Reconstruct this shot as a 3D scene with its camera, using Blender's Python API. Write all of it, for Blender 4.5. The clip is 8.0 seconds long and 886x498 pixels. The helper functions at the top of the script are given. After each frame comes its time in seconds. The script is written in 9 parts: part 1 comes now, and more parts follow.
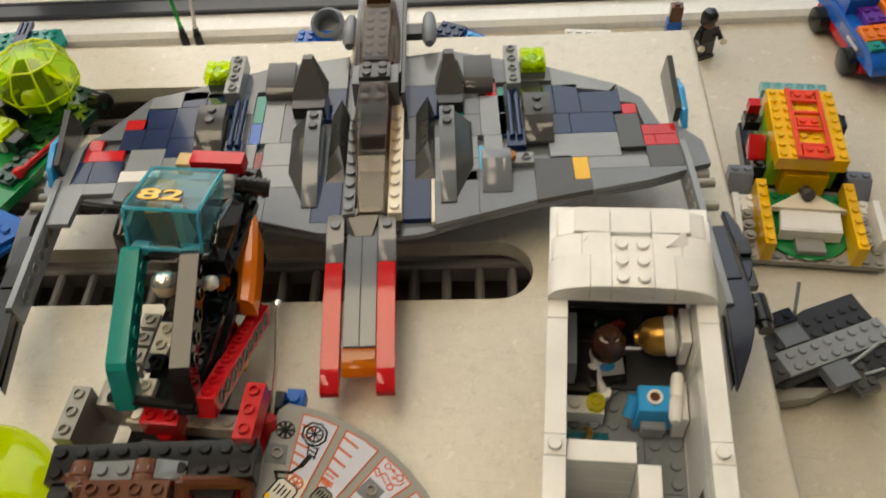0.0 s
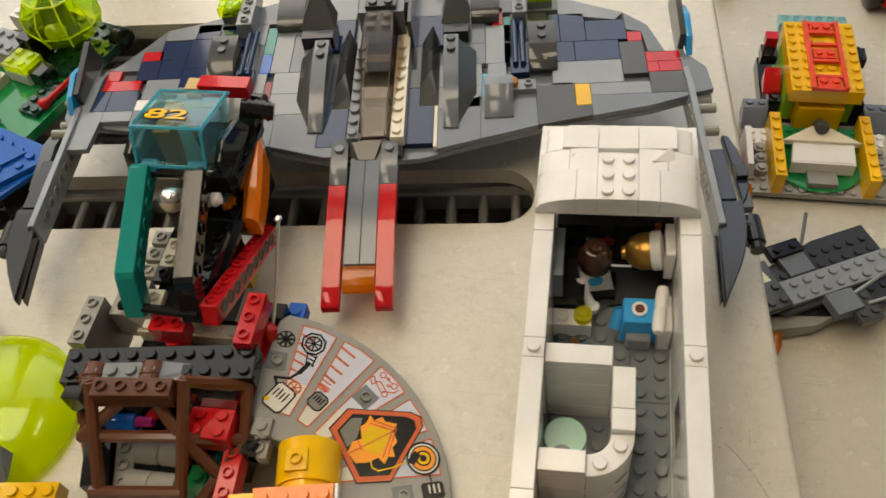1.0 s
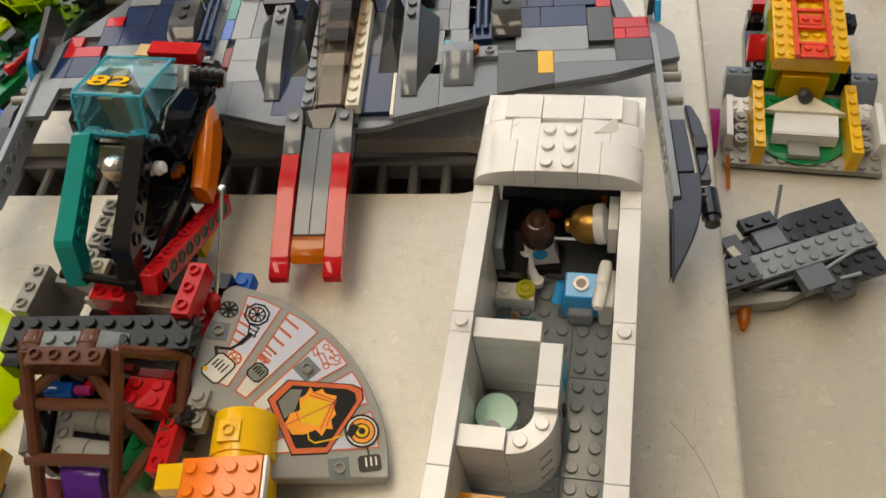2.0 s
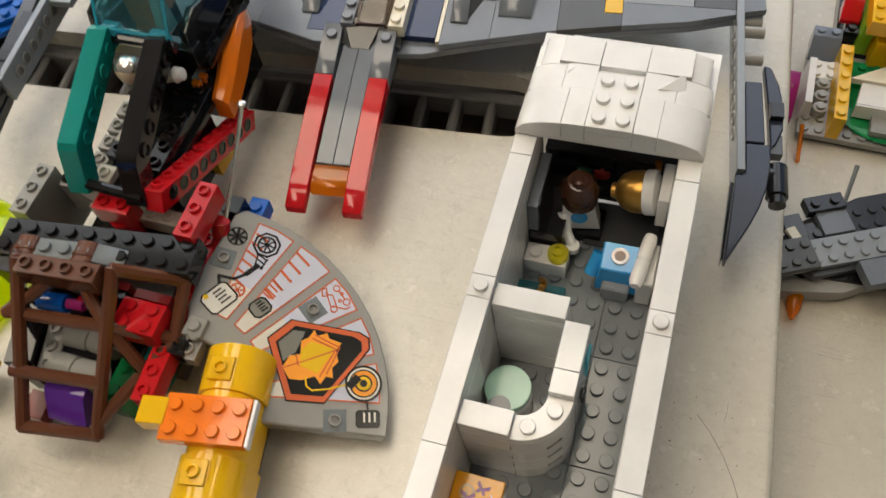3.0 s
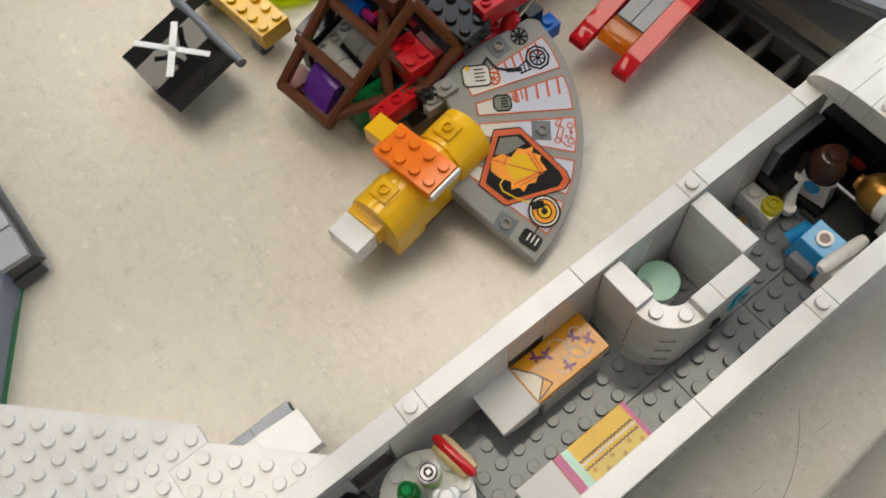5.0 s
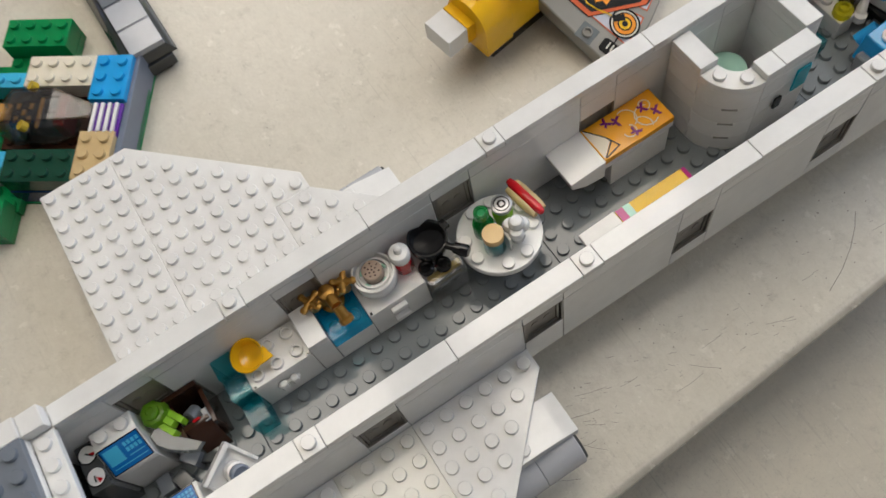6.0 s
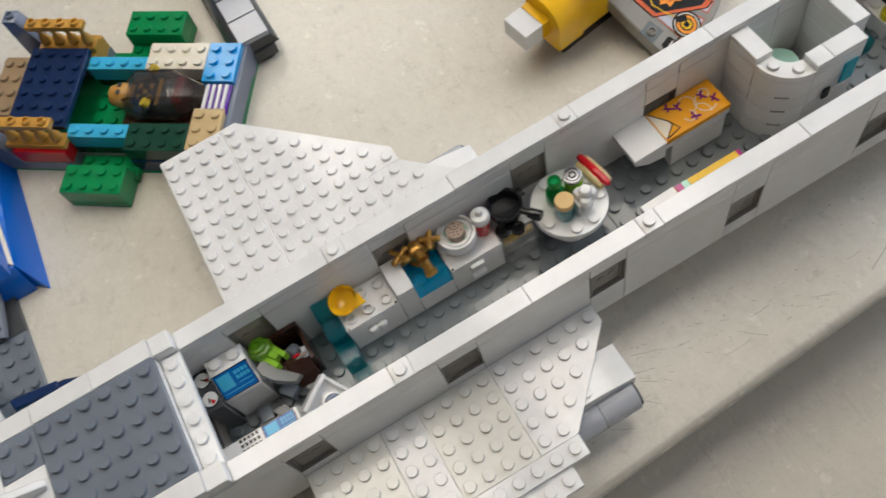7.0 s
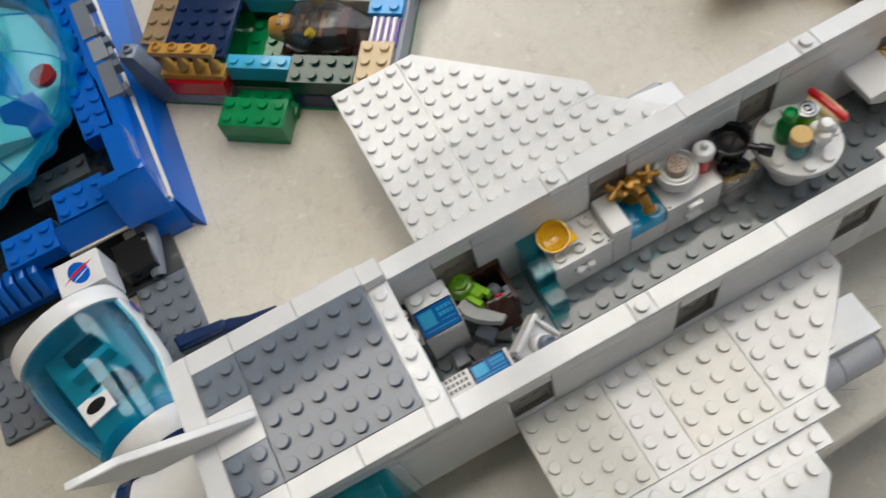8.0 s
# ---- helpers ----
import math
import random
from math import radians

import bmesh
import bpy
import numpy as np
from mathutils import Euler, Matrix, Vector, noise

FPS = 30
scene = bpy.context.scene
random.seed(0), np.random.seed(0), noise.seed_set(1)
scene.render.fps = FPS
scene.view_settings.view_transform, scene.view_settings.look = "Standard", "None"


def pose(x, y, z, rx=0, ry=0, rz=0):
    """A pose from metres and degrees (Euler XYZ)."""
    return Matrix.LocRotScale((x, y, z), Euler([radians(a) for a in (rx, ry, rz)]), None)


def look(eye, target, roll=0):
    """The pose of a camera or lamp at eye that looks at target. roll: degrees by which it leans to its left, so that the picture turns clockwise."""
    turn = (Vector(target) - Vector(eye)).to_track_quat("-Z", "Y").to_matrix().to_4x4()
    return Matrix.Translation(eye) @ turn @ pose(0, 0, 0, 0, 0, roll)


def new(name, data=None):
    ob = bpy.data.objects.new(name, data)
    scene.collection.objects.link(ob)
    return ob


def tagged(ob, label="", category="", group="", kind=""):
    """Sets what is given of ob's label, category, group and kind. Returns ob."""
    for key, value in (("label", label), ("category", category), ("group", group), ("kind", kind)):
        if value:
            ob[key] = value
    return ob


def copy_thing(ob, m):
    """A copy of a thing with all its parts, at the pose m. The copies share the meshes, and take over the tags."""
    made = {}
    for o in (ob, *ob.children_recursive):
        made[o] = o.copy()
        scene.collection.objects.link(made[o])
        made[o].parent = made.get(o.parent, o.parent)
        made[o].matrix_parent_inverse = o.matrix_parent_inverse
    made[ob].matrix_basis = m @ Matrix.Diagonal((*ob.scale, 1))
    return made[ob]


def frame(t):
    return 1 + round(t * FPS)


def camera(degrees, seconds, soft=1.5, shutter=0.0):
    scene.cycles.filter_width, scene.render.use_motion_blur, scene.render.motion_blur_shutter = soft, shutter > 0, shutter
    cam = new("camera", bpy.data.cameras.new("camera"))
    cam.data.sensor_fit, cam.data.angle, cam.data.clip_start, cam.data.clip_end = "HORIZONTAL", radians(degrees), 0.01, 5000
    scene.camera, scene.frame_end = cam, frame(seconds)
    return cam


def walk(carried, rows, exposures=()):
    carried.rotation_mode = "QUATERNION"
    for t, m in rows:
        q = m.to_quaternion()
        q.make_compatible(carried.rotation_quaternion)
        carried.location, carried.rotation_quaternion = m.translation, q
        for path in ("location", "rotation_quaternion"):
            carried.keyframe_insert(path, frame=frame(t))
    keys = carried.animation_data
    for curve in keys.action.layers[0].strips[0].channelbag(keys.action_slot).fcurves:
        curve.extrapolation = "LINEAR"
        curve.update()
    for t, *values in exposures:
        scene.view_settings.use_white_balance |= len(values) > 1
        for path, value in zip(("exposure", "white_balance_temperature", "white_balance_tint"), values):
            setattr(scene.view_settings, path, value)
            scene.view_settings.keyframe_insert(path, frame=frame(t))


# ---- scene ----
cam = camera(55.74, 8.0, shutter=0.3)
PATH = [
    (0, (-0.0140, -0.0158, 0.3424), (-0.0517, 0.2361, 0.0339), -3.43),
    (0.5, (-0.0240, -0.0309, 0.3246), (-0.0744, 0.2103, 0.0095), -5.38),
    (0.8, (-0.0047, -0.0367, 0.3295), (-0.0601, 0.2006, 0.0123), -6.62),
    (1, (0.0094, -0.0346, 0.3381), (-0.0479, 0.2002, 0.0194), -7.26),
    (1.2, (0.0208, -0.0297, 0.3392), (-0.0377, 0.2052, 0.0208), -7.56),
    (2.3, (0.0437, -0.0212, 0.3193), (-0.0283, 0.1920, -0.0114), -9.86),
    (2.5, (0.0353, -0.0160, 0.3101), (-0.0392, 0.1929, -0.0228), -9.69),
    (2.8, (0.0386, -0.0047, 0.3136), (-0.0424, 0.1906, -0.0260), -9.36),
    (3, (0.0419, 0.0012, 0.3109), (-0.0412, 0.1869, -0.0335), -8.63),
    (3.3, (0.0484, 0.0159, 0.3012), (-0.0389, 0.1832, -0.0515), -7.81),
    (3.5, (0.0467, 0.0224, 0.3099), (-0.0431, 0.1744, -0.0491), -7.28),
    (3.8, (0.0467, 0.0224, 0.3250), (-0.0443, 0.1573, -0.0404), -3.99),
    (4, (0.0436, 0.0122, 0.3316), (-0.0490, 0.1387, -0.0365), -1.43),
    (4.2, (0.0450, 0.0057, 0.3330), (-0.0555, 0.1231, -0.0360), -0.98),
    (5.3, (0.0719, -0.0342, 0.3189), (-0.0623, 0.0499, -0.0375), -4.43),
    (5.5, (0.0875, -0.0369, 0.3065), (-0.0469, 0.0281, -0.0646), -9.68),
    (5.8, (0.1080, -0.0623, 0.3113), (-0.0228, -0.0111, -0.0633), -12.90),
    (6, (0.1273, -0.0766, 0.3269), (-0.0188, -0.0202, -0.0412), -12.57),
    (6.3, (0.1411, -0.0810, 0.3399), (-0.0126, -0.0226, -0.0247), -12.20),
    (6.5, (0.1501, -0.0832, 0.3514), (-0.0076, -0.0334, -0.0129), -14.76),
    (6.8, (0.1510, -0.0935, 0.3527), (-0.0094, -0.0445, -0.0105), -14.81),
    (7, (0.1528, -0.1042, 0.3536), (-0.0122, -0.0607, -0.0081), -16.30),
    (7.3, (0.1501, -0.1218, 0.3505), (-0.0161, -0.0838, -0.0113), -17.44),
    (7.5, (0.1481, -0.1338, 0.3418), (-0.0213, -0.0948, -0.0185), -17.05),
    (7.8, (0.1363, -0.1544, 0.3380), (-0.0344, -0.1234, -0.0225), -18.84),
    (8, (0.1273, -0.1767, 0.3293), (-0.0424, -0.1422, -0.0312), -17.36),
]
walk(cam, [(t, look(eye, target, roll)) for t, eye, target, roll in PATH],
     [(0, 0.05, 7250, 7), (1, 0.05, 7200, 8), (2.5, 0.12, 6750, 9), (3.5, 0.1, 6400, 9), (4.2, 0.05, 6350, 9), (5.5, 0.0, 6050, 10), (6.8, 0.15, 5900, 10), (8, 0.15, 5800, 9)])

# ---- light: daylight from the window over the cover, warm panels in the ceiling, one an added fill ----
world = bpy.data.worlds.new("sky")
scene.world = world
world.use_nodes = True
_nt = world.node_tree
_sky = _nt.nodes.new("ShaderNodeTexSky")
_sky.sky_type, _sky.sun_disc = "NISHITA", False
_sky.sun_elevation, _sky.sun_rotation = radians(38), radians(-25)
_bg = _nt.nodes["Background"]
_bg.inputs["Strength"].default_value = 0.12
_nt.links.new(_sky.outputs[0], _bg.inputs["Color"])


def area_lamp(name, m, size_x, size_y, power, colour):
    data = bpy.data.lights.new(name, "AREA")
    data.shape, data.size, data.size_y = "RECTANGLE", size_x, size_y
    data.energy, data.color = power, colour
    ob = new(name, data)
    ob.matrix_world = m
    return ob


# the sky's light in the window opening
area_lamp("window_light", look((-0.7, 1.10, 0.95), (-0.3, 0.0, 0.0)), 2.4, 1.2, 12.4, (0.93, 0.97, 1.0))
scene.view_settings.exposure = 0.0

# ---- materials ----
MATS = {}


def _nodes(name):
    m = bpy.data.materials.new(name)
    m.use_nodes = True
    nt = m.node_tree
    return m, nt, nt.nodes["Principled BSDF"]


def _mixcol(nt, fac, a, b, mode="MIX"):
    n = nt.nodes.new("ShaderNodeMix")
    n.data_type, n.blend_type = "RGBA", mode
    for sock, v in ((n.inputs[0], fac), (n.inputs[6], a), (n.inputs[7], b)):
        if isinstance(v, (int, float)):
            sock.default_value = v
        elif isinstance(v, tuple):
            sock.default_value = (*v, 1.0)
        else:
            nt.links.new(v, sock)
    return n.outputs[2]


def _noise(nt, scale, detail=3.0, rough=0.6, coord=None, dist=0.0):
    n = nt.nodes.new("ShaderNodeTexNoise")
    n.inputs["Scale"].default_value, n.inputs["Detail"].default_value = scale, detail
    n.inputs["Roughness"].default_value, n.inputs["Distortion"].default_value = rough, dist
    if coord is None:
        coord = nt.nodes.new("ShaderNodeTexCoord").outputs["Object"]
    nt.links.new(coord, n.inputs["Vector"])
    return n.outputs["Fac"]


def _ramp(nt, fac, stops):
    r = nt.nodes.new("ShaderNodeValToRGB")
    els = r.color_ramp.elements
    while len(els) < len(stops):
        els.new(0.5)
    for e, (p, c) in zip(els, stops):
        e.position = p
        e.color = (c, c, c, 1) if isinstance(c, (int, float)) else (*c, 1)
    nt.links.new(fac, r.inputs[0])
    return r.outputs[0]


def _range(nt, fac, a, b):
    n = nt.nodes.new("ShaderNodeMapRange")
    n.inputs[3].default_value, n.inputs[4].default_value = a, b
    nt.links.new(fac, n.inputs[0])
    return n.outputs[0]


def _bump(nt, bsdf, fac, strength, distance):
    n = nt.nodes.new("ShaderNodeBump")
    n.inputs["Strength"].default_value, n.inputs["Distance"].default_value = strength, distance
    nt.links.new(fac, n.inputs["Height"])
    nt.links.new(n.outputs[0], bsdf.inputs["Normal"])


def plastic(name, rgb, rough=0.27, vary=0.05):
    """Moulded toy plastic: each piece a little lighter or darker, faint smudges, fine wear in the gloss."""
    if name in MATS:
        return MATS[name]
    m, nt, b = _nodes(name)
    info = nt.nodes.new("ShaderNodeObjectInfo")
    geo = nt.nodes.new("ShaderNodeNewGeometry").outputs["Position"]
    smudge = _noise(nt, 55.0, 4.0, 0.65, geo)
    dark = tuple(c * (1 - 1.6 * vary) for c in rgb)
    light = tuple(min(1.0, c * (1 + vary)) for c in rgb)
    base = _mixcol(nt, info.outputs["Random"], dark, light)
    dirt = _ramp(nt, smudge, [(0.40, 1.0), (0.75, 0.90)])
    nt.links.new(_mixcol(nt, 1.0, base, dirt, "MULTIPLY"), b.inputs["Base Color"])
    fine = _noise(nt, 900.0, 2.0, 0.5, geo)
    nt.links.new(_range(nt, fine, max(0.03, rough - 0.20), rough - 0.12), b.inputs["Roughness"])
    wave = _noise(nt, 240.0, 2.0, 0.5, geo)
    _bump(nt, b, wave, 0.05, 0.0004)
    b.inputs["IOR"].default_value = 1.5
    b.inputs["Specular IOR Level"].default_value = 0.46
    MATS[name] = m
    return m


def clear(name, rgb, rough=0.05, milky=0.10, inner=None):
    """Tinted see-through plastic: thin clear walls, a little light caught in the tint, a glossy face."""
    if name in MATS:
        return MATS[name]
    m, nt, b = _nodes(name)
    nt.nodes.remove(b)
    geo = nt.nodes.new("ShaderNodeNewGeometry").outputs["Position"]
    tint = _mixcol(nt, _noise(nt, 70.0, 3.0, 0.6, geo), tuple(c * 0.94 for c in rgb), rgb)
    see = nt.nodes.new("ShaderNodeBsdfTransparent")
    caught = nt.nodes.new("ShaderNodeBsdfTranslucent")
    face = nt.nodes.new("ShaderNodeBsdfDiffuse")
    gloss = nt.nodes.new("ShaderNodeBsdfGlossy")
    nt.links.new(tint, see.inputs["Color"])
    for n in (caught, face):
        if inner:
            n.inputs["Color"].default_value = (*inner, 1)
        else:
            nt.links.new(tint, n.inputs["Color"])
    nt.links.new(_range(nt, _noise(nt, 300.0, 2.0, 0.6, geo), rough, rough + min(0.08, rough * 1.6)), gloss.inputs["Roughness"])
    edge = nt.nodes.new("ShaderNodeLayerWeight")
    edge.inputs["Blend"].default_value = 0.5
    steep = nt.nodes.new("ShaderNodeMath")
    steep.operation = "POWER"
    steep.inputs[1].default_value = 4.0
    nt.links.new(edge.outputs["Facing"], steep.inputs[0])
    fres = nt.nodes.new("ShaderNodeMath")
    fres.operation = "MULTIPLY_ADD"
    fres.inputs[1].default_value, fres.inputs[2].default_value = 0.7, 0.04
    nt.links.new(steep.outputs[0], fres.inputs[0])
    def mix(fac, one, two):
        n = nt.nodes.new("ShaderNodeMixShader")
        if isinstance(fac, float):
            n.inputs[0].default_value = fac
        else:
            nt.links.new(fac, n.inputs[0])
        nt.links.new(one, n.inputs[1])
        nt.links.new(two, n.inputs[2])
        return n.outputs[0]
    body = mix(0.5, caught.outputs[0], face.outputs[0])
    body = mix(milky, see.outputs[0], body)
    nt.links.new(mix(fres.outputs[0], body, gloss.outputs[0]), nt.nodes["Material Output"].inputs["Surface"])
    MATS[name] = m
    return m


def metal(name, rgb, rough=0.3):
    if name in MATS:
        return MATS[name]
    m, nt, b = _nodes(name)
    geo = nt.nodes.new("ShaderNodeNewGeometry").outputs["Position"]
    nt.links.new(_mixcol(nt, _noise(nt, 200.0, 3.0, 0.6, geo), tuple(c * 0.8 for c in rgb), rgb), b.inputs["Base Color"])
    b.inputs["Metallic"].default_value = 0.85
    nt.links.new(_range(nt, _noise(nt, 500.0, 2.0, 0.6, geo), rough - 0.08, rough + 0.1), b.inputs["Roughness"])
    MATS[name] = m
    return m


WHITE = plastic("white_plastic", (0.76, 0.755, 0.74), 0.25, 0.03)
# warmer white: the ceiling lamp's reflection put into the wing plates' colour
LAMP_SHEEN = plastic("lamp_sheen_white_plastic", (0.75, 0.737, 0.675), 0.26, 0.03)
CREAM = plastic("aged_white_plastic", (0.76, 0.71, 0.58), 0.28)
LGREY = plastic("light_grey_plastic", (0.245, 0.268, 0.292))
MGREY = plastic("stone_grey_plastic", (0.16, 0.178, 0.205))
TAILGREY = plastic("roof_grey_plastic", (0.185, 0.210, 0.250), 0.24)
OGREY = plastic("old_grey_plastic", (0.295, 0.29, 0.27))
DGREY = plastic("dark_grey_plastic", (0.064, 0.067, 0.068), 0.25)
FGREY = plastic("floor_grey_plastic", (0.185, 0.205, 0.215), 0.25)
BLUEGREY = plastic("sand_blue_grey_plastic", (0.17, 0.20, 0.26))
BLACK = plastic("black_plastic", (0.012, 0.012, 0.013), 0.22)
RED = plastic("red_plastic", (0.56, 0.010, 0.016), 0.22)
DRED = plastic("dark_red_plastic", (0.20, 0.02, 0.02))
BLUE = plastic("blue_plastic", (0.008, 0.112, 0.50), 0.22)
NAVY = plastic("dark_blue_plastic", (0.010, 0.026, 0.088), 0.25)
AZURE = plastic("azure_plastic", (0.03, 0.33, 0.72), 0.24)
SKYBLUE = plastic("medium_azure_plastic", (0.07, 0.45, 0.70), 0.24)
TEAL = plastic("teal_plastic", (0.005, 0.25, 0.22), 0.24)
GREEN = plastic("green_plastic", (0.01, 0.24, 0.07), 0.24)
DGREEN = plastic("dark_green_plastic", (0.012, 0.055, 0.035), 0.25)
LIME = plastic("lime_plastic", (0.28, 0.55, 0.03), 0.24)
YELLOW = plastic("yellow_plastic", (0.83, 0.48, 0.008), 0.24)
ORANGE = plastic("orange_plastic", (0.85, 0.20, 0.012), 0.24)
BORANGE = plastic("bright_orange_plastic", (0.85, 0.38, 0.015), 0.26)
CORAL = plastic("red_orange_plastic", (0.80, 0.07, 0.025), 0.24)
BROWN = plastic("reddish_brown_plastic", (0.115, 0.042, 0.022), 0.3)
DBROWN = plastic("dark_brown_plastic", (0.05, 0.02, 0.012), 0.3)
TAN = plastic("tan_plastic", (0.60, 0.45, 0.23), 0.28)
GOLDTAN = plastic("gold_tan_plastic", (0.52, 0.28, 0.05), 0.28)
MAGENTA = plastic("magenta_plastic", (0.42, 0.02, 0.19), 0.26)
PURPLE = plastic("purple_plastic", (0.11, 0.025, 0.30), 0.26)
AQUA = plastic("aqua_plastic", (0.40, 0.66, 0.55), 0.28)
SKIN = plastic("pale_cream_plastic", (0.72, 0.58, 0.40), 0.3)
GOLD = metal("gold_plastic", (0.50, 0.27, 0.06), 0.3)
CHROME = metal("chrome", (0.82, 0.80, 0.76), 0.14)
SILVER = metal("flat_silver", (0.42, 0.42, 0.43), 0.32)
T_BLUE = clear("clear_blue", (0.40, 0.88, 0.98), 0.04, 0.30, (0.02, 0.50, 0.72))
T_TEAL = clear("clear_teal", (0.35, 0.78, 0.82), 0.05, 0.30, (0.02, 0.34, 0.42))
T_AQUA = clear("clear_light_aqua", (0.70, 0.93, 0.96), 0.02, 0.06, (0.16, 0.62, 0.74))
T_AQUA_EDGE = clear("bright_aqua_edge", (0.35, 0.86, 0.93), 0.03, 0.42, (0.10, 0.66, 0.80))
T_SMOKE = clear("clear_smoke", (0.70, 0.62, 0.53), 0.01, 0.02)
T_LIME = clear("clear_neon_green", (0.92, 1.0, 0.05), 0.04, 0.36, (0.88, 1.0, 0.015))
T_LIMEGLASS = clear("clear_neon_glass", (0.88, 1.0, 0.12), 0.03, 0.09, (0.80, 1.0, 0.02))
T_EDGE = clear("bright_neon_edge", (0.97, 1.0, 0.3), 0.05, 0.85, (0.92, 1.0, 0.05))
T_ORANGE = clear("clear_orange", (1.0, 0.62, 0.12), 0.05, 0.45, (0.92, 0.30, 0.01))
T_YELLOW = clear("clear_yellow", (0.92, 0.88, 0.10), 0.05, 0.3)
T_GREEN = clear("clear_green", (0.15, 0.75, 0.28), 0.05, 0.40, (0.02, 0.42, 0.11))
# smoky brown panes; the strong milky part paints in the glare on them
PANE = clear("smoky_glare_pane", (0.66, 0.61, 0.54), 0.05, 0.72, (0.36, 0.335, 0.30))
T_CLEAR = clear("clear_plastic", (0.95, 0.96, 0.97), 0.04, 0.05)


def cover_paint(name, tone, stain):
    """Old enamelled sheet: warm off-white, mottled with grime and fine rubbed scratches."""
    m, nt, b = _nodes(name)
    geo = nt.nodes.new("ShaderNodeNewGeometry").outputs["Position"]
    broad = _ramp(nt, _noise(nt, 7.0, 5.0, 0.62, geo, 0.6), [(0.25, 0.0), (0.80, 1.0)])
    col = _mixcol(nt, broad, tone, tuple(c * 0.95 for c in tone))
    blot = _ramp(nt, _noise(nt, 30.0, 3.0, 0.55, geo, 0.3), [(0.25, 0.0), (0.85, 0.14)])
    col = _mixcol(nt, blot, col, stain)
    mottle = _ramp(nt, _noise(nt, 150.0, 8.0, 0.74, geo, 0.4), [(0.38, 0.0), (0.74, 0.42)])
    col = _mixcol(nt, mottle, col, stain)
    flecks = _ramp(nt, _noise(nt, 105.0, 10.0, 0.80, geo, 0.3), [(0.535, 0.0), (0.68, 0.55)])
    col = _mixcol(nt, flecks, col, tuple(c * 0.80 for c in stain))
    worn = _ramp(nt, _noise(nt, 210.0, 7.0, 0.75, geo), [(0.52, 0.0), (0.76, 0.30)])
    col = _mixcol(nt, worn, col, tuple(min(c * 1.12, 0.8) for c in tone))
    speck = _ramp(nt, _noise(nt, 620.0, 5.0, 0.8, geo), [(0.55, 0.0), (0.70, 0.62)])
    patch = _ramp(nt, _noise(nt, 11.0, 4.0, 0.6, geo, 0.8), [(0.30, 0.10), (0.75, 1.0)])
    n = nt.nodes.new("ShaderNodeMath")
    n.operation = "MULTIPLY"
    nt.links.new(speck, n.inputs[0])
    nt.links.new(patch, n.inputs[1])
    col = _mixcol(nt, n.outputs[0], col, tuple(c * 0.62 for c in stain))
    for turn, size in ((38, 26.0), (-14, 34.0), (71, 20.0), (12, 48.0)):
        mp = nt.nodes.new("ShaderNodeMapping")
        mp.inputs["Rotation"].default_value = (0, 0, radians(turn))
        mp.inputs["Scale"].default_value = (size, size * 34, size)
        nt.links.new(geo, mp.inputs["Vector"])
        hair = _ramp(nt, _noise(nt, 1.0, 2.0, 0.5, mp.outputs[0]), [(0.66, 0.0), (0.73, 0.30)])
        n = nt.nodes.new("ShaderNodeMath")
        n.operation = "MULTIPLY"
        nt.links.new(hair, n.inputs[0])
        nt.links.new(patch, n.inputs[1])
        col = _mixcol(nt, n.outputs[0], col, tuple(c * 0.55 for c in stain))
    nt.links.new(col, b.inputs["Base Color"])
    rub = _noise(nt, 90.0, 5.0, 0.7, geo)
    nt.links.new(_range(nt, rub, 0.09, 0.38), b.inputs["Roughness"])
    b.inputs["Specular IOR Level"].default_value = 0.68
    _bump(nt, b, _noise(nt, 300.0, 4.0, 0.65, geo), 0.30, 0.0005)
    return m


COVER = cover_paint("enamel_cover", (0.635, 0.60, 0.515), (0.47, 0.435, 0.36))
SILL = cover_paint("enamel_sill", (0.58, 0.54, 0.45), (0.46, 0.43, 0.37))
IRON = plastic("black_grille_iron", (0.16, 0.155, 0.15), 0.5)
PIT = plastic("pit_brown", (0.22, 0.18, 0.14), 0.8)
SCRATCH = plastic("scratched_paint", (0.26, 0.235, 0.20), 0.6)
RUBBER = plastic("window_rubber", (0.022, 0.028, 0.042), 0.45)
WALLPAINT = cover_paint("wall_paint", (0.72, 0.70, 0.66), (0.62, 0.60, 0.56))
FRAMEWHITE = cover_paint("window_frame_paint", (0.80, 0.80, 0.79), (0.66, 0.65, 0.62))


def glow(name, rgb, strength):
    m, nt, b = _nodes(name)
    b.inputs["Base Color"].default_value = (*rgb, 1)
    b.inputs["Emission Color"].default_value = (*rgb, 1)
    b.inputs["Emission Strength"].default_value = strength
    return m

# ---- building kit: one stud is 8 mm, one plate 3.2 mm ----
S, P = 0.008, 0.0032
GAP = 0.00008
CACHE = {}


def thing(name, label, category, m=None, group="", kind=""):
    ob = new(name)
    ob.empty_display_size = 0.01
    ob.matrix_world = m or Matrix()
    return tagged(ob, label, category, group, kind)


def mesh_of(bm, name, mat, smooth=None):
    me = bpy.data.meshes.new(name)
    bmesh.ops.recalc_face_normals(bm, faces=bm.faces)
    bm.to_mesh(me)
    bm.free()
    if smooth is not None:
        for p in me.polygons:
            p.use_smooth = True
        me.set_sharp_from_angle(angle=radians(smooth))
    me.materials.append(mat)
    return me


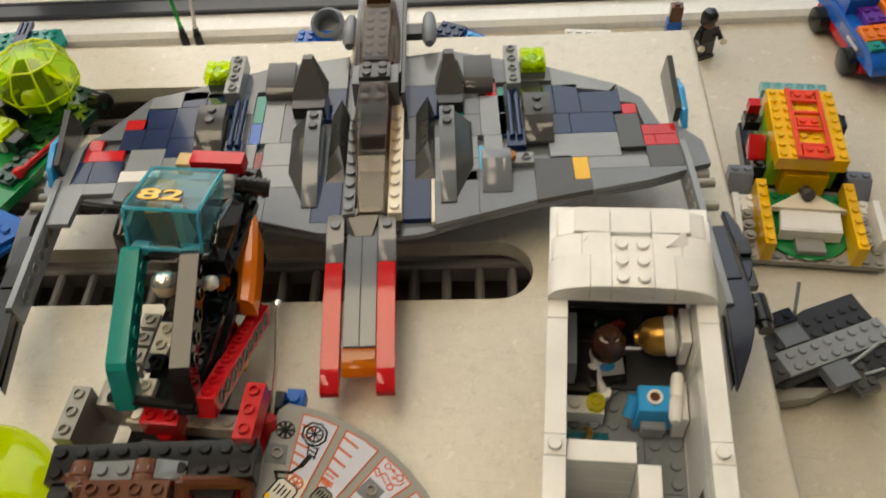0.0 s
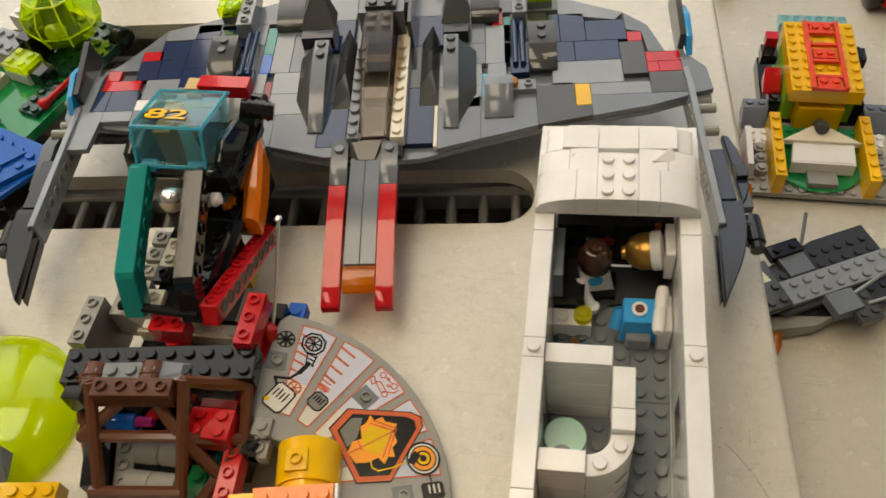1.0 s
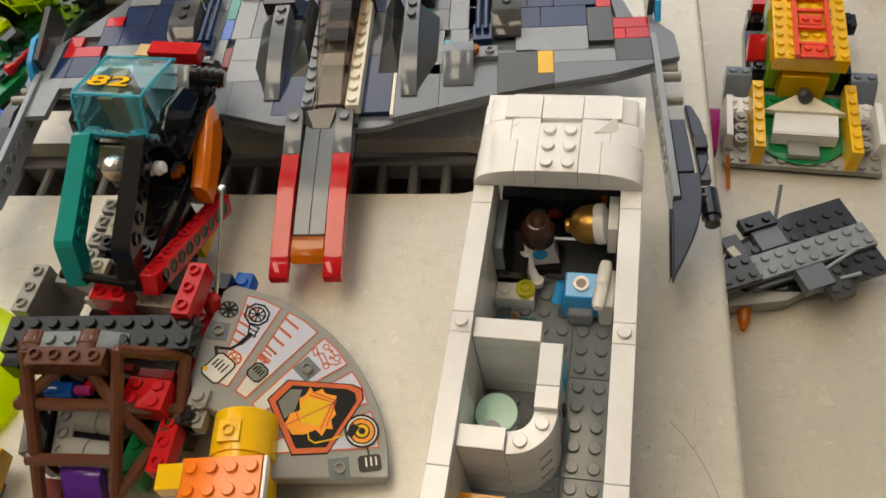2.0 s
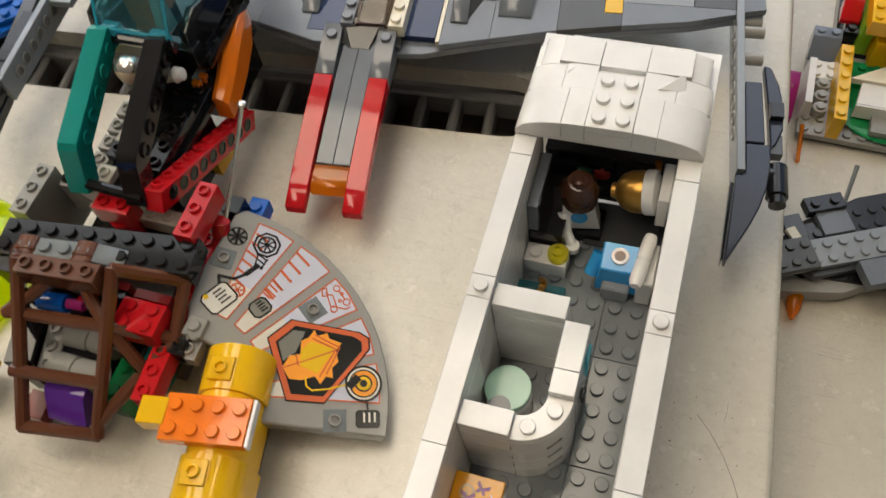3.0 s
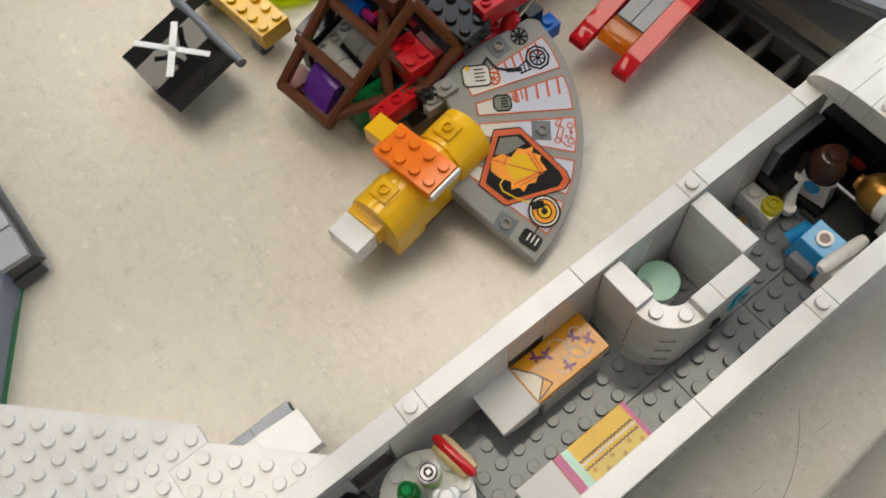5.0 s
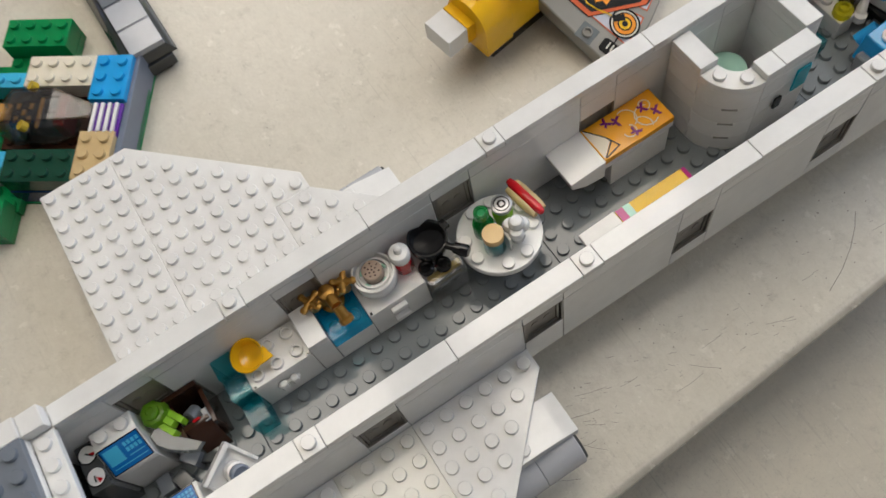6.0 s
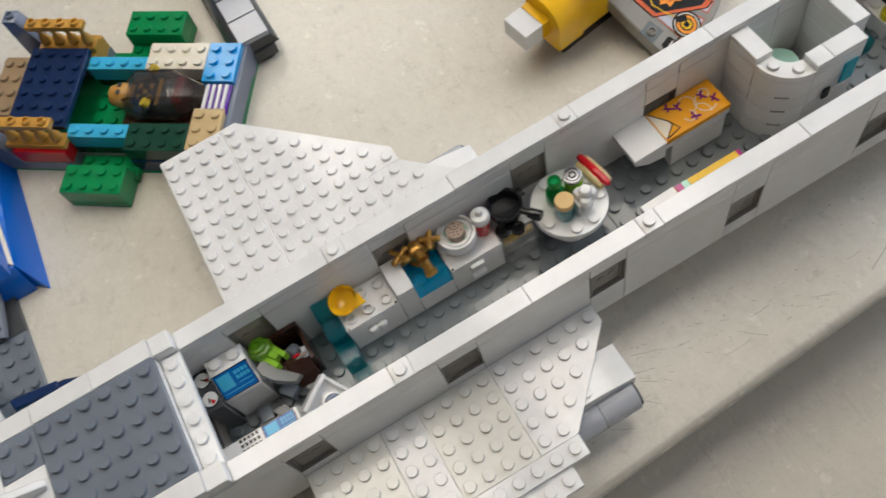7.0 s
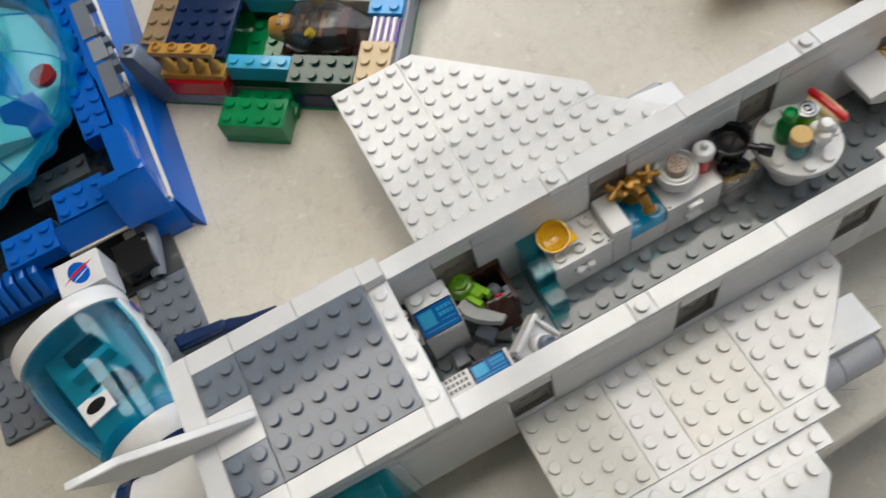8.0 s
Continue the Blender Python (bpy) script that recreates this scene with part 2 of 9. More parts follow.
def part(name, data, mat, parent, label="", m=None, smooth=38):
    """Links a bmesh or a ready mesh as one object under a thing or a part."""
    me = mesh_of(data, name, mat, smooth) if isinstance(data, bmesh.types.BMesh) else data
    ob = new(name, me)
    ob.parent = parent
    if m is not None:
        ob.matrix_local = m
    if label:
        ob["label"] = label
    return ob


def at(x, y, z, rx=0, ry=0, rz=0):
    """A pose in studs across and millimetres up."""
    return pose(x * S, y * S, z / 1000, rx, ry, rz)


def mm(x, y, z, rx=0, ry=0, rz=0):
    return pose(x / 1000, y / 1000, z / 1000, rx, ry, rz)


def add_box(bm, lo, hi, bevel=0.0002):
    vs = [bm.verts.new((x, y, z)) for z in (lo[2], hi[2]) for y in (lo[1], hi[1]) for x in (lo[0], hi[0])]
    fs = [bm.faces.new([vs[i] for i in q]) for q in ((0, 2, 3, 1), (4, 5, 7, 6), (0, 1, 5, 4), (2, 6, 7, 3), (0, 4, 6, 2), (1, 3, 7, 5))]
    if bevel:
        es = list({e for f in fs for e in f.edges})
        bmesh.ops.bevel(bm, geom=es, offset=bevel, segments=1, affect="EDGES")
    return bm


def add_stud(bm, x, y, z, seg=14, r=0.0024, h=0.0017, hollow=False):
    """A stud with a rounded rim; hollow ones have a well."""
    prof = [(r, 0.0), (r, h * 0.86), (r * 0.93, h)]
    if hollow:
        prof += [(r * 0.66, h), (r * 0.62, h * 0.15)]
    rings = [[bm.verts.new((x + a * math.cos(2 * math.pi * k / seg), y + a * math.sin(2 * math.pi * k / seg), z + b)) for k in range(seg)] for a, b in prof]
    for lo, hi in zip(rings, rings[1:]):
        for k in range(seg):
            bm.faces.new((lo[k], lo[(k + 1) % seg], hi[(k + 1) % seg], hi[k]))
    bm.faces.new(rings[-1])


def add_prism(bm, pts, lo, hi, axis="x", bevel=0.0002):
    """A profile pushed along an axis. Profile pairs are (y, z) for x, (x, z) for y, (x, y) for z."""
    put = {"x": lambda d, a, b: (d, a, b), "y": lambda d, a, b: (a, d, b), "z": lambda d, a, b: (a, b, d)}[axis]
    one = [bm.verts.new(put(lo, a, b)) for a, b in pts]
    two = [bm.verts.new(put(hi, a, b)) for a, b in pts]
    n = len(pts)
    fs = [bm.faces.new(one), bm.faces.new(two[::-1])]
    fs += [bm.faces.new((one[k], two[k], two[(k + 1) % n], one[(k + 1) % n])) for k in range(n)]
    if bevel:
        bmesh.ops.recalc_face_normals(bm, faces=fs)
        es = [e for e in {e for f in fs for e in f.edges} if e.calc_face_angle(0) > 0.5]
        bmesh.ops.bevel(bm, geom=es, offset=bevel, segments=1, affect="EDGES")
    return bm


def add_lathe(bm, prof, seg=20, m=None, close=True):
    """A profile of (radius, height) turned about z."""
    m = m or Matrix()
    rings = []
    for r, z in prof:
        if r < 1e-6:
            rings.append([bm.verts.new(m @ Vector((0, 0, z)))])
        else:
            rings.append([bm.verts.new(m @ Vector((r * math.cos(2 * math.pi * k / seg), r * math.sin(2 * math.pi * k / seg), z))) for k in range(seg)])
    for lo, hi in zip(rings, rings[1:]):
        for k in range(seg):
            j = (k + 1) % seg
            if len(lo) == 1 and len(hi) == 1:
                continue
            if len(lo) == 1:
                bm.faces.new((lo[0], hi[j], hi[k]))
            elif len(hi) == 1:
                bm.faces.new((lo[k], lo[j], hi[0]))
            else:
                bm.faces.new((lo[k], lo[j], hi[j], hi[k]))
    if close:
        for ring in (rings[0], rings[-1]):
            if len(ring) > 2:
                bm.faces.new(ring)
    return bm


def toward(p, q):
    """A pose at p whose z axis points to q."""
    p, q = Vector(p), Vector(q)
    return Matrix.Translation(p) @ (q - p).to_track_quat("Z", "Y").to_matrix().to_4x4()


def add_rod(bm, p, q, r, seg=10, r2=None):
    d = (Vector(q) - Vector(p)).length
    return add_lathe(bm, [(r, 0), (r if r2 is None else r2, d)], seg, toward(p, q))


def lathe(prof, seg=24, m=None):
    return add_lathe(bmesh.new(), [(r / 1000, z / 1000) for r, z in prof], seg, m)


def cached(key, make, name, mat, smooth=38):
    key = (key, mat.name)
    if key not in CACHE:
        CACHE[key] = mesh_of(make(), name, mat, smooth)
    return CACHE[key]


def brick_bm(w, l, h, studs, hollow=False, seg=14, feet=False):
    bm = bmesh.new()
    add_box(bm, (GAP, GAP, 0), (w * S - GAP, l * S - GAP, h * P - 0.00004), 0.00022)
    if studs:
        for i in range(int(w)):
            for j in range(int(l)):
                add_stud(bm, (i + 0.5) * S, (j + 0.5) * S, h * P - 0.0001, seg, hollow=hollow)
    return bm


def brick(parent, x, y, z, w, l, h, mat, studs=True, name=None, m=None, hollow=False, label=""):
    """A brick, plate or tile of w by l studs and h plates; x, y in studs, z in millimetres."""
    kind = name or ("tile" if not studs and h <= 1 else "plate" if h <= 2 else "brick")
    me = cached(("brick", w, l, h, studs, hollow), lambda: brick_bm(w, l, h, studs, hollow), kind, mat)
    return part(kind, me, mat, parent, label, (m or Matrix()) @ at(x, y, z))


def slope_bm(w, l, h, top, lip, back=False):
    """A slope that falls towards -y: top is how many studs stay level, lip the low edge in plates."""
    bm = bmesh.new()
    pts = [(GAP, 0), (l * S - GAP, 0), (l * S - GAP, h * P), ((l - top) * S, h * P), (GAP, lip * P)]
    if lip <= 0:
        pts = [(GAP, 0), (l * S - GAP, 0), (l * S - GAP, h * P), ((l - top) * S, h * P)]
    if top <= 0:
        pts = [p for k, p in enumerate(pts) if not (k == 3)]
    add_prism(bm, pts, GAP, w * S - GAP, "x")
    for i in range(int(w)):
        for j in range(int(top)):
            add_stud(bm, (i + 0.5) * S, (l - j - 0.5) * S, h * P - 0.0001)
    return bm


def slope(parent, m, w, l, h, mat, top=0, lip=0.5, name="slope"):
    me = cached(("slope", w, l, h, top, lip), lambda: slope_bm(w, l, h, top, lip), name, mat)
    return part(name, me, mat, parent, "", m)


def curved_bm(w, l, h, lip=0.6, seg=8):
    """A bow slope: high at +y, curving down towards -y."""
    bm = bmesh.new()
    pts = [(GAP, 0), (l * S - GAP, 0)]
    for k in range(seg + 1):
        a = math.pi / 2 * k / seg
        pts.append((l * S - GAP - math.sin(a) * (l * S - 2 * GAP), (lip + (h - lip) * math.cos(a)) * P))
    return add_prism(bm, pts, GAP, w * S - GAP, "x")


def curved(parent, m, w, l, h, mat, lip=0.6, name="curved_slope"):
    me = cached(("curved", w, l, h, lip), lambda: curved_bm(w, l, h, lip), name, mat)
    return part(name, me, mat, parent, "", m)


def inside(pts, x, y):
    hit = False
    for (ax, ay), (bx, by) in zip(pts, pts[1:] + pts[:1]):
        if (ay > y) != (by > y) and x < (bx - ax) * (y - ay) / (by - ay) + ax:
            hit = not hit
    return hit


def wedge_bm(pts, h, studs=True):
    """A plate of any outline, in studs, with studs where they fit whole."""
    bm = bmesh.new()
    add_prism(bm, [(x * S, y * S) for x, y in pts], 0, h * P, "z", 0.0002)
    if studs:
        x0, x1 = min(p[0] for p in pts), max(p[0] for p in pts)
        y0, y1 = min(p[1] for p in pts), max(p[1] for p in pts)
        for i in range(math.floor(x0), math.ceil(x1)):
            for j in range(math.floor(y0), math.ceil(y1)):
                c = (i + 0.5, j + 0.5)
                if all(inside(pts, c[0] + a, c[1] + b) for a, b in ((0.3, 0), (-0.3, 0), (0, 0.3), (0, -0.3))):
                    add_stud(bm, c[0] * S, c[1] * S, h * P - 0.0001)
    return bm


def wedge(parent, pts, z, h, mat, studs=True, name="wedge_plate", m=None):
    return part(name, wedge_bm(pts, h, studs), mat, parent, "", (m or Matrix()) @ at(0, 0, z))


def round_brick(parent, x, y, z, d, h, mat, stud=True, name="round_brick", m=None, hollow=True):
    """A round piece of d studs across with its studs."""
    def make():
        r = d * S / 2 - GAP
        bm = add_lathe(bmesh.new(), [(r - 0.0002, 0), (r, 0.0002), (r, h * P - 0.0002), (r - 0.0002, h * P)], 28 if d > 1 else 18)
        if stud and d == 1:
            add_stud(bm, 0, 0, h * P - 0.0001, hollow=hollow)
        elif stud:
            n = int(d)
            for i in range(n):
                for j in range(n):
                    a, b = (i + 0.5 - n / 2) * S, (j + 0.5 - n / 2) * S
                    if math.hypot(a, b) + 0.0022 < r:
                        add_stud(bm, a, b, h * P - 0.0001)
        return bm
    me = cached(("round", d, h, stud, hollow), make, name, mat)
    return part(name, me, mat, parent, "", (m or Matrix()) @ at(x, y, z))


def sticker(parent, pts, mat, m, name="sticker", h=0.00012):
    """A thin printed film: an outline in millimetres laid on a face."""
    bm = add_prism(bmesh.new(), [(x / 1000, y / 1000) for x, y in pts], 0, h, "z", 0)
    return part(name, bm, mat, parent, "", m, None)


def rect(x0, y0, x1, y1):
    return [(x0, y0), (x1, y0), (x1, y1), (x0, y1)]


def disc(x, y, r, n=20):
    return [(x + r * math.cos(2 * math.pi * k / n), y + r * math.sin(2 * math.pi * k / n)) for k in range(n)]


def ring_bm(x, y, r, w, h=0.00012, n=26):
    bm = bmesh.new()
    vs = [[bm.verts.new(((x + a * math.cos(2 * math.pi * k / n)) / 1000, (y + a * math.sin(2 * math.pi * k / n)) / 1000, b)) for k in range(n)] for a, b in ((r, 0), (r, h), (r - w, h), (r - w, 0))]
    for lo, hi in zip(vs, vs[1:]):
        for k in range(n):
            bm.faces.new((lo[k], lo[(k + 1) % n], hi[(k + 1) % n], hi[k]))
    return bm


def lines_bm(runs, w, h=0.00012):
    """Printed strokes: polylines in millimetres, w wide."""
    bm = bmesh.new()
    for pts in runs:
        for (ax, ay), (bx, by) in zip(pts, pts[1:]):
            d = math.hypot(bx - ax, by - ay) or 1.0
            nx, ny = -(by - ay) / d * w / 2, (bx - ax) / d * w / 2
            ex, ey = (bx - ax) / d * w * 0.3, (by - ay) / d * w * 0.3
            add_prism(bm, [((ax + nx - ex) / 1000, (ay + ny - ey) / 1000), ((ax - nx - ex) / 1000, (ay - ny - ey) / 1000), ((bx - nx + ex) / 1000, (by - ny + ey) / 1000), ((bx + nx + ex) / 1000, (by + ny + ey) / 1000)], 0, h, "z", 0)
    return bm


def boxmm(parent, x0, y0, x1, y1, z0, z1, mat, name="tile", studs=False, m=None, bevel=0.0002, hollow=False):
    """A piece given by its corners in millimetres, with studs where asked."""
    bm = bmesh.new()
    add_box(bm, (x0 / 1000 + GAP, y0 / 1000 + GAP, z0 / 1000), (x1 / 1000 - GAP, y1 / 1000 - GAP, z1 / 1000), bevel)
    if studs:
        nx, ny = max(1, round((x1 - x0) / 8)), max(1, round((y1 - y0) / 8))
        for i in range(nx):
            for j in range(ny):
                add_stud(bm, (x0 + (i + 0.5) * (x1 - x0) / nx) / 1000, (y0 + (j + 0.5) * (y1 - y0) / ny) / 1000, z1 / 1000 - 0.0001, hollow=hollow)
    return part(name, bm, mat, parent, "", m)


def prismmm(parent, pts, lo, hi, axis, mat, name, m=None, bevel=0.0002, label=""):
    bm = add_prism(bmesh.new(), [(a / 1000, b / 1000) for a, b in pts], lo / 1000, hi / 1000, axis, bevel)
    return part(name, bm, mat, parent, label, m)


def loft(parent, rings, mat, name, label="", caps=True, m=None):
    """Skins a row of like outlines, in millimetres."""
    bm = bmesh.new()
    made = [[bm.verts.new((x / 1000, y / 1000, z / 1000)) for x, y, z in r] for r in rings]
    n = len(rings[0])
    for lo, hi in zip(made, made[1:]):
        for k in range(n):
            bm.faces.new((lo[k], lo[(k + 1) % n], hi[(k + 1) % n], hi[k]))
    if caps:
        bm.faces.new(made[0])
        bm.faces.new(made[-1])
    return part(name, bm, mat, parent, label, m, 25)

# ---- the room: walls, ceiling, window; the cover with its slots; the lower sill ----
SILL_Z = -0.085
TURN = 5.4


def wall_box(name, lo, hi, mat, label, kind="structure", bevel=0.0):
    ob = new(name, mesh_of(add_box(bmesh.new(), lo, hi, bevel), name, mat))
    return tagged(ob, label, name.split("_")[0], "", kind)


wall_box("floor", (-3.2, -3.4, -0.92), (3.2, 1.4, -0.90), PIT, "dull brown floor of the room")
wall_box("ceiling", (-3.2, -3.4, 1.90), (3.2, 1.4, 2.00), WALLPAINT, "white painted ceiling")
wall_box("wall_south", (-3.2, -3.5, -0.90), (3.2, -3.4, 1.90), WALLPAINT, "off-white painted wall")
wall_box("wall_west", (-3.3, -3.4, -0.90), (-3.2, 1.4, 1.90), WALLPAINT, "off-white painted wall")
wall_box("wall_east", (3.2, -3.4, -0.90), (3.3, 1.4, 1.90), WALLPAINT, "off-white painted wall")
wall_box("wall_north", (-3.2, 1.20, -0.90), (3.2, 1.40, -0.04), WALLPAINT, "off-white wall under the window")
wall_box("wall_north_lintel", (-3.2, 1.20, 1.65), (3.2, 1.40, 1.90), WALLPAINT, "off-white wall over the window")
wall_box("wall_north_pier", (1.3, 1.20, -0.04), (3.2, 1.40, 1.65), WALLPAINT, "off-white wall beside the window")
wall_box("wall_north_pier_west", (-3.2, 1.20, -0.04), (-2.2, 1.40, 1.65), WALLPAINT, "off-white wall beside the window")

# ceiling panels
PANEL = glow("lamp_panel", (1.0, 0.87, 0.70), 5.6)


def ceiling_light(x, y, sx, sy, turn):
    ob = thing("ceiling_light", "flat warm-white ceiling light panel in a white frame", "light", pose(x, y, 1.90, 0, 0, turn), "ceiling lights")
    bm = bmesh.new()
    t = 0.03
    for lo, hi in (((-sx - t, -sy - t), (sx + t, -sy)), ((-sx - t, sy), (sx + t, sy + t)), ((-sx - t, -sy), (-sx, sy)), ((sx, -sy), (sx + t, sy))):
        add_box(bm, (*lo, -0.03), (*hi, -0.001), 0.003)
    part("lamp_frame", bm, FRAMEWHITE, ob)
    part("diffuser", add_box(bmesh.new(), (-sx, -sy, -0.02), (sx, sy, -0.005), 0), PANEL, ob)
    return ob


ceiling_light(-0.47, 0.42, 0.42, 0.36, 3.0)
ceiling_light(-0.47, -0.47, 0.42, 0.29, 3.0)
ceiling_light(-1.75, 0.25, 0.30, 0.42, TURN)
# narrow unseen panel added as fill for the shade right of the airliner
ceiling_light(0.75, 0.47, 0.11, 0.30, TURN)

# lower sill that goes round the cover
back = Matrix.Rotation(radians(6.2), 4, "Z")


def turned_box(name, lo, hi, mat, label, origin, turn, bevel=0.0015):
    ob = new(name, mesh_of(add_box(bmesh.new(), lo, hi, bevel), name, mat))
    ob.matrix_world = Matrix.Translation(origin) @ Matrix.Rotation(radians(turn), 4, "Z")
    return tagged(ob, label, name.split("_")[0], "", "structure")


turned_box("sill", (-1.9, -1.5, -0.03), (1.5, 0.0, 0.0), SILL, "wide off-white window sill with faint scratches", (-0.2, 0.572, SILL_Z), 6.2)
turned_box("trim_ledge", (-1.9, -0.019, -0.03), (1.5, 0.075, 0.010), FRAMEWHITE, "white ledge under the window", (-0.2, 0.572, SILL_Z), 6.2, 0.004)
turned_box("trim_rubber", (-1.9, 0.006, 0.0104), (1.5, 0.0235, 0.0150), RUBBER, "dark rubber strip along the window ledge", (-0.2, 0.572, SILL_Z), 6.2, 0.001)
turned_box("trim_rubber_thin", (-1.9, 0.0275, 0.0104), (1.5, 0.031, 0.0130), RUBBER, "thin dark seal along the window ledge", (-0.2, 0.572, SILL_Z), 6.2, 0.0005)
win = thing("window_1", "white-framed window over the sill, bright daylight outside", "window", Matrix.Translation((-0.2, 0.572, SILL_Z)) @ Matrix.Rotation(radians(6.2), 4, "Z"), "", "structure")
for lo, hi in (((-1.9, 0.080, -0.03), (1.5, 0.13, 0.055)), ((-1.9, 0.080, 1.30), (1.5, 0.13, 1.38)), ((-1.9, 0.080, 0.055), (-1.82, 0.13, 1.30)), ((1.42, 0.080, 0.055), (1.5, 0.13, 1.30)), ((-0.28, 0.080, 0.055), (-0.20, 0.13, 1.30))):
    part("window_frame", add_box(bmesh.new(), lo, hi, 0.004), FRAMEWHITE, win)


def cover():
    """The raised cover: a sheet with a rounded rim and three long slots with round ends."""
    rim = [(0.0905, 0.466), (-0.80, 0.375), (-0.80, -0.62), (0.152, -0.62)]
    rim = rim[::-1]
    n = len(rim)

    def shrunk(d):
        out = []
        for k in range(n):
            p, q, r = Vector(rim[k - 1]), Vector(rim[k]), Vector(rim[(k + 1) % n])
            a, b = (q - p).normalized(), (r - q).normalized()
            na, nb = Vector((a.y, -a.x)), Vector((b.y, -b.x))
            out.append(q + (na + nb) * (d / (1 + na.dot(nb))))
        return out
    bm = bmesh.new()
    rr = 0.0045
    loops = []
    for k in range(6):
        a = math.pi / 2 * k / 5
        loops.append([bm.verts.new((p.x, p.y, -rr * (1 - math.cos(a)))) for p in shrunk(rr * (1 - math.sin(a)))])
    loops.append([bm.verts.new((p.x, p.y, -0.016)) for p in shrunk(0.0)])
    loops.append([bm.verts.new((p.x, p.y, -0.018)) for p in shrunk(0.010)])
    loops.append([bm.verts.new((p.x, p.y, SILL_Z)) for p in shrunk(0.012)])
    for lo, hi in zip(loops, loops[1:]):
        for k in range(n):
            bm.faces.new((lo[k], lo[(k + 1) % n], hi[(k + 1) % n], hi[k]))
    edges = [bm.edges.get((loops[0][k], loops[0][(k + 1) % n])) for k in range(n)]
    turn = Matrix.Rotation(radians(TURN), 3, "Z")
    for cx, cy, r in ((-0.008, 0.2538, 0.0188), (-0.060, 0.3035, 0.0105), (-0.060, 0.381, 0.0215)):
        ring = []
        for k in range(17):
            a = math.pi / 2 - math.pi * k / 16
            ring.append(Vector((-r + r * math.cos(a), r * math.sin(a), 0)))
        for k in range(17):
            a = -math.pi / 2 - math.pi * k / 16
            ring.append(Vector((-0.66 + r * math.cos(a), r * math.sin(a), 0)))
        ring = [turn @ p + Vector((cx, cy, 0)) for p in ring]
        steps = [(0.0, 0.0), (-0.0012, -0.0010), (-0.0030, -0.0016), (-0.011, -0.0016)]
        made = []
        for dz, _ in steps:
            made.append([bm.verts.new((p.x, p.y, dz)) for p in ring])
        m = len(ring)
        for lo, hi in zip(made, made[1:]):
            for k in range(m):
                bm.faces.new((lo[k], lo[(k + 1) % m], hi[(k + 1) % m], hi[k]))
        edges += [bm.edges.get((made[0][k], made[0][(k + 1) % m])) for k in range(m)]
    bmesh.ops.triangle_fill(bm, use_beauty=True, use_dissolve=False, edges=edges)
    ob = new("cover", mesh_of(bm, "cover", COVER, 30))
    tagged(ob, "scuffed off-white enamelled radiator cover with long round-ended slots", "cover", "", "structure")
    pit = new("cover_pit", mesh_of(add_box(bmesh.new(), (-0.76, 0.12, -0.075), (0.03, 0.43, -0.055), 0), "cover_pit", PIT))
    tagged(pit, "dark brown inside of the radiator cover", "pit", "", "structure")
    grille = thing("grille", "black cast grille with square holes under the slot", "grille", Matrix.Translation((-0.008, 0.2538, -0.0125)) @ Matrix.Rotation(radians(TURN), 4, "Z"), "", "structure")
    for y0 in (-0.0185, 0.0120):
        part("rail", add_box(bmesh.new(), (-0.62, y0, -0.014), (0.004, y0 + 0.0065, 0.0), 0.0014), IRON, grille)
    bar = cached("grille_bar", lambda: add_box(bmesh.new(), (0, -0.0125, -0.014), (0.0050, 0.0125, -0.0004), 0.0016), "bar", IRON)
    for k in range(34):
        part("bar", bar, IRON, grille, "", Matrix.Translation((-0.0125 - k * 0.0176, 0, 0)))
    for yy in (0.307, 0.381):
        g2 = copy_thing(grille, Matrix.Translation((-0.060, yy, -0.022)) @ Matrix.Rotation(radians(TURN), 4, "Z"))
    # worn scratches in the paint
    sc = new("scratch", mesh_of(lines_bm([((81, 123), (86, 118), (92, 110), (97, 101), (101, 91))], 0.3, 0.00006), "scratch", SCRATCH))
    sc.location.z = 0.00001
    tagged(sc, "thin curved dark scratch in the cover's paint", "scratch", "", "structure")
    rng = random.Random(7)
    runs = []
    for k in range(96):
        cx, cy, sx, sy = ((86, -38, 9, 20), (92, 10, 9, 26), (98, 60, 8, 40))[k % 3]
        x, y = rng.gauss(cx, sx), rng.gauss(cy, sy)
        if x > 104 or x < 66:
            continue
        a, d = radians(rng.gauss(68, 14)), rng.uniform(1.0, 3.0) if k % 4 else rng.uniform(5, 13)
        runs.append([(x, y), (x + d * 0.5 * math.cos(a), y + d * 0.5 * math.sin(a)), (x + d * math.cos(a + 0.06), y + d * math.sin(a + 0.06))])
    marks = lines_bm(runs, 0.16, 0.00005)
    for k in range(90):
        x, y, r = rng.uniform(64, 104), rng.uniform(-80, 130), rng.uniform(0.12, 0.4)
        add_prism(marks, [(px / 1000, py / 1000) for px, py in disc(x, y, r, 6)], 0, 0.00004, "z", 0)
    for k in range(60):
        x, y, r = rng.uniform(-130, 0), rng.uniform(-170, 60), rng.uniform(0.1, 0.3)
        add_prism(marks, [(px / 1000, py / 1000) for px, py in disc(x, y, r, 6)], 0, 0.00004, "z", 0)
    st = new("paint_wear", mesh_of(marks, "paint_wear", SCRATCH))
    st.location.z = 0.00001
    tagged(st, "fine scratches and dark specks worn into the paint", "scratches", "", "stuff")
    return ob


cover()

# ---- the white airliner, cut open on top ----
LEAN = Matrix(((0.9990, -0.0006, -0.0443, -0.0006), (-0.0006, 0.9996, -0.0283, -0.0004), (0.0443, 0.0283, 0.9986, 0.0143), (0, 0, 0, 1)))
PLANE = LEAN @ Matrix.Translation((0, -0.004, 0))
FLOOR, TOP = 10.3, 55.1


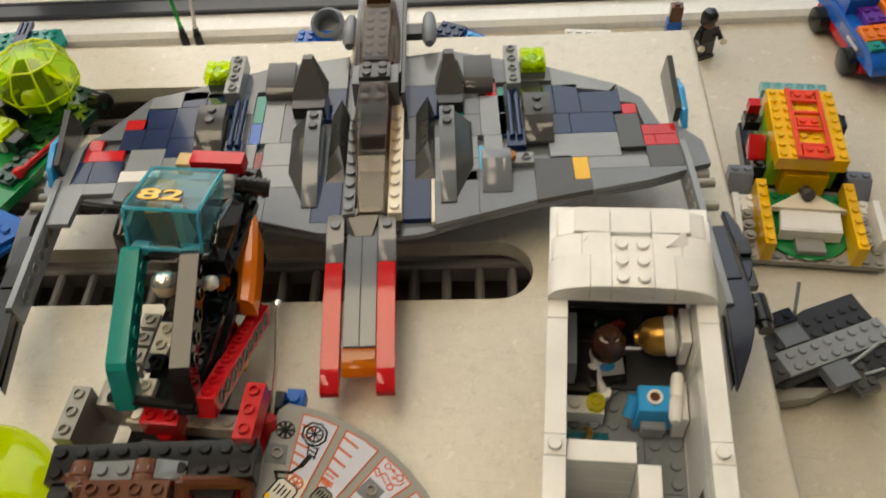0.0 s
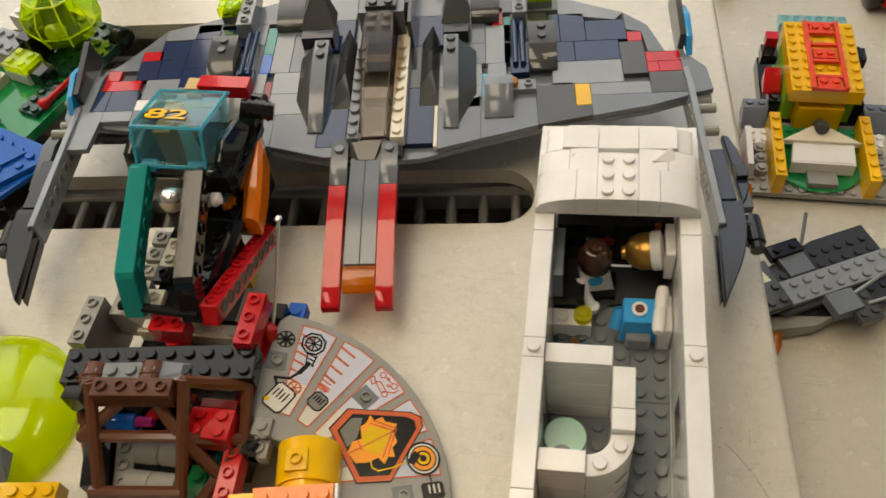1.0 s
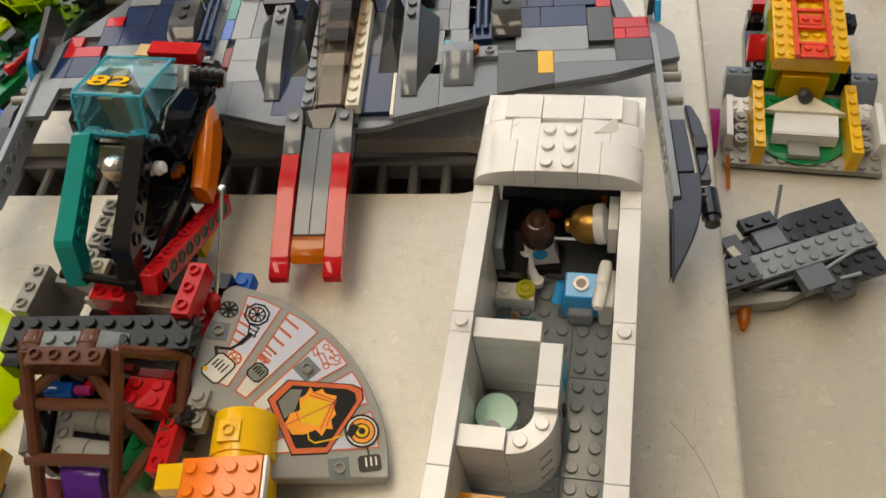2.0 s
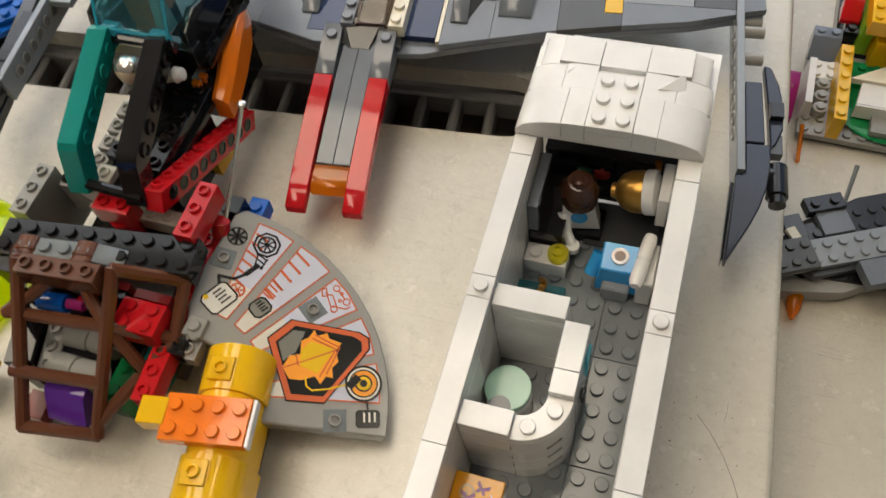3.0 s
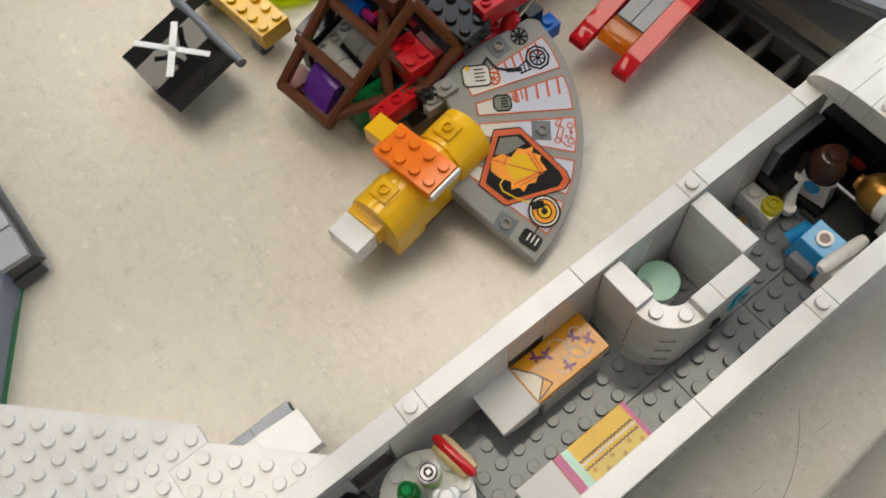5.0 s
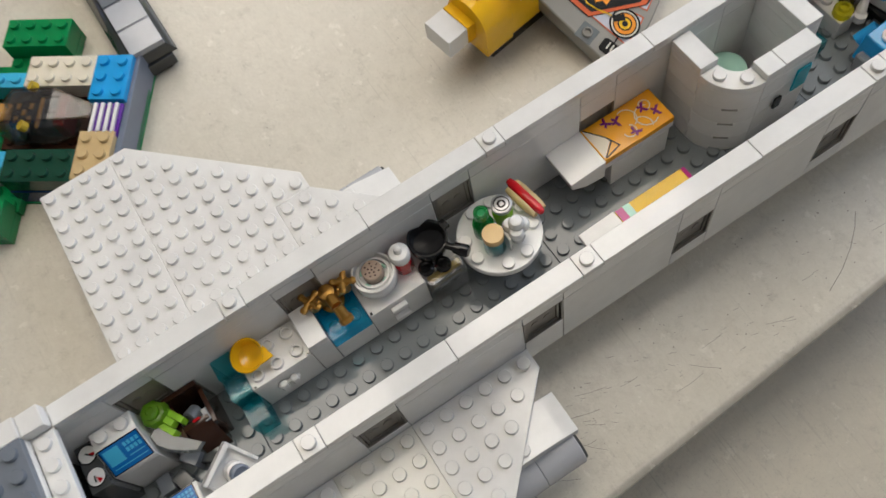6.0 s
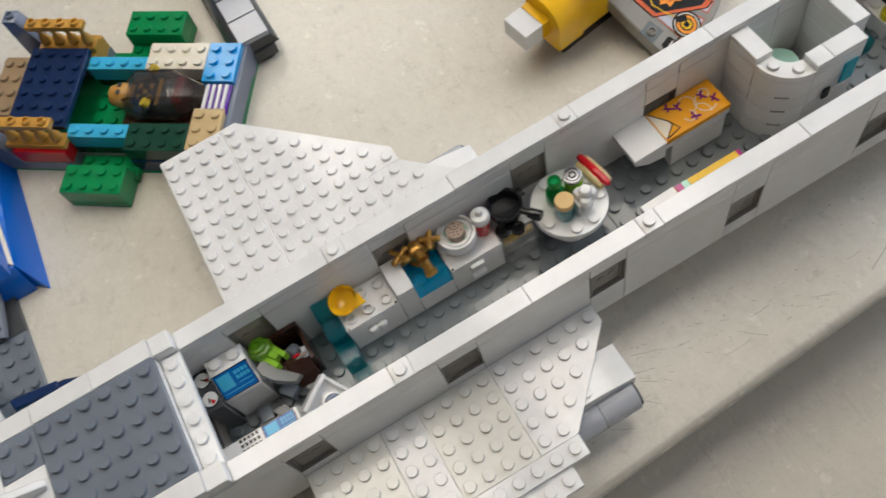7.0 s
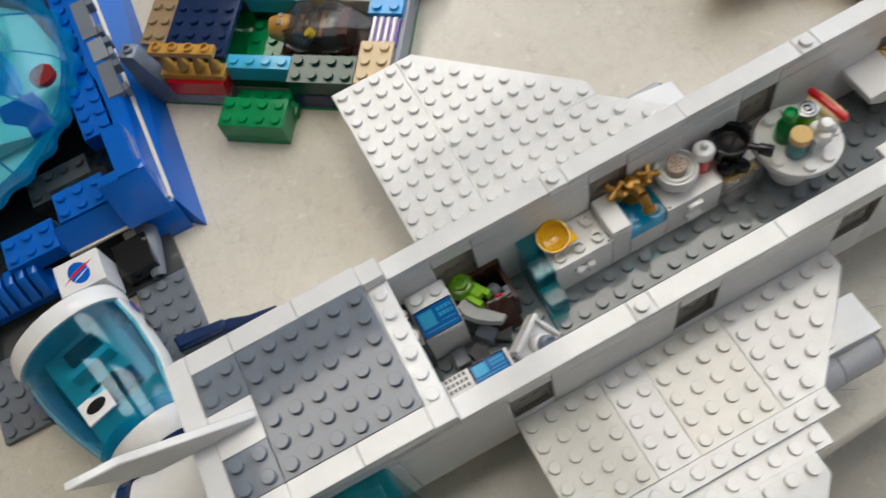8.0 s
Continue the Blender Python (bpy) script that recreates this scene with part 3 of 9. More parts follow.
def inplane(name, label, category, x, y, z, rz=0, group=""):
    return thing(name, label, category, PLANE @ at(x, y, z, 0, 0, rz), group)


def airliner():
    body = thing("toy_airliner", "long white brick-built toy airliner with its roof off", "toy plane", PLANE)
    # floor plates
    for y0, y1 in ((-22, -15), (-15, 1), (1, 11), (11, 16), (16, 24)):
        for x0, x1 in ((1, 5), (5, 7)):
            brick(body, x0, y0, FLOOR - 3.2, x1 - x0, y1 - y0, 1, FGREY, name="floor_plate")
    belly = add_box(bmesh.new(), (0.0081, -30 * S, 0.0032), (0.0559, 24 * S, 0.0070), 0.0004)
    part("belly", belly, WHITE, body)
    for yy in (-24, 14):
        part("landing_gear", add_box(bmesh.new(), (0.020, yy * S, -0.0135 - yy * 0.000236 - 0.0012), (0.044, (yy + 2) * S, 0.0032), 0.0008), DGREY, body)
    # walls of tall smooth panels, with windows, filling bricks under them and a course over them
    wins = {0: ((-19, 2), (-11, 2), (-3, 2), (5, 1)), 7: ((-19, 2), (-11, 2), (-3, 2), (5, 1), (13, 1))}
    for x, ws in wins.items():
        edge = -30
        for y, lo in ws + ((24, 0),):
            while edge < y:
                step = min(6, y - edge)
                brick(body, x, edge, FLOOR, 1, step, 12, WHITE, False, "panel")
                brick(body, x, edge, FLOOR + 38.4, 1, step, 2, WHITE, False, "brick")
                edge += step
            if y < 24:
                brick(body, x, y, FLOOR, 1, 2, 3 * lo, WHITE, False, "brick")
                if lo < 2:
                    brick(body, x, y, FLOOR + 28.8, 1, 2, 3, WHITE, False, "brick")
                brick(body, x, y, FLOOR + 38.4, 1, 2, 2, WHITE, False, "brick")
                w = part("window", window_bm(), PANE, body, "smoky brown window with a set-back pane", at(x, y, FLOOR + lo * 9.6))
                part("pane", cached("pane", pane_bm, "pane", PANE), PANE, w)
                edge = y + 2
    # hidden strips added to block light leaking in under the walls
    for x0, x1 in ((3.0, 8.2), (55.8, 61.0)):
        boxmm(body, x0, -240, x1, 192, 6.9, FLOOR - 0.02, WHITE, "foot_strip")
    # smooth tiles along the top, single studs between
    for x in (0, 7):
        for y0, y1 in ((-21, -13), (-12, -6), (-6, 0), (1, 9), (9, 15), (16, 22), (22, 24)):
            brick(body, x, y0, TOP, 1, y1 - y0, 1, WHITE, False)
        for y in (-13, 0, 15):
            brick(body, x, y, TOP, 1, 1, 1, WHITE, True)
    return body


def window_bm():
    bm = bmesh.new()
    for lo, hi in (((0, 0), (16, 1.0)), ((0, 18.2), (16, 19.2)), ((0, 1.0), (1.0, 18.2)), ((15.0, 1.0), (16, 18.2))):
        add_box(bm, (0.0002, lo[0] / 1000 + GAP, lo[1] / 1000), (0.0078, hi[0] / 1000 - GAP, hi[1] / 1000), 0.00015)
    return bm


def pane_bm():
    """A pane set back in its frame, with a moulded inner border and two round marks."""
    bm = add_box(bmesh.new(), (0.0054, 0.0010, 0.0010), (0.0064, 0.0150, 0.0182), 0.0001)
    for lo, hi in (((1.0, 1.0), (15.0, 2.2)), ((1.0, 17.0), (15.0, 18.2)), ((1.0, 2.2), (2.2, 17.0)), ((13.8, 2.2), (15.0, 17.0))):
        add_box(bm, (0.0046, lo[0] / 1000, lo[1] / 1000), (0.0070, hi[0] / 1000, hi[1] / 1000), 0.00012)
    for y in (0.0055, 0.0105):
        add_lathe(bm, [(0.0016, 0.0), (0.0016, 0.0003), (0.0010, 0.0003)], 12, pose(0.0064, y, 0.0096, 0, 90, 0))
    return bm


body = airliner()


def wing(side):
    """Swept wing of stepped white plates; side 1 lies beyond the far wall, -1 is its mirror."""
    z = 24.2 - 3.2
    def mx(p):
        return (8 + p[0], p[1]) if side > 0 else (-p[0], p[1])
    def poly(*pts):
        q = [mx(p) for p in pts]
        return q if side > 0 else q[::-1]
    if side < 0:
        pieces = [(poly((0, -19), (13, -19), (13, -15), (0, -15)), 0, 0, 0), (poly((0, -15), (13, -15), (13, -14), (9, -10), (6, -7), (5, -7), (5, -9), (0, -9)), 0, -0.1, 0.05),
                  (poly((0, -9), (5, -9), (5, -7), (1, -3), (0, -3)), -0.2, 0.2, -0.1)]
    else:
        pieces = [(poly((0, -19), (5, -19), (5, -15), (0, -15)), 0, 0.5, -0.3), (poly((0, -15), (5, -15), (5, -13), (0, -13)), 0, -0.4, 0.2),
                  (poly((0, -13), (5, -13), (5, -9), (0, -9)), 0, -0.35, 0.3), (poly((0, -9), (5, -9), (5, -7), (1, -3), (0, -3)), 0, -0.3, 0.25),
                  (poly((5, -19), (6, -19), (6, -7), (5, -7)), -0.6, 0.2, -0.1), (poly((6, -19), (7, -19), (7, -8), (6, -8)), -3.4, 0, 0.1),
                  (poly((7, -19), (13, -19), (13, -14), (8, -9), (7, -9)), -0.6, 0.1, 0.2)]
    w = part("wing", wedge_bm([mx(p) for p in ((0.0, -3.2), (5, -8), (12, -15), (12, -18.5), (0, -18.5))], 1, False), WHITE, body, "stepped white wing", at(0, 0, z - 3.3))
    for k, (p, drop, rx, ry) in enumerate(pieces):
        cx, cy = sum(q[0] for q in p) / len(p) * S, sum(q[1] for q in p) / len(p) * S
        lean = Matrix.Translation((cx, cy, 0)) @ pose(0, 0, 0, rx, ry, 0) @ Matrix.Translation((-cx, -cy, 0))
        # two near-wing plates carry the lamp's warm reflection as their colour
        wedge(w, p, 3.5 + drop, 1, LAMP_SHEEN if side > 0 and k in (0, 2) else WHITE, name="wedge_plate", m=lean)
    return w


wing(-1)
wing(1)


BARREL = plastic("pale_grey_plastic", (0.44, 0.455, 0.49), 0.24)


def engine(x):
    c = 12.1 if x > 0 else -4.1
    e = part("engine", lathe([(7.0, -1.0), (7.0, 33.0)], 24), DGREY, body, "grey round engine with a white cowl", at(c, -3.4, 6.5, 90, 0, 0))
    part("cowl", slope_bm(2, 3, 3, 1, 2), WHITE, e, "", at(c, -3.4, 6.5, 90, 0, 0).inverted() @ at(x + 2, -3.1, 12.0, 0, 0, 180))
    for k in range(2):
        me = cached("engine_barrel", lambda: lathe([(7.6, 0), (7.9, 0.3), (7.9, 15.6), (7.6, 15.9)], 28), "barrel", BARREL)
        part("barrel", me, BARREL, e, "", mm(0, 0, 16 * k))
    return e


engine(10)
engine(-4)


def tail_roof():
    z = 64.7 - 3.2
    r = part("roof", add_box(bmesh.new(), (0.0081, -30 * S, 0.0583), (0.0559, -22 * S, 0.0614), 0.0003), WHITE, body, "stone-grey studded roof plate with a white rim")
    brick(r, 1, -28, z, 6, 6, 1, TAILGREY)
    brick(r, 1, -30, z, 2, 2, 1, TAILGREY)
    brick(r, 5, -30, z, 2, 2, 1, TAILGREY)
    brick(r, 3, -30, z, 2, 2, 1, WHITE, False)
    for x in (0, 7):
        for y0, y1 in ((-30, -28), (-28, -25), (-25, -22)):
            brick(r, x, y0, z, 1, y1 - y0, 1, WHITE, False)
        brick(r, x, -30, z - 3.2, 1, 8, 1, WHITE, False)
        brick(r, x, -22, z - 3.2, 1, 1, 1.6, WHITE, False)
    brick(r, 0, -31, z, 4, 1, 1, WHITE, False)
    brick(r, 4, -31, z, 4, 1, 1, WHITE, False)
    brick(r, 1, -22, TOP, 6, 1, 1, WHITE, True)
    part("rear_wall", add_box(bmesh.new(), (0.0, -31 * S, FLOOR / 1000), (8 * S, -30 * S, (z - 0.1) / 1000), 0.0003), WHITE, body)
    part("bulkhead", add_box(bmesh.new(), (S, -22.8 * S, FLOOR / 1000), (7 * S, -22.4 * S, 0.0550), 0.0002), DGREY, body)
    # tail fin
    fin = add_prism(bmesh.new(), [(-30.2 * S, 0.0), (-28.2 * S, 0.0), (-28.0 * S, 0.003), (-32.8 * S, 0.0205), (-34.9 * S, 0.0215), (-32.6 * S, 0.002)], 0.0305, 0.0335, "x", 0.0004)
    part("tail_fin", fin, WHITE, body, "thin white upright tail fin", at(0, 0, 64.8))
    return r


tail_roof()


def nose_cap():
    """Rows of bow slopes and tiles round a studded plate; the rows step in and out a little."""
    c = part("nose_cap", add_box(bmesh.new(), (GAP, 23 * S, 0.0584), (8 * S - GAP, 28 * S, 0.0599), 0.0002), WHITE, body, "rounded white cap of bow slopes over the front")

    def bow(u0, u1, y0, y1, rise, lip):
        """A slice of the bow from u0 to u1 studs off the edge, on both sides."""
        zs = lambda u: lip + (rise - lip) * math.sqrt(max(0.0, 1 - (1 - u / 3) ** 2))
        us = [u0 + (u1 - u0) * k / 6 for k in range(7)]
        for left in (True, False):
            pts = [((u if left else 8 - u) * 8, 59.9 + zs(u)) for u in us] + [((u1 if left else 8 - u1) * 8, 59.9), ((u0 if left else 8 - u0) * 8, 59.9)]
            if u0 > 0:
                pts = [(x + (0.08 if left and abs(x - u0 * 8) < 0.01 else -0.08 if not left and abs(x - (8 - u0) * 8) < 0.01 else 0), z) for x, z in pts]
            prismmm(c, pts, y0 * 8 + 0.08, y1 * 8 - 0.08, "y", WHITE, "curved_slope", None, 0.00018)

    bow(0.0, 2.0, 23, 25, 8.4, 0.9)
    bow(2.0, 3.0, 23, 25, 8.4, 0.9)
    bow(0.1, 1.6, 25, 26.4, 7.6, 0.9)
    bow(1.6, 3.0, 25, 26.4, 7.8, 0.9)
    bow(0.35, 1.4, 26.4, 28, 7.4, 0.9)
    for x0, x1 in ((1.2, 3.0), (3.0, 5.0), (5.0, 6.9)):
        boxmm(c, x0 * 8, 26.42 * 8, x1 * 8, 27.9 * 8, 60, 67.5 if x0 != 3.0 else 67.3, WHITE, "tile")
    brick(c, 3, 23, 65.3, 2, 3, 1, WHITE, True)
    brick(c, 3, 23, 60, 2, 5, 1.6, WHITE, False, "brick")
    brick(c, 1.4, 28, 59.2, 5.4, 0.6, 1, WHITE, False, "brick")
    brick(c, 0, 26, FLOOR, 8, 3, 15, WHITE, False, "brick")
    prismmm(c, [(0, 0), (9.5, 1.2), (8.6, 9.0)], 0, 0.9, "z", WHITE, "lifted_corner", at(5.6, 25.5, 67.6, 10, 16, 4), 0.0002)
    prismmm(c, [(0, 0), (4.5, 4.8), (0.6, 5.4)], 0, 0.7, "z", WHITE, "lifted_corner", at(1.7, 25.8, 66.9, -12, -8, 4), 0.0002)
    return c


nose_cap()

# ---- what stands inside the airliner ----
def multi(name, pieces, m, label, category, group=""):
    """One plain mesh with several colours, as a doll has."""
    bm = bmesh.new()
    mats, done = [], set()
    for fill, mat in pieces:
        fill(bm)
        if mat not in mats:
            mats.append(mat)
        for f in bm.faces:
            if f not in done:
                f.material_index = mats.index(mat)
                done.add(f)
    me = mesh_of(bm, name, mats[0], 35)
    for mat in mats[1:]:
        me.materials.append(mat)
    ob = new(name, me)
    ob.matrix_world = m
    return tagged(ob, label, category, group)


def P3(x, y, z):
    return (x / 1000, y / 1000, z / 1000)


def doll_pieces(torso, legs, head, hair=None, sleeve=None, hand=None):
    """A small blocky toy figure, about 40 mm high, facing -y, feet at the origin."""
    def f_legs(bm):
        for s in (-1, 1):
            add_box(bm, P3(s * 4 - 3.8, -4, 0), P3(s * 4 + 3.8, 3.8, 12), 0.0006)
            add_box(bm, P3(s * 4 - 3.8, -6, 0), P3(s * 4 + 3.8, -4, 3), 0.0004)
        add_box(bm, P3(-7.6, -3.6, 12), P3(7.6, 3.6, 15), 0.0005)
    def f_torso(bm):
        lo = [P3(x, y, 15) for x, y in ((-7.8, -3.6), (7.8, -3.6), (7.8, 3.6), (-7.8, 3.6))]
        hi = [P3(x, y, 27.5) for x, y in ((-5.8, -3.2), (5.8, -3.2), (5.8, 3.2), (-5.8, 3.2))]
        a, b = [bm.verts.new(p) for p in lo], [bm.verts.new(p) for p in hi]
        bm.faces.new(a), bm.faces.new(b)
        for k in range(4):
            bm.faces.new((a[k], a[(k + 1) % 4], b[(k + 1) % 4], b[k]))
    def f_arms(bm):
        for s in (-1, 1):
            add_rod(bm, P3(s * 7.4, 0, 25.5), P3(s * 10.4, -1.5, 19.5), 0.0023, 10)
            add_rod(bm, P3(s * 10.4, -1.5, 19.5), P3(s * 10.2, -6.5, 16.5), 0.0021, 10)
    def f_hands(bm):
        for s in (-1, 1):
            add_lathe(bm, [(0.0024, 0), (0.0024, 0.003)], 10, mm(s * 10.2, -8, 15.2, 60, 0, 0))
    def f_head(bm):
        add_lathe(bm, [(0.0030, 0.0275), (0.0048, 0.0285), (0.0050, 0.0300), (0.0050, 0.0350), (0.0044, 0.0364), (0.0024, 0.0366), (0.0024, 0.0382), (0, 0.0382)], 18)
    def f_hair(bm):
        add_lathe(bm, [(0.0056, 0.0325), (0.0066, 0.0345), (0.0064, 0.0385), (0.0044, 0.0415), (0, 0.0424)], 18, mm(0, 0.8, 0))
        for k in range(7):
            a = math.pi * k / 6
            add_lathe(bm, [(0.0001, 0.0), (0.0016, 0.002), (0.0012, 0.0075), (0, 0.0085)], 8, mm(5.2 * math.cos(a), 5.2 * math.sin(a) * 0.8 + 0.8, 29))
    out = [(f_legs, legs), (f_torso, torso), (f_arms, sleeve or torso), (f_hands, hand or YELLOW), (f_head, head)]
    if hair:
        out.append((f_hair, hair))
    return out


def washroom():
    w = inplane("toy_washroom", "white walled wash cubicle with one rounded corner", "cubicle", 1, 10, FLOOR)
    H = 41.6
    for x, y, a, b, top in ((0, 5, 3, 1, ((0, 3),)), (0, 0, 2, 1, ((0, 2),))):
        for k in range(4):
            brick(w, x, y, k * 9.6, a, b, 3, WHITE, False, "panel")
        brick(w, x, y, 38.4, a, b, 1, WHITE, False, "panel")
        brick(w, x, y, H, a, b, 1, WHITE, False)
    for k in range(4):
        brick(w, 3, 2, k * 9.6, 1, 3, 3, WHITE, False, "panel")
    brick(w, 3, 2, 38.4, 1, 3, 1, WHITE, False, "panel")
    brick(w, 3, 3, H, 1, 2, 1, WHITE, False)
    brick(w, 3, 2, H, 1, 1, 1, WHITE, False)
    part("door_glass", add_box(bmesh.new(), (4 * S + 0.0001, 3.95 * S, 0.0225), (4 * S + 0.0010, 4.75 * S, 0.0350), 0.0002), T_AQUA_EDGE, w, "clear pale teal door glass")
    part("latch", add_box(bmesh.new(), (4 * S + 0.0001, 3.0 * S, 0.018), (4 * S + 0.0014, 3.4 * S, 0.024), 0.0003), BLACK, w)

    def corner(h, studs):
        bm = bmesh.new()
        pts = []
        for r, ks in ((15.9, range(0, 13)), (8.1, range(12, -1, -1))):
            for k in ks:
                a = -math.pi / 2 + math.pi / 2 * k / 12
                pts.append((r / 1000 * math.cos(a), 0.016 + r / 1000 * math.sin(a)))
        pts = [(x, y) for x, y in pts]
        add_prism(bm, pts, 0, h, "z", 0.00018)
        if studs:
            for a in (-68, -22):
                add_stud(bm, 0.0120 * math.cos(radians(a)), 0.016 + 0.0120 * math.sin(radians(a)), h - 0.0001)
        return bm
    for k in range(4):
        part("corner_brick", corner(0.0096 - 0.00005, False), WHITE, w, "", at(2, 0, k * 9.6))
        if k < 3:
            for a in (-40,):
                part("vent_slit", add_box(bmesh.new(), (-0.0028, -0.0004, 0), (0.0028, 0.0004, 0.0007), 0.0001), OGREY, w, "", at(2, 0, 9 + k * 9.6) @ pose(0.0158 * math.cos(radians(a)), 0.016 + 0.0158 * math.sin(radians(a)), 0, 0, 0, a + 90))
    part("corner_brick", corner(0.0032, True), WHITE, w, "", at(2, 0, 38.4))
    basin = inplane("toy_basin", "round pale aqua basin tile on a white stand", "basin", 2, 13, FLOOR)
    part("stand", lathe([(7.9, 0), (7.9, 9.6), (6.0, 9.6), (6.0, 13.0), (7.9, 13.4)], 28), WHITE, basin)
    part("basin_tile", lathe([(7.7, 13.4), (7.95, 13.6), (7.95, 16.3), (7.7, 16.6)], 32), AQUA, basin, "smooth pale aqua round tile")
    tile = inplane("toy_tile", "small flat grey round tile on a white plate", "tile", 1.4, 11.7, FLOOR)
    brick(tile, 0, -0.2, 0, 1, 1, 5, WHITE, False)
    part("round_tile", lathe([(3.8, 16), (3.9, 19)], 20), MGREY, tile, "", at(0.5, 0.3, 0))


def sleeping_berth(x, y, blanket, group, label, low=0):
    """A bed of two studs by six; low is by how many plates it is lower."""
    b = inplane("toy_berth", label, "bed", x, y, FLOOR, 0, group)
    z = -3.2 * low
    brick(b, 0, 2.4, 0, 2, 3.4, 5 - low, WHITE, False, "frame")
    brick(b, 0, 2, 16 + z, 2, 4, 1, WHITE, False, "base")
    prof = [(0.0006, 0.0172), (0.9 * S, 0.0128), (2.0 * S, 0.0112), (2.0 * S, 0.0224), (GAP, 0.0212)]
    part("pillow", add_prism(bmesh.new(), prof, -0.0004, 2 * S + 0.0004, "x", 0.0003), WHITE, b, "smooth white pillow slab", mm(0, 0, z))
    brick(b, 0, 2, 19.2 + z, 2, 4, 1, blanket, False, "blanket")
    return b


def berths():
    b = sleeping_berth(1, 3, BORANGE, "sleeping berths", "white berth with an orange butterfly blanket tile")
    top = at(0, 2, 22.42)
    pale = plastic("print_cream", (0.78, 0.70, 0.55), 0.35)
    plum = plastic("print_plum", (0.16, 0.01, 0.14), 0.35)
    ink = MATS.get("print_black") or plastic("print_black", (0.012, 0.012, 0.012), 0.35)
    sticker(b, [(0.6, 0.5), (15, 0.5), (9.5, 7.0), (8.2, 6.0)], pale, top, "sheet_print")
    part("fold_print", lines_bm([[(0.6, 0.8), (8, 6), (10.5, 6.6), (15, 1.0)], [(8, 6), (13.5, 8.2), (15.2, 1.2)]], 0.45), ink, b, "", top @ mm(0, 0, 0.12), None)
    curls = []
    for cx, cy, r, a0, a1 in ((6, 17, 4, 20, 200), (9, 24, 4.5, 150, 400), (11, 15, 2.6, -90, 150), (5, 26, 2.2, 0, 260), (12, 20, 4, 60, 180)):
        curls.append([(cx + r * math.cos(radians(a0 + (a1 - a0) * k / 10)), cy + r * math.sin(radians(a0 + (a1 - a0) * k / 10))) for k in range(11)])
    part("curl_print", lines_bm(curls, 0.4), pale, b, "", top @ mm(0, 0, 0.02), None)
    for x, y, r in ((3, 9.5, 20), (4.6, 13.2, -25), (12.4, 16.5, 35), (5.6, 24.5, 0), (9.5, 28, -15)):
        bf = [(0, 0.3), (2.1, 1.9), (2.2, 0.6), (0.9, -0.2), (1.7, -1.5), (0.7, -1.6), (0, -0.5), (-0.7, -1.6), (-1.7, -1.5), (-0.9, -0.2), (-2.2, 0.6), (-2.1, 1.9)]
        sticker(b, bf, plum, top @ mm(x, y, 0.14, 0, 0, r), "butterfly_print")
    c = sleeping_berth(5, 2, plastic("print_yellow", (0.80, 0.50, 0.008), 0.42), "sleeping berths", "white berth with a yellow striped blanket tile", 2)
    top = at(0, 2, 22.42 - 6.4)
    sticker(c, rect(0.2, 0.2, 15.8, 3.4), MAGENTA, top, "stripe_print")
    sticker(c, rect(0.2, 3.4, 15.8, 6.4), AQUA, top, "stripe_print")
    sticker(c, rect(0.2, 30.2, 15.8, 31.8), MAGENTA, top, "stripe_print")
    sticker(c, rect(9.6, 6.4, 15.8, 30.2), plastic("print_bun", (0.74, 0.56, 0.10), 0.4), top, "stripe_print")
    wav = [[(6.2 + 0.5 * (k % 2), 6.4 + k * 0.8) for k in range(30)], [(9.4 + 0.5 * (k % 2), 6.4 + k * 0.8) for k in range(30)]]
    part("wave_print", lines_bm(wav, 0.5), BROWN, c, "", top @ mm(0, 0, 0.14), None)
    part("wave_print", lines_bm([[(7.8, 6.4), (7.8, 30)]], 0.8), pale, c, "", top @ mm(0, 0, 0.14), None)
    for k in range(6):
        sticker(c, disc(11.3 + 2.2 * (k % 2), 9 + 3.8 * k, 0.8, 8), GOLDTAN, top @ mm(0, 0, 0.14), "seed_print")


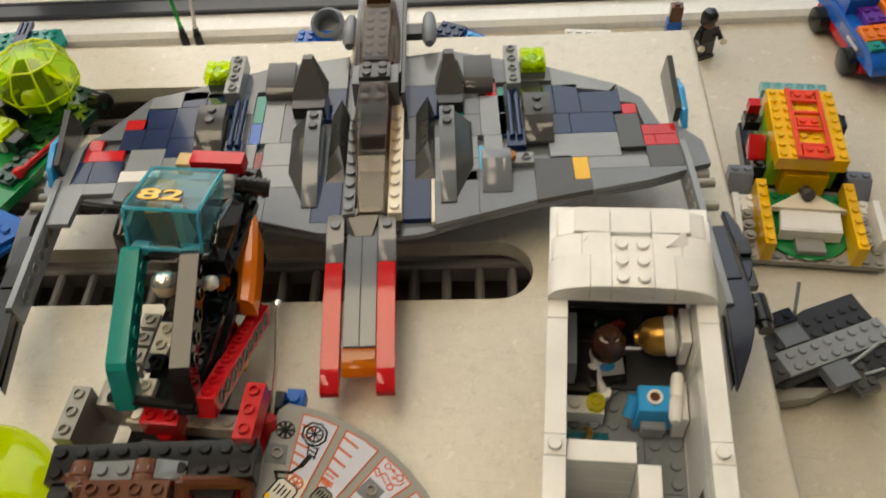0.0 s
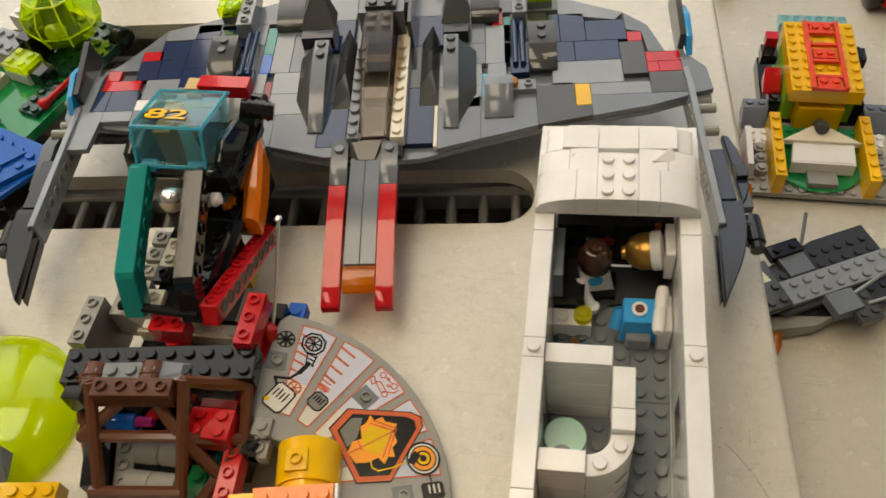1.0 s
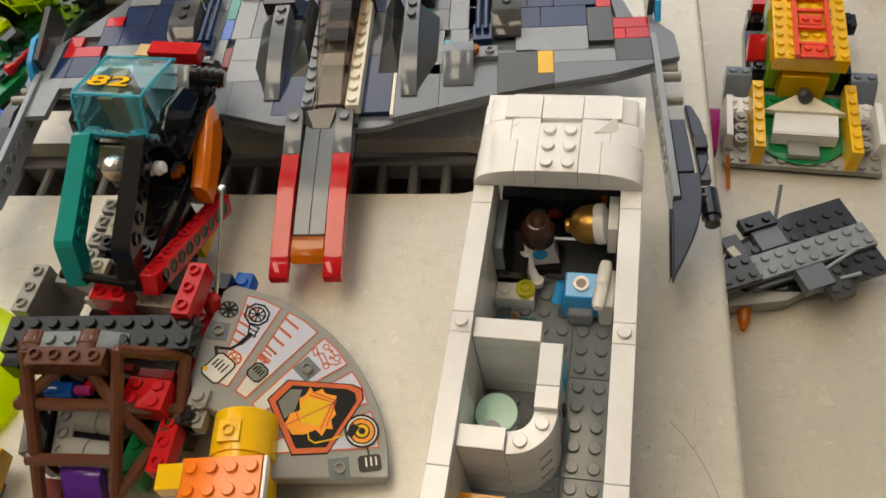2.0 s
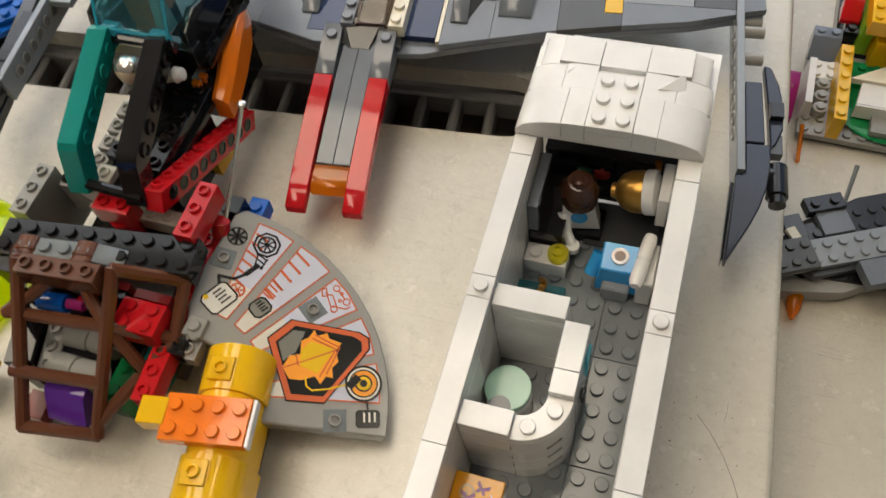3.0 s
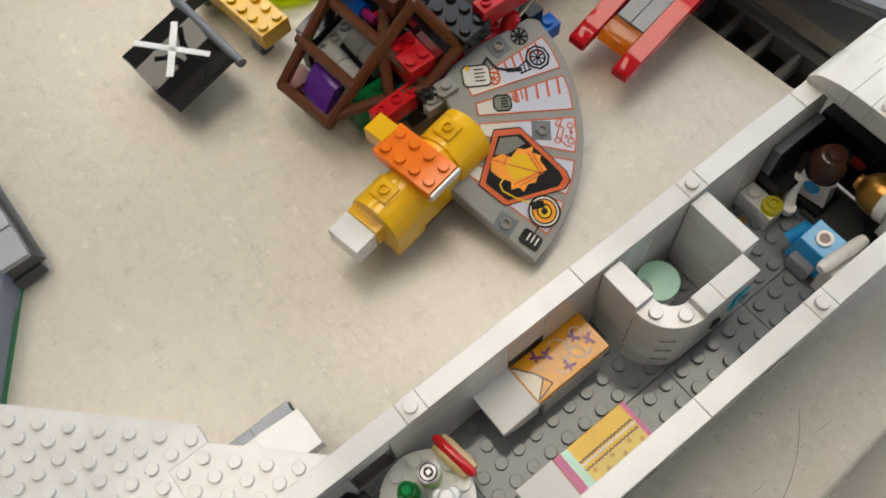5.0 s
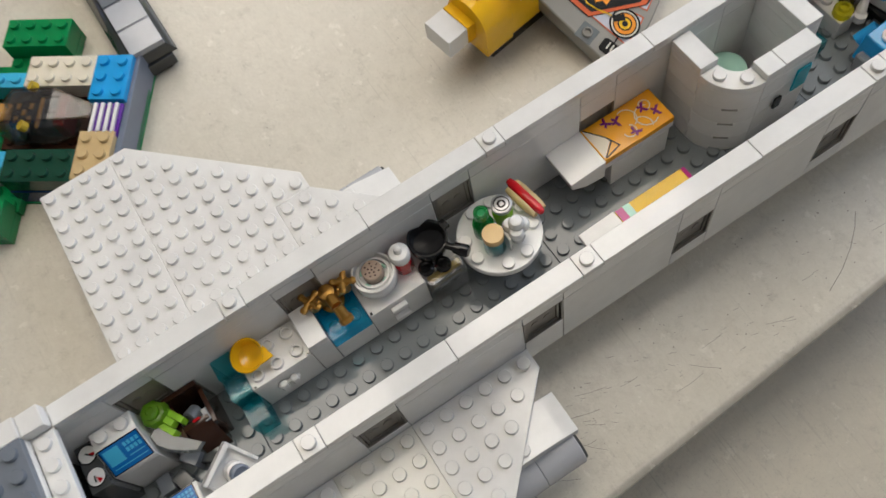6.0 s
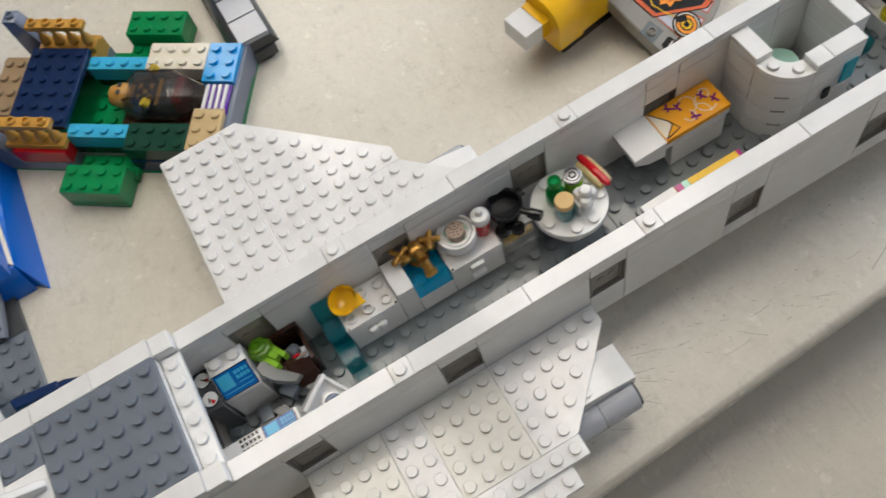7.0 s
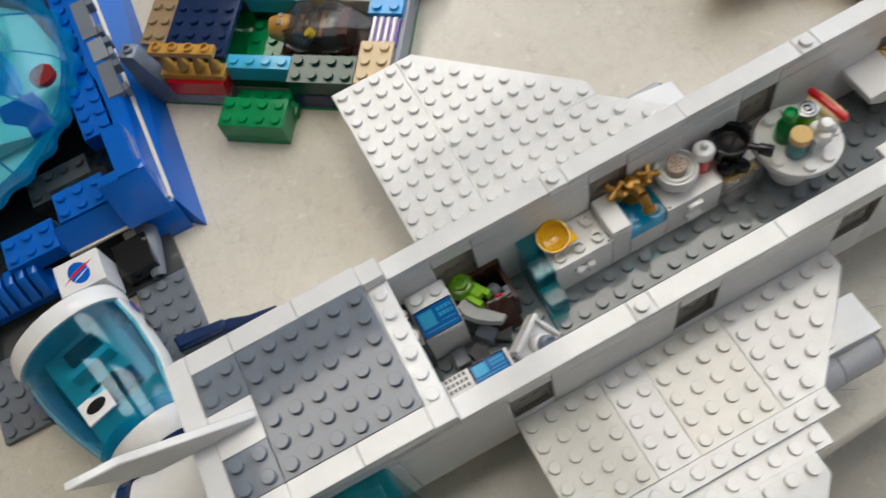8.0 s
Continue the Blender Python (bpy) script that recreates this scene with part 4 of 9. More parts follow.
def dining_table():
    t = inplane("toy_table", "round white studded table on a white column", "table", 3.05, -1.0, FLOOR)
    part("column", lathe([(7.9, 0), (7.9, 3), (5, 5), (5, 16), (7.9, 18)], 24), WHITE, t)
    bm = add_lathe(bmesh.new(), [(0.0156, 0.018), (0.0159, 0.0183), (0.0159, 0.0209), (0.0156, 0.0212)], 40)
    for i in range(4):
        for j in range(4):
            a, b = (i - 1.5) * S, (j - 1.5) * S
            if math.hypot(a, b) < 0.0135:
                add_stud(bm, a, b, 0.0211)
    part("tabletop", bm, WHITE, t, "round white plate with studs")
    z = FLOOR + 21.2
    bottle = inplane("toy_bottle", "small clear green bottle on the white table", "bottle", 2.6, -1.5, z)
    part("bottle_body", lathe([(3.6, 0), (3.9, 0.4), (3.9, 7.6), (3.3, 9.4), (2.2, 10.6), (2.0, 12.6), (2.7, 13.0), (2.9, 14.2), (2.7, 16.2), (1.6, 16.2), (1.4, 13)], 22), T_GREEN, bottle)
    part("filling", lathe([(3.0, 0.4), (3.0, 8.0), (1.5, 11), (1.5, 15.5)], 16), GREEN, bottle)
    can = inplane("toy_can", "yellow drink can with a printed silver lid", "can", 2.5, -0.4, z)
    part("can_body", lathe([(3.6, 0), (3.9, 0.5), (3.9, 8.6), (3.7, 9)], 20), LIME, can)
    part("lid", lathe([(3.7, 9), (3.9, 9.2), (3.9, 10.8), (3.4, 11), (0, 11)], 20), SILVER, can, "silver lid with dark rings")
    part("tab_print", lines_bm([[(-1.0, -1.0), (-1.0, 1.0), (1.0, 1.0), (1.0, -1.0), (-1.0, -1.0)]], 0.4), BLACK, can, "", mm(0, 0, 11.02), None)
    for r in (3.0, 1.6):
        part("lid_print", ring_bm(0, 0, r, 0.4), BLACK, can, "", mm(0, 0, 11.02), None)
    jar = inplane("toy_jar", "teal jar with a tan lid on the white table", "jar", 3.55, -1.55, z)
    part("jar_body", lathe([(3.6, 0), (3.9, 0.4), (3.9, 9.2)], 20), T_TEAL, jar)
    part("filling", lathe([(3.2, 0.3), (3.2, 8.8)], 16), TEAL, jar)
    part("lid", lathe([(3.9, 9.2), (4.0, 9.4), (4.0, 12.0), (3.8, 12.4)], 20), plastic("light_tan_lid", (0.62, 0.42, 0.16), 0.3), jar, "flat tan lid")
    ice = inplane("toy_ice_cream", "white three-scoop ice cream on a white cup", "ice cream", 3.75, -0.45, z)
    part("cup", lathe([(2.4, 0), (3.8, 7)], 16), WHITE, ice)
    for k, (x, y, zz) in enumerate(((0, 2.2, 9), (2.0, -1.4, 9), (-2.0, -1.4, 9), (0, 0, 12.6))):
        part("scoop", lathe([(0, -3), (1.7, -2.5), (2.8, -1), (2.9, 0.4), (2.1, 2.1), (0, 2.9)], 14), WHITE, ice, "", mm(x, y, zz))
    part("wafer", add_box(bmesh.new(), P3(-1, -5, 0), P3(3, -4, 9), 0.0003), WHITE, ice)
    dog = inplane("toy_hot_dog", "red sausage in a tan bun on the table edge", "hot dog", 2.5, 0.85, z + 3.5, 8)
    bun = bmesh.new()
    for s in (-1, 1):
        add_lathe(bun, [(0, -8), (1.6, -7.4), (2.1, -4), (2.1, 4), (1.6, 7.4), (0, 8)], 12, mm(0, s * 1.7, 0, 0, 90, 0) @ Matrix.Diagonal((0.001, 0.001, 0.001, 1)))
    part("bun", bun, TAN, dog)
    part("sausage", add_lathe(bmesh.new(), [(0, -9.6), (1.2, -9), (1.8, -7), (1.8, 7), (1.2, 9), (0, 9.6)], 12, mm(0, 0, 1.7, 0, 90, 0) @ Matrix.Diagonal((0.001, 0.001, 0.001, 1))), RED, dog, "glossy red sausage")


def galley():
    """Kitchen row against the far wall."""
    cab = inplane("toy_cabinet", "white kitchen cabinet with a clip handle", "cabinet", 1, -14, FLOOR, 0, "galley cabinets")
    brick(cab, 0, 0, 0, 2, 3, 6, WHITE, False, "cabinet_body")
    brick(cab, 0, 0, 19.2, 2, 3, 0.4, WHITE, True, "top", hollow=True)
    for yy in (1.0, 1.55):
        part("handle", add_box(bmesh.new(), (2 * S, yy * S, 0.0105), (2 * S + 0.0026, yy * S + 0.0030, 0.0150), 0.0005), WHITE, cab)
    part("handle_bar", add_box(bmesh.new(), (2 * S, 0.9 * S, 0.0118), (2 * S + 0.0016, 2.0 * S, 0.0136), 0.0004), WHITE, cab)
    for yy in (0.15, 2.85):
        part("pin_hole", add_box(bmesh.new(), (1.85 * S, yy * S - 0.0004, 0.0203), (1.95 * S, yy * S + 0.0004, 0.0206), 0), BLACK, cab)
    cab2 = inplane("toy_cabinet", "white kitchen drawer unit with clip handles", "cabinet", 1, -8, FLOOR, 0, "galley cabinets")
    brick(cab2, 0, 0, 0, 2, 3, 6, WHITE, False, "cabinet_body")
    for k in range(2):
        part("handle", add_box(bmesh.new(), (2 * S, 1.0 * S, 0.0055 + 0.008 * k), (2 * S + 0.0022, 1.8 * S, 0.0085 + 0.008 * k), 0.0004), WHITE, cab2)
    part("pin_hole", add_box(bmesh.new(), (1.82 * S, 0.1 * S, 0.0192), (1.94 * S, 0.2 * S, 0.0195), 0), BLACK, cab2)
    step = inplane("toy_block", "raised white smooth block on the kitchen row", "block", 1, -11, FLOOR)
    brick(step, 0, 0, 0, 2, 1, 7, WHITE, False, "brick")
    brick(step, 0, 0, 22.4, 2, 1, 1, WHITE, False)
    sink = inplane("toy_sink", "clear blue water tile sink with a gold tap behind", "sink", 1, -10, FLOOR)
    brick(sink, 0, 0, 0, 2, 2, 4, WHITE, False, "sink_body")
    brick(sink, 0, 0, 12.8, 2, 2, 2, T_BLUE, True, "water")
    brick(sink, 0, 0, 12.6, 2, 2, 0.1, SKYBLUE, False, "basin")
    tap = inplane("toy_tap", "gold mixer tap with two cross handles", "tap", 1.6, -9, FLOOR + 19.8)
    bm = bmesh.new()
    add_lathe(bm, [(0.0046, 0.0), (0.0046, 0.0014), (0.0034, 0.0022), (0.0030, 0.0060), (0.0036, 0.0066), (0.0030, 0.0098), (0.0012, 0.0106)], 16, mm(-2, 0, 0))
    add_rod(bm, P3(-2, -7, 5), P3(-2, 7, 5), 0.0021, 12)
    add_rod(bm, P3(-2, 0, 8), P3(4.5, 0.6, 8.6), 0.0023, 12)
    add_rod(bm, P3(4.5, 0.6, 8.6), P3(8.6, 0.8, 5.6), 0.0021, 12)
    add_lathe(bm, [(0.0021, 0.0), (0.0027, 0.0004), (0.0027, 0.0022), (0.0016, 0.0022)], 14, toward(P3(8.2, 0.8, 5.9), P3(9.6, 0.9, 4.6)))
    part("spout", bm, GOLD, tap)
    for s in (-1, 1):
        bm = bmesh.new()
        add_rod(bm, P3(-2, s * 6.4, 4), P3(-2, s * 6.8, 9.4), 0.0024, 12)
        for k in range(4):
            a = math.pi / 4 + math.pi / 2 * k + 0.3 * s
            x, y = -2 + 3.6 * math.cos(a), s * 6.8 + 3.6 * math.sin(a)
            add_rod(bm, P3(-2, s * 6.8, 9.2), P3(x, y, 9.6), 0.0012, 8)
            add_lathe(bm, [(0.0001, -0.0015), (0.0013, -0.0007), (0.0013, 0.0007), (0.0001, 0.0015)], 8, mm(x, y, 9.6))
        part("cross_handle", bm, GOLD, tap)
    dish = inplane("toy_plate", "white round cake dish with a tan biscuit tile", "plate", 1.7, -6.8, FLOOR + 19.2)
    part("dish", lathe([(6.0, 0), (6.2, 3.0), (7.8, 3.4), (8.2, 4.0), (8.2, 8.4), (7.9, 9.2), (7.2, 9.3), (6.9, 8.6), (6.7, 7.4), (6.1, 7.3), (5.9, 8.5), (5.3, 8.6), (5.1, 7.2), (0, 7.0)], 36), WHITE, dish)
    part("biscuit", lathe([(3.6, 6.8), (3.9, 7.0), (3.9, 11.0), (3.6, 11.3), (0, 11.3)], 22), plastic("biscuit_tan", (0.40, 0.30, 0.23), 0.4), dish)
    dots = [(0, 0)] + [(1.35 * math.cos(k), 1.35 * math.sin(k)) for k in (0.2, 1.5, 2.7, 4.0, 5.2)] + [(2.6 * math.cos(k), 2.6 * math.sin(k)) for k in (0.0, 0.9, 1.9, 2.9, 3.8, 4.8, 5.6)]
    for x, y in dots:
        part("crumb_print", cached("crumb", lambda: lathe([(0.36, 0), (0.36, 0.06)], 8), "crumb_print", DBROWN), DBROWN, dish, "", mm(x, y, 11.3))
    for a in (0.5, 1.7, 2.9, 4.1, 5.3):
        part("leaf_print", add_box(bmesh.new(), P3(-0.5, -1.0, 0), P3(0.5, 1.0, 0.3), 0.0001), AQUA, dish, "", mm(4.6 * math.cos(a), 4.6 * math.sin(a), 7.25, 0, 0, math.degrees(a)))
    sauce = inplane("toy_sauce_bottle", "red sauce bottle with a white cap", "bottle", 1.75, -5.4, FLOOR + 19.2)
    part("bottle_body", lathe([(3.6, 0), (3.9, 0.4), (3.9, 8.6)], 20), RED, sauce)
    part("cap", lathe([(3.9, 8.6), (4.0, 9), (4.0, 12), (3.4, 12.8), (1.5, 13.2), (1.3, 16), (0.6, 16.4)], 20), WHITE, sauce)
    oven = inplane("toy_oven", "small oven with a clear amber-tinted door", "oven", 1, -5, FLOOR)
    brick(oven, 0, 0, 0, 1.7, 2, 6, WHITE, False, "oven_body")
    boxmm(oven, 13.7, 1.0, 16.0, 15.0, 14.6, 17.4, plastic("amber_lining", (0.62, 0.40, 0.08), 0.3), "oven_lining")
    boxmm(oven, 13.7, 1.0, 14.2, 15.0, 2.8, 14.5, plastic("olive_lining", (0.42, 0.36, 0.22), 0.3), "oven_lining")
    box = bmesh.new()
    for lo, hi in (((13.7, 0.2, 1.6), (18.6, 1.2, 18.8)), ((13.7, 14.8, 1.6), (18.6, 15.8, 18.8)), ((13.7, 1.2, 1.6), (18.6, 14.8, 2.6)), ((13.7, 1.2, 17.8), (18.6, 14.8, 18.8)), ((17.6, 1.2, 2.6), (18.6, 14.8, 17.8))):
        add_box(box, P3(*lo), P3(*hi), 0.0002)
    door = part("oven_door", box, T_CLEAR, oven, "clear glossy oven door")
    for z in (7, 11, 15):
        part("oven_bar", add_box(bmesh.new(), P3(15.2, 2, z), P3(15.8, 14, z + 0.7), 0.0001), SILVER, door)
    pan = inplane("toy_frying_pan", "black frying pan on a black burner", "pan", 1.75, -3.95, FLOOR + 19.2)
    part("burner", lathe([(5.5, 0), (6, 1), (6, 2.6), (4, 3)], 20), BLACK, pan)
    part("pan_body", lathe([(4, 3), (6.4, 3.6), (7.2, 5), (7.6, 9.2), (7.4, 9.8), (6.8, 9.8), (6.2, 9.2), (5.6, 5.6), (0, 5.2)], 32), BLACK, pan)
    bm = bmesh.new()
    add_rod(bm, P3(5.6, 4.0, 8.4), P3(9.4, 6.6, 8.8), 0.0014, 10)
    add_lathe(bm, [(0.0001, 0.0), (0.0022, 0.0004), (0.0024, 0.005), (0.0019, 0.0058), (0.0001, 0.0058)], 12, toward(P3(8.4, 6.0, 8.7), P3(13, 9.4, 9)))
    part("handle", bm, BLACK, pan)
    for a in (200, 100):
        ear = bmesh.new()
        add_box(ear, P3(6.8, -2.2, 8.2), P3(9.4, 2.2, 9.6), 0.0005)
        part("ear", ear, BLACK, pan, "", pose(0, 0, 0, 0, 0, a))
    for x, y in ((6.4, -4.6), (8.6, 1.2)):
        part("burner_knob", lathe([(2.8, 0), (3.1, 0.6), (3.1, 1.8), (2.0, 2.4), (1.4, 1.6)], 16), BLACK, pan, "", mm(x, y - 1, 0.4))
    glass = inplane("toy_partition", "clear teal partition plate between cabin and galley", "partition", 0.95, -15, FLOOR)
    brick(glass, 0, 0, 0, 1, 1, 8, T_TEAL, False, "pane")
    brick(glass, 1, 0, 0, 1, 1, 6, T_TEAL, False, "pane")
    brick(glass, 1, 0, 19.3, 1, 1, 1, T_AQUA, True, "pane")
    brick(glass, 2, 0, 0, 1.1, 1, 4, T_TEAL, False, "pane")
    bowl = inplane("toy_bowl", "yellow cup-shaped bowl on the cabinet", "bowl", 1.6, -13.2, FLOOR + 20.6)
    part("bowl_body", lathe([(2.2, 0), (3.0, 1), (5.0, 3.4), (6.3, 7.2), (5.8, 7.2), (4.4, 4.0), (0, 2.6)], 24, pose(0, 0, 0, 12, 10, 0)), YELLOW, bowl)
    part("lip", add_prism(bmesh.new(), [(0.0035, -0.0035), (0.0078, 0.0), (0.0035, 0.0035)], 0.0064, 0.0072, "z", 0.0002), YELLOW, bowl, "", pose(0, 0, 0, 12, 10, 55))


def screen(parent, m, w, h):
    deep = plastic("screen_blue", (0.008, 0.12, 0.40), 0.3)
    lite = plastic("screen_light", (0.06, 0.40, 0.66), 0.3)
    sticker(parent, rect(-w / 2, -h / 2, w / 2, h / 2), BLACK, m, "screen")
    sticker(parent, rect(-w / 2 + 0.4, -h / 2 + 0.4, w / 2 - 0.4, h / 2 - 0.4), deep, m @ mm(0, 0, 0.1), "screen")
    sticker(parent, rect(-w * 0.42, -h * 0.18, -w * 0.05, h * 0.38), lite, m @ mm(0, 0, 0.2), "screen_field")
    for i in range(4):
        for j in range(2):
            sticker(parent, rect(w * (0.06 + 0.1 * i), h * (0.0 + 0.2 * j), w * (0.13 + 0.1 * i), h * (0.14 + 0.2 * j)), lite, m @ mm(0, 0, 0.2), "screen_key")
    part("screen_line", lines_bm([[(-w * 0.4, -h * 0.32), (w * 0.42, -h * 0.32)], [(w * 0.06, -h * 0.14), (w * 0.42, -h * 0.14)]], 0.35), lite, parent, "", m @ mm(0, 0, 0.2), None)


def rear_cabin():
    con = inplane("toy_console", "white control console with a blue screen", "console", 1, -20.8, FLOOR)
    brick(con, 0, 0, 0, 2, 2, 6, WHITE, False, "console_body")
    prof = [(GAP, 0.0192), (2 * S - GAP, 0.0192), (2 * S - GAP, 0.0215), (0.85 * S, 0.0292), (GAP, 0.0292)]
    part("console_slope", add_prism(bmesh.new(), prof, GAP, 2 * S - GAP, "y", 0.0002), WHITE, con)
    for j in range(2):
        bm = bmesh.new()
        add_stud(bm, 0.42 * S, (j + 0.5) * S, 0.0291)
        part("stud", bm, WHITE, con)
    ang = math.degrees(math.atan2(0.0077, 1.15 * S))
    screen(con, at(1.425, 1.0, 25.43) @ Matrix.Rotation(radians(ang), 4, "Y") @ Matrix.Rotation(radians(90), 4, "Z"), 15.2, 11.0)
    dial = inplane("toy_gauge", "grey gauge tile with two round white dials", "gauge", 1, -21.75, FLOOR)
    brick(dial, 0, 0, 0, 2.3, 0.93, 8, DGREY, False, "gauge_body")
    for k, xx in enumerate((0.55, 1.65)):
        m = at(xx, 0.47, 25.7)
        sticker(dial, disc(0, 0, 3.6), BLACK, m, "dial_rim")
        sticker(dial, disc(0, 0, 3.1), WHITE, m @ mm(0, 0, 0.12), "dial")
        sticker(dial, [(0, 0), (2.6, 0.4), (1.8, 2.0)] if k else [(0, 0), (1.6, 2.2), (0.4, 2.7)], RED, m @ mm(0, 0, 0.24), "dial_wedge")
        part("dial_needle", lines_bm([[(-0.4, -0.4), (1.6, 1.8 - 2.4 * k)]], 0.5), BLACK, dial, "", m @ mm(0, 0, 0.34), None)
    seat = inplane("toy_tub", "dark brown open box with a grey clip inside", "box", 1.0, -17.75, FLOOR)
    boxmm(seat, 0, 0, 2.0, 14, 0, 22, DBROWN, "side")
    boxmm(seat, 2.0, 0, 16, 2.0, 0, 17, DBROWN, "side")
    boxmm(seat, 2.0, 12, 16, 14, 0, 17, DBROWN, "side")
    prismmm(seat, [(11.5, 0), (20.5, 0), (20.5, 3), (13.8, 17.5), (11.5, 17.5)], 2.1, 11.9, "y", DBROWN, "front_slope")
    boxmm(seat, 2.1, 2.1, 11.4, 11.9, 0, 4, BLACK, "bottom")
    part("clip", lathe([(2.6, 0), (3.1, 0.6), (3.1, 4.6), (2.0, 5), (2.0, 1.4), (0.1, 1.4)], 18), MGREY, seat, "round dark grey clip", mm(7, 8.4, 13, 60, 25, 20))
    boxmm(seat, 7, 10, 12, 12.4, 13, 19, MGREY, "bracket", False, mm(0, 0, 0, 0, 8, 0))
    boxmm(seat, 11.4, 6, 12.6, 9, 17.4, 18.2, RED, "red_tile")
    lamp = inplane("toy_gadget", "lime robot arm with a clear grey hand", "gadget", 1.45, -18.15, FLOOR)
    part("post", lathe([(2.6, 0), (2.6, 22)], 16), BLACK, lamp)
    part("head", lathe([(3.8, 18.4), (5.0, 19.2), (5.2, 22.6), (4.4, 24.6), (3.2, 25)], 8, pose(0, 0, 0, 0, 0, 20)), T_LIMEARM, lamp, "milky lime head")
    part("knob", lathe([(3.0, 25), (3.0, 26.4), (2.4, 26.8), (1.6, 26.8), (1.5, 25.6), (0, 25.6)], 18), T_LIMEARM, lamp)
    for y in (-3.4, 1.6):
        boxmm(lamp, 2.4, y, 10.5, y + 2.4, 17.6, 22.4, LIME, "jaw", False, mm(0, 0, 0, 0, 0, 30))
    boxmm(lamp, 4.5, -1.0, 8.5, 1.6, 19, 23.4, LIME, "jaw_bridge", False, mm(0, 0, 0, 0, 0, 30))
    rings = []
    for x, y, z, w in ((5, -3.0, 20, 2.2), (8.5, -2.0, 19.4, 2.6), (12, 0.8, 18.6, 2.6), (15.2, 4.6, 17.8, 2.3), (17.6, 8.0, 17.2, 1.6)):
        rings.append([(x + 0.6 * w, y - w, z - 1.6), (x - 0.6 * w, y + w, z - 1.6), (x - 0.5 * w, y + 0.8 * w, z + 1.5), (x + 0.5 * w, y - 0.8 * w, z + 1.5)])
    loft(lamp, rings, T_GREYHAND, "hand_hook", "clear grey hooked hand")
    for k in range(4):
        part("rubble", brick_bm(0.9, 0.7, 1.4 + 0.5 * (k % 3), False), DGREY if k % 2 else MGREY, lamp, "", at(1.7 + 0.5 * (k % 2), -1.9 + 0.7 * k, 0, 0, 0, 20 * k))
    desk = inplane("toy_desk", "white desk row with keypad and blue screen", "desk", 5, -22.2, FLOOR)
    brick(desk, 0.05, 0, 0, 1.95, 4.4, 7, WHITE, False, "desk_body")
    m = at(0.95, 1.75, 22.45)
    for i in range(6):
        for j in range(5):
            sticker(desk, rect(-6.6 + 2.2 * i, -3.9 + 1.75 * j, -5.3 + 2.2 * i, -2.8 + 1.75 * j), DGREY, m, "key")
    screen(desk, at(0.55, 3.35, 22.45) @ pose(0, 0, 0, 0, 0, 90), 14.0, 7.4)
    sat = inplane("toy_projector", "tilted white square dish with a round grey projector", "projector", 5.62, -17.55, FLOOR + 24.5)
    tilt = pose(0, 0, 0, 0, 0, 125) @ pose(0, 0, 0, 32, 0, 0) @ mm(0, -13.5, -6)
    panel = part("dish_panel", add_box(bmesh.new(), P3(0, 0, 0), P3(16, 14, 1.4), 0.0003), WHITE, sat, "", tilt)
    for lo, hi in (((0, 12.2, 1.4), (16, 14, 6.4)), ((0, 0.6, 1.4), (1.4, 12.2, 3.6)), ((14.6, 0.6, 1.4), (16, 12.2, 3.6))):
        part("dish_rim", add_box(bmesh.new(), P3(*lo), P3(*hi), 0.0003), WHITE, panel)
    part("socket", lathe([(3.9, 1.4), (3.9, 4.4), (3.2, 4.8), (3.2, 7.4), (2.6, 7.8)], 22), WHITE, panel, "", mm(8.4, 6.2, 0, 14, 0, 0))
    part("lens", lathe([(3.3, 5.4), (3.5, 5.8), (3.5, 8.2), (2.8, 8.8), (2.0, 8.2), (0, 8.2)], 20), BLUEGREY, panel, "", mm(8.4, 6.2, 0, 14, 0, 0))


T_LIMEARM = clear("milky_lime", (0.55, 0.85, 0.20), 0.05, 0.62, (0.32, 0.62, 0.04))
T_GREYHAND = clear("milky_grey", (0.72, 0.75, 0.76), 0.05, 0.45, (0.42, 0.45, 0.46))


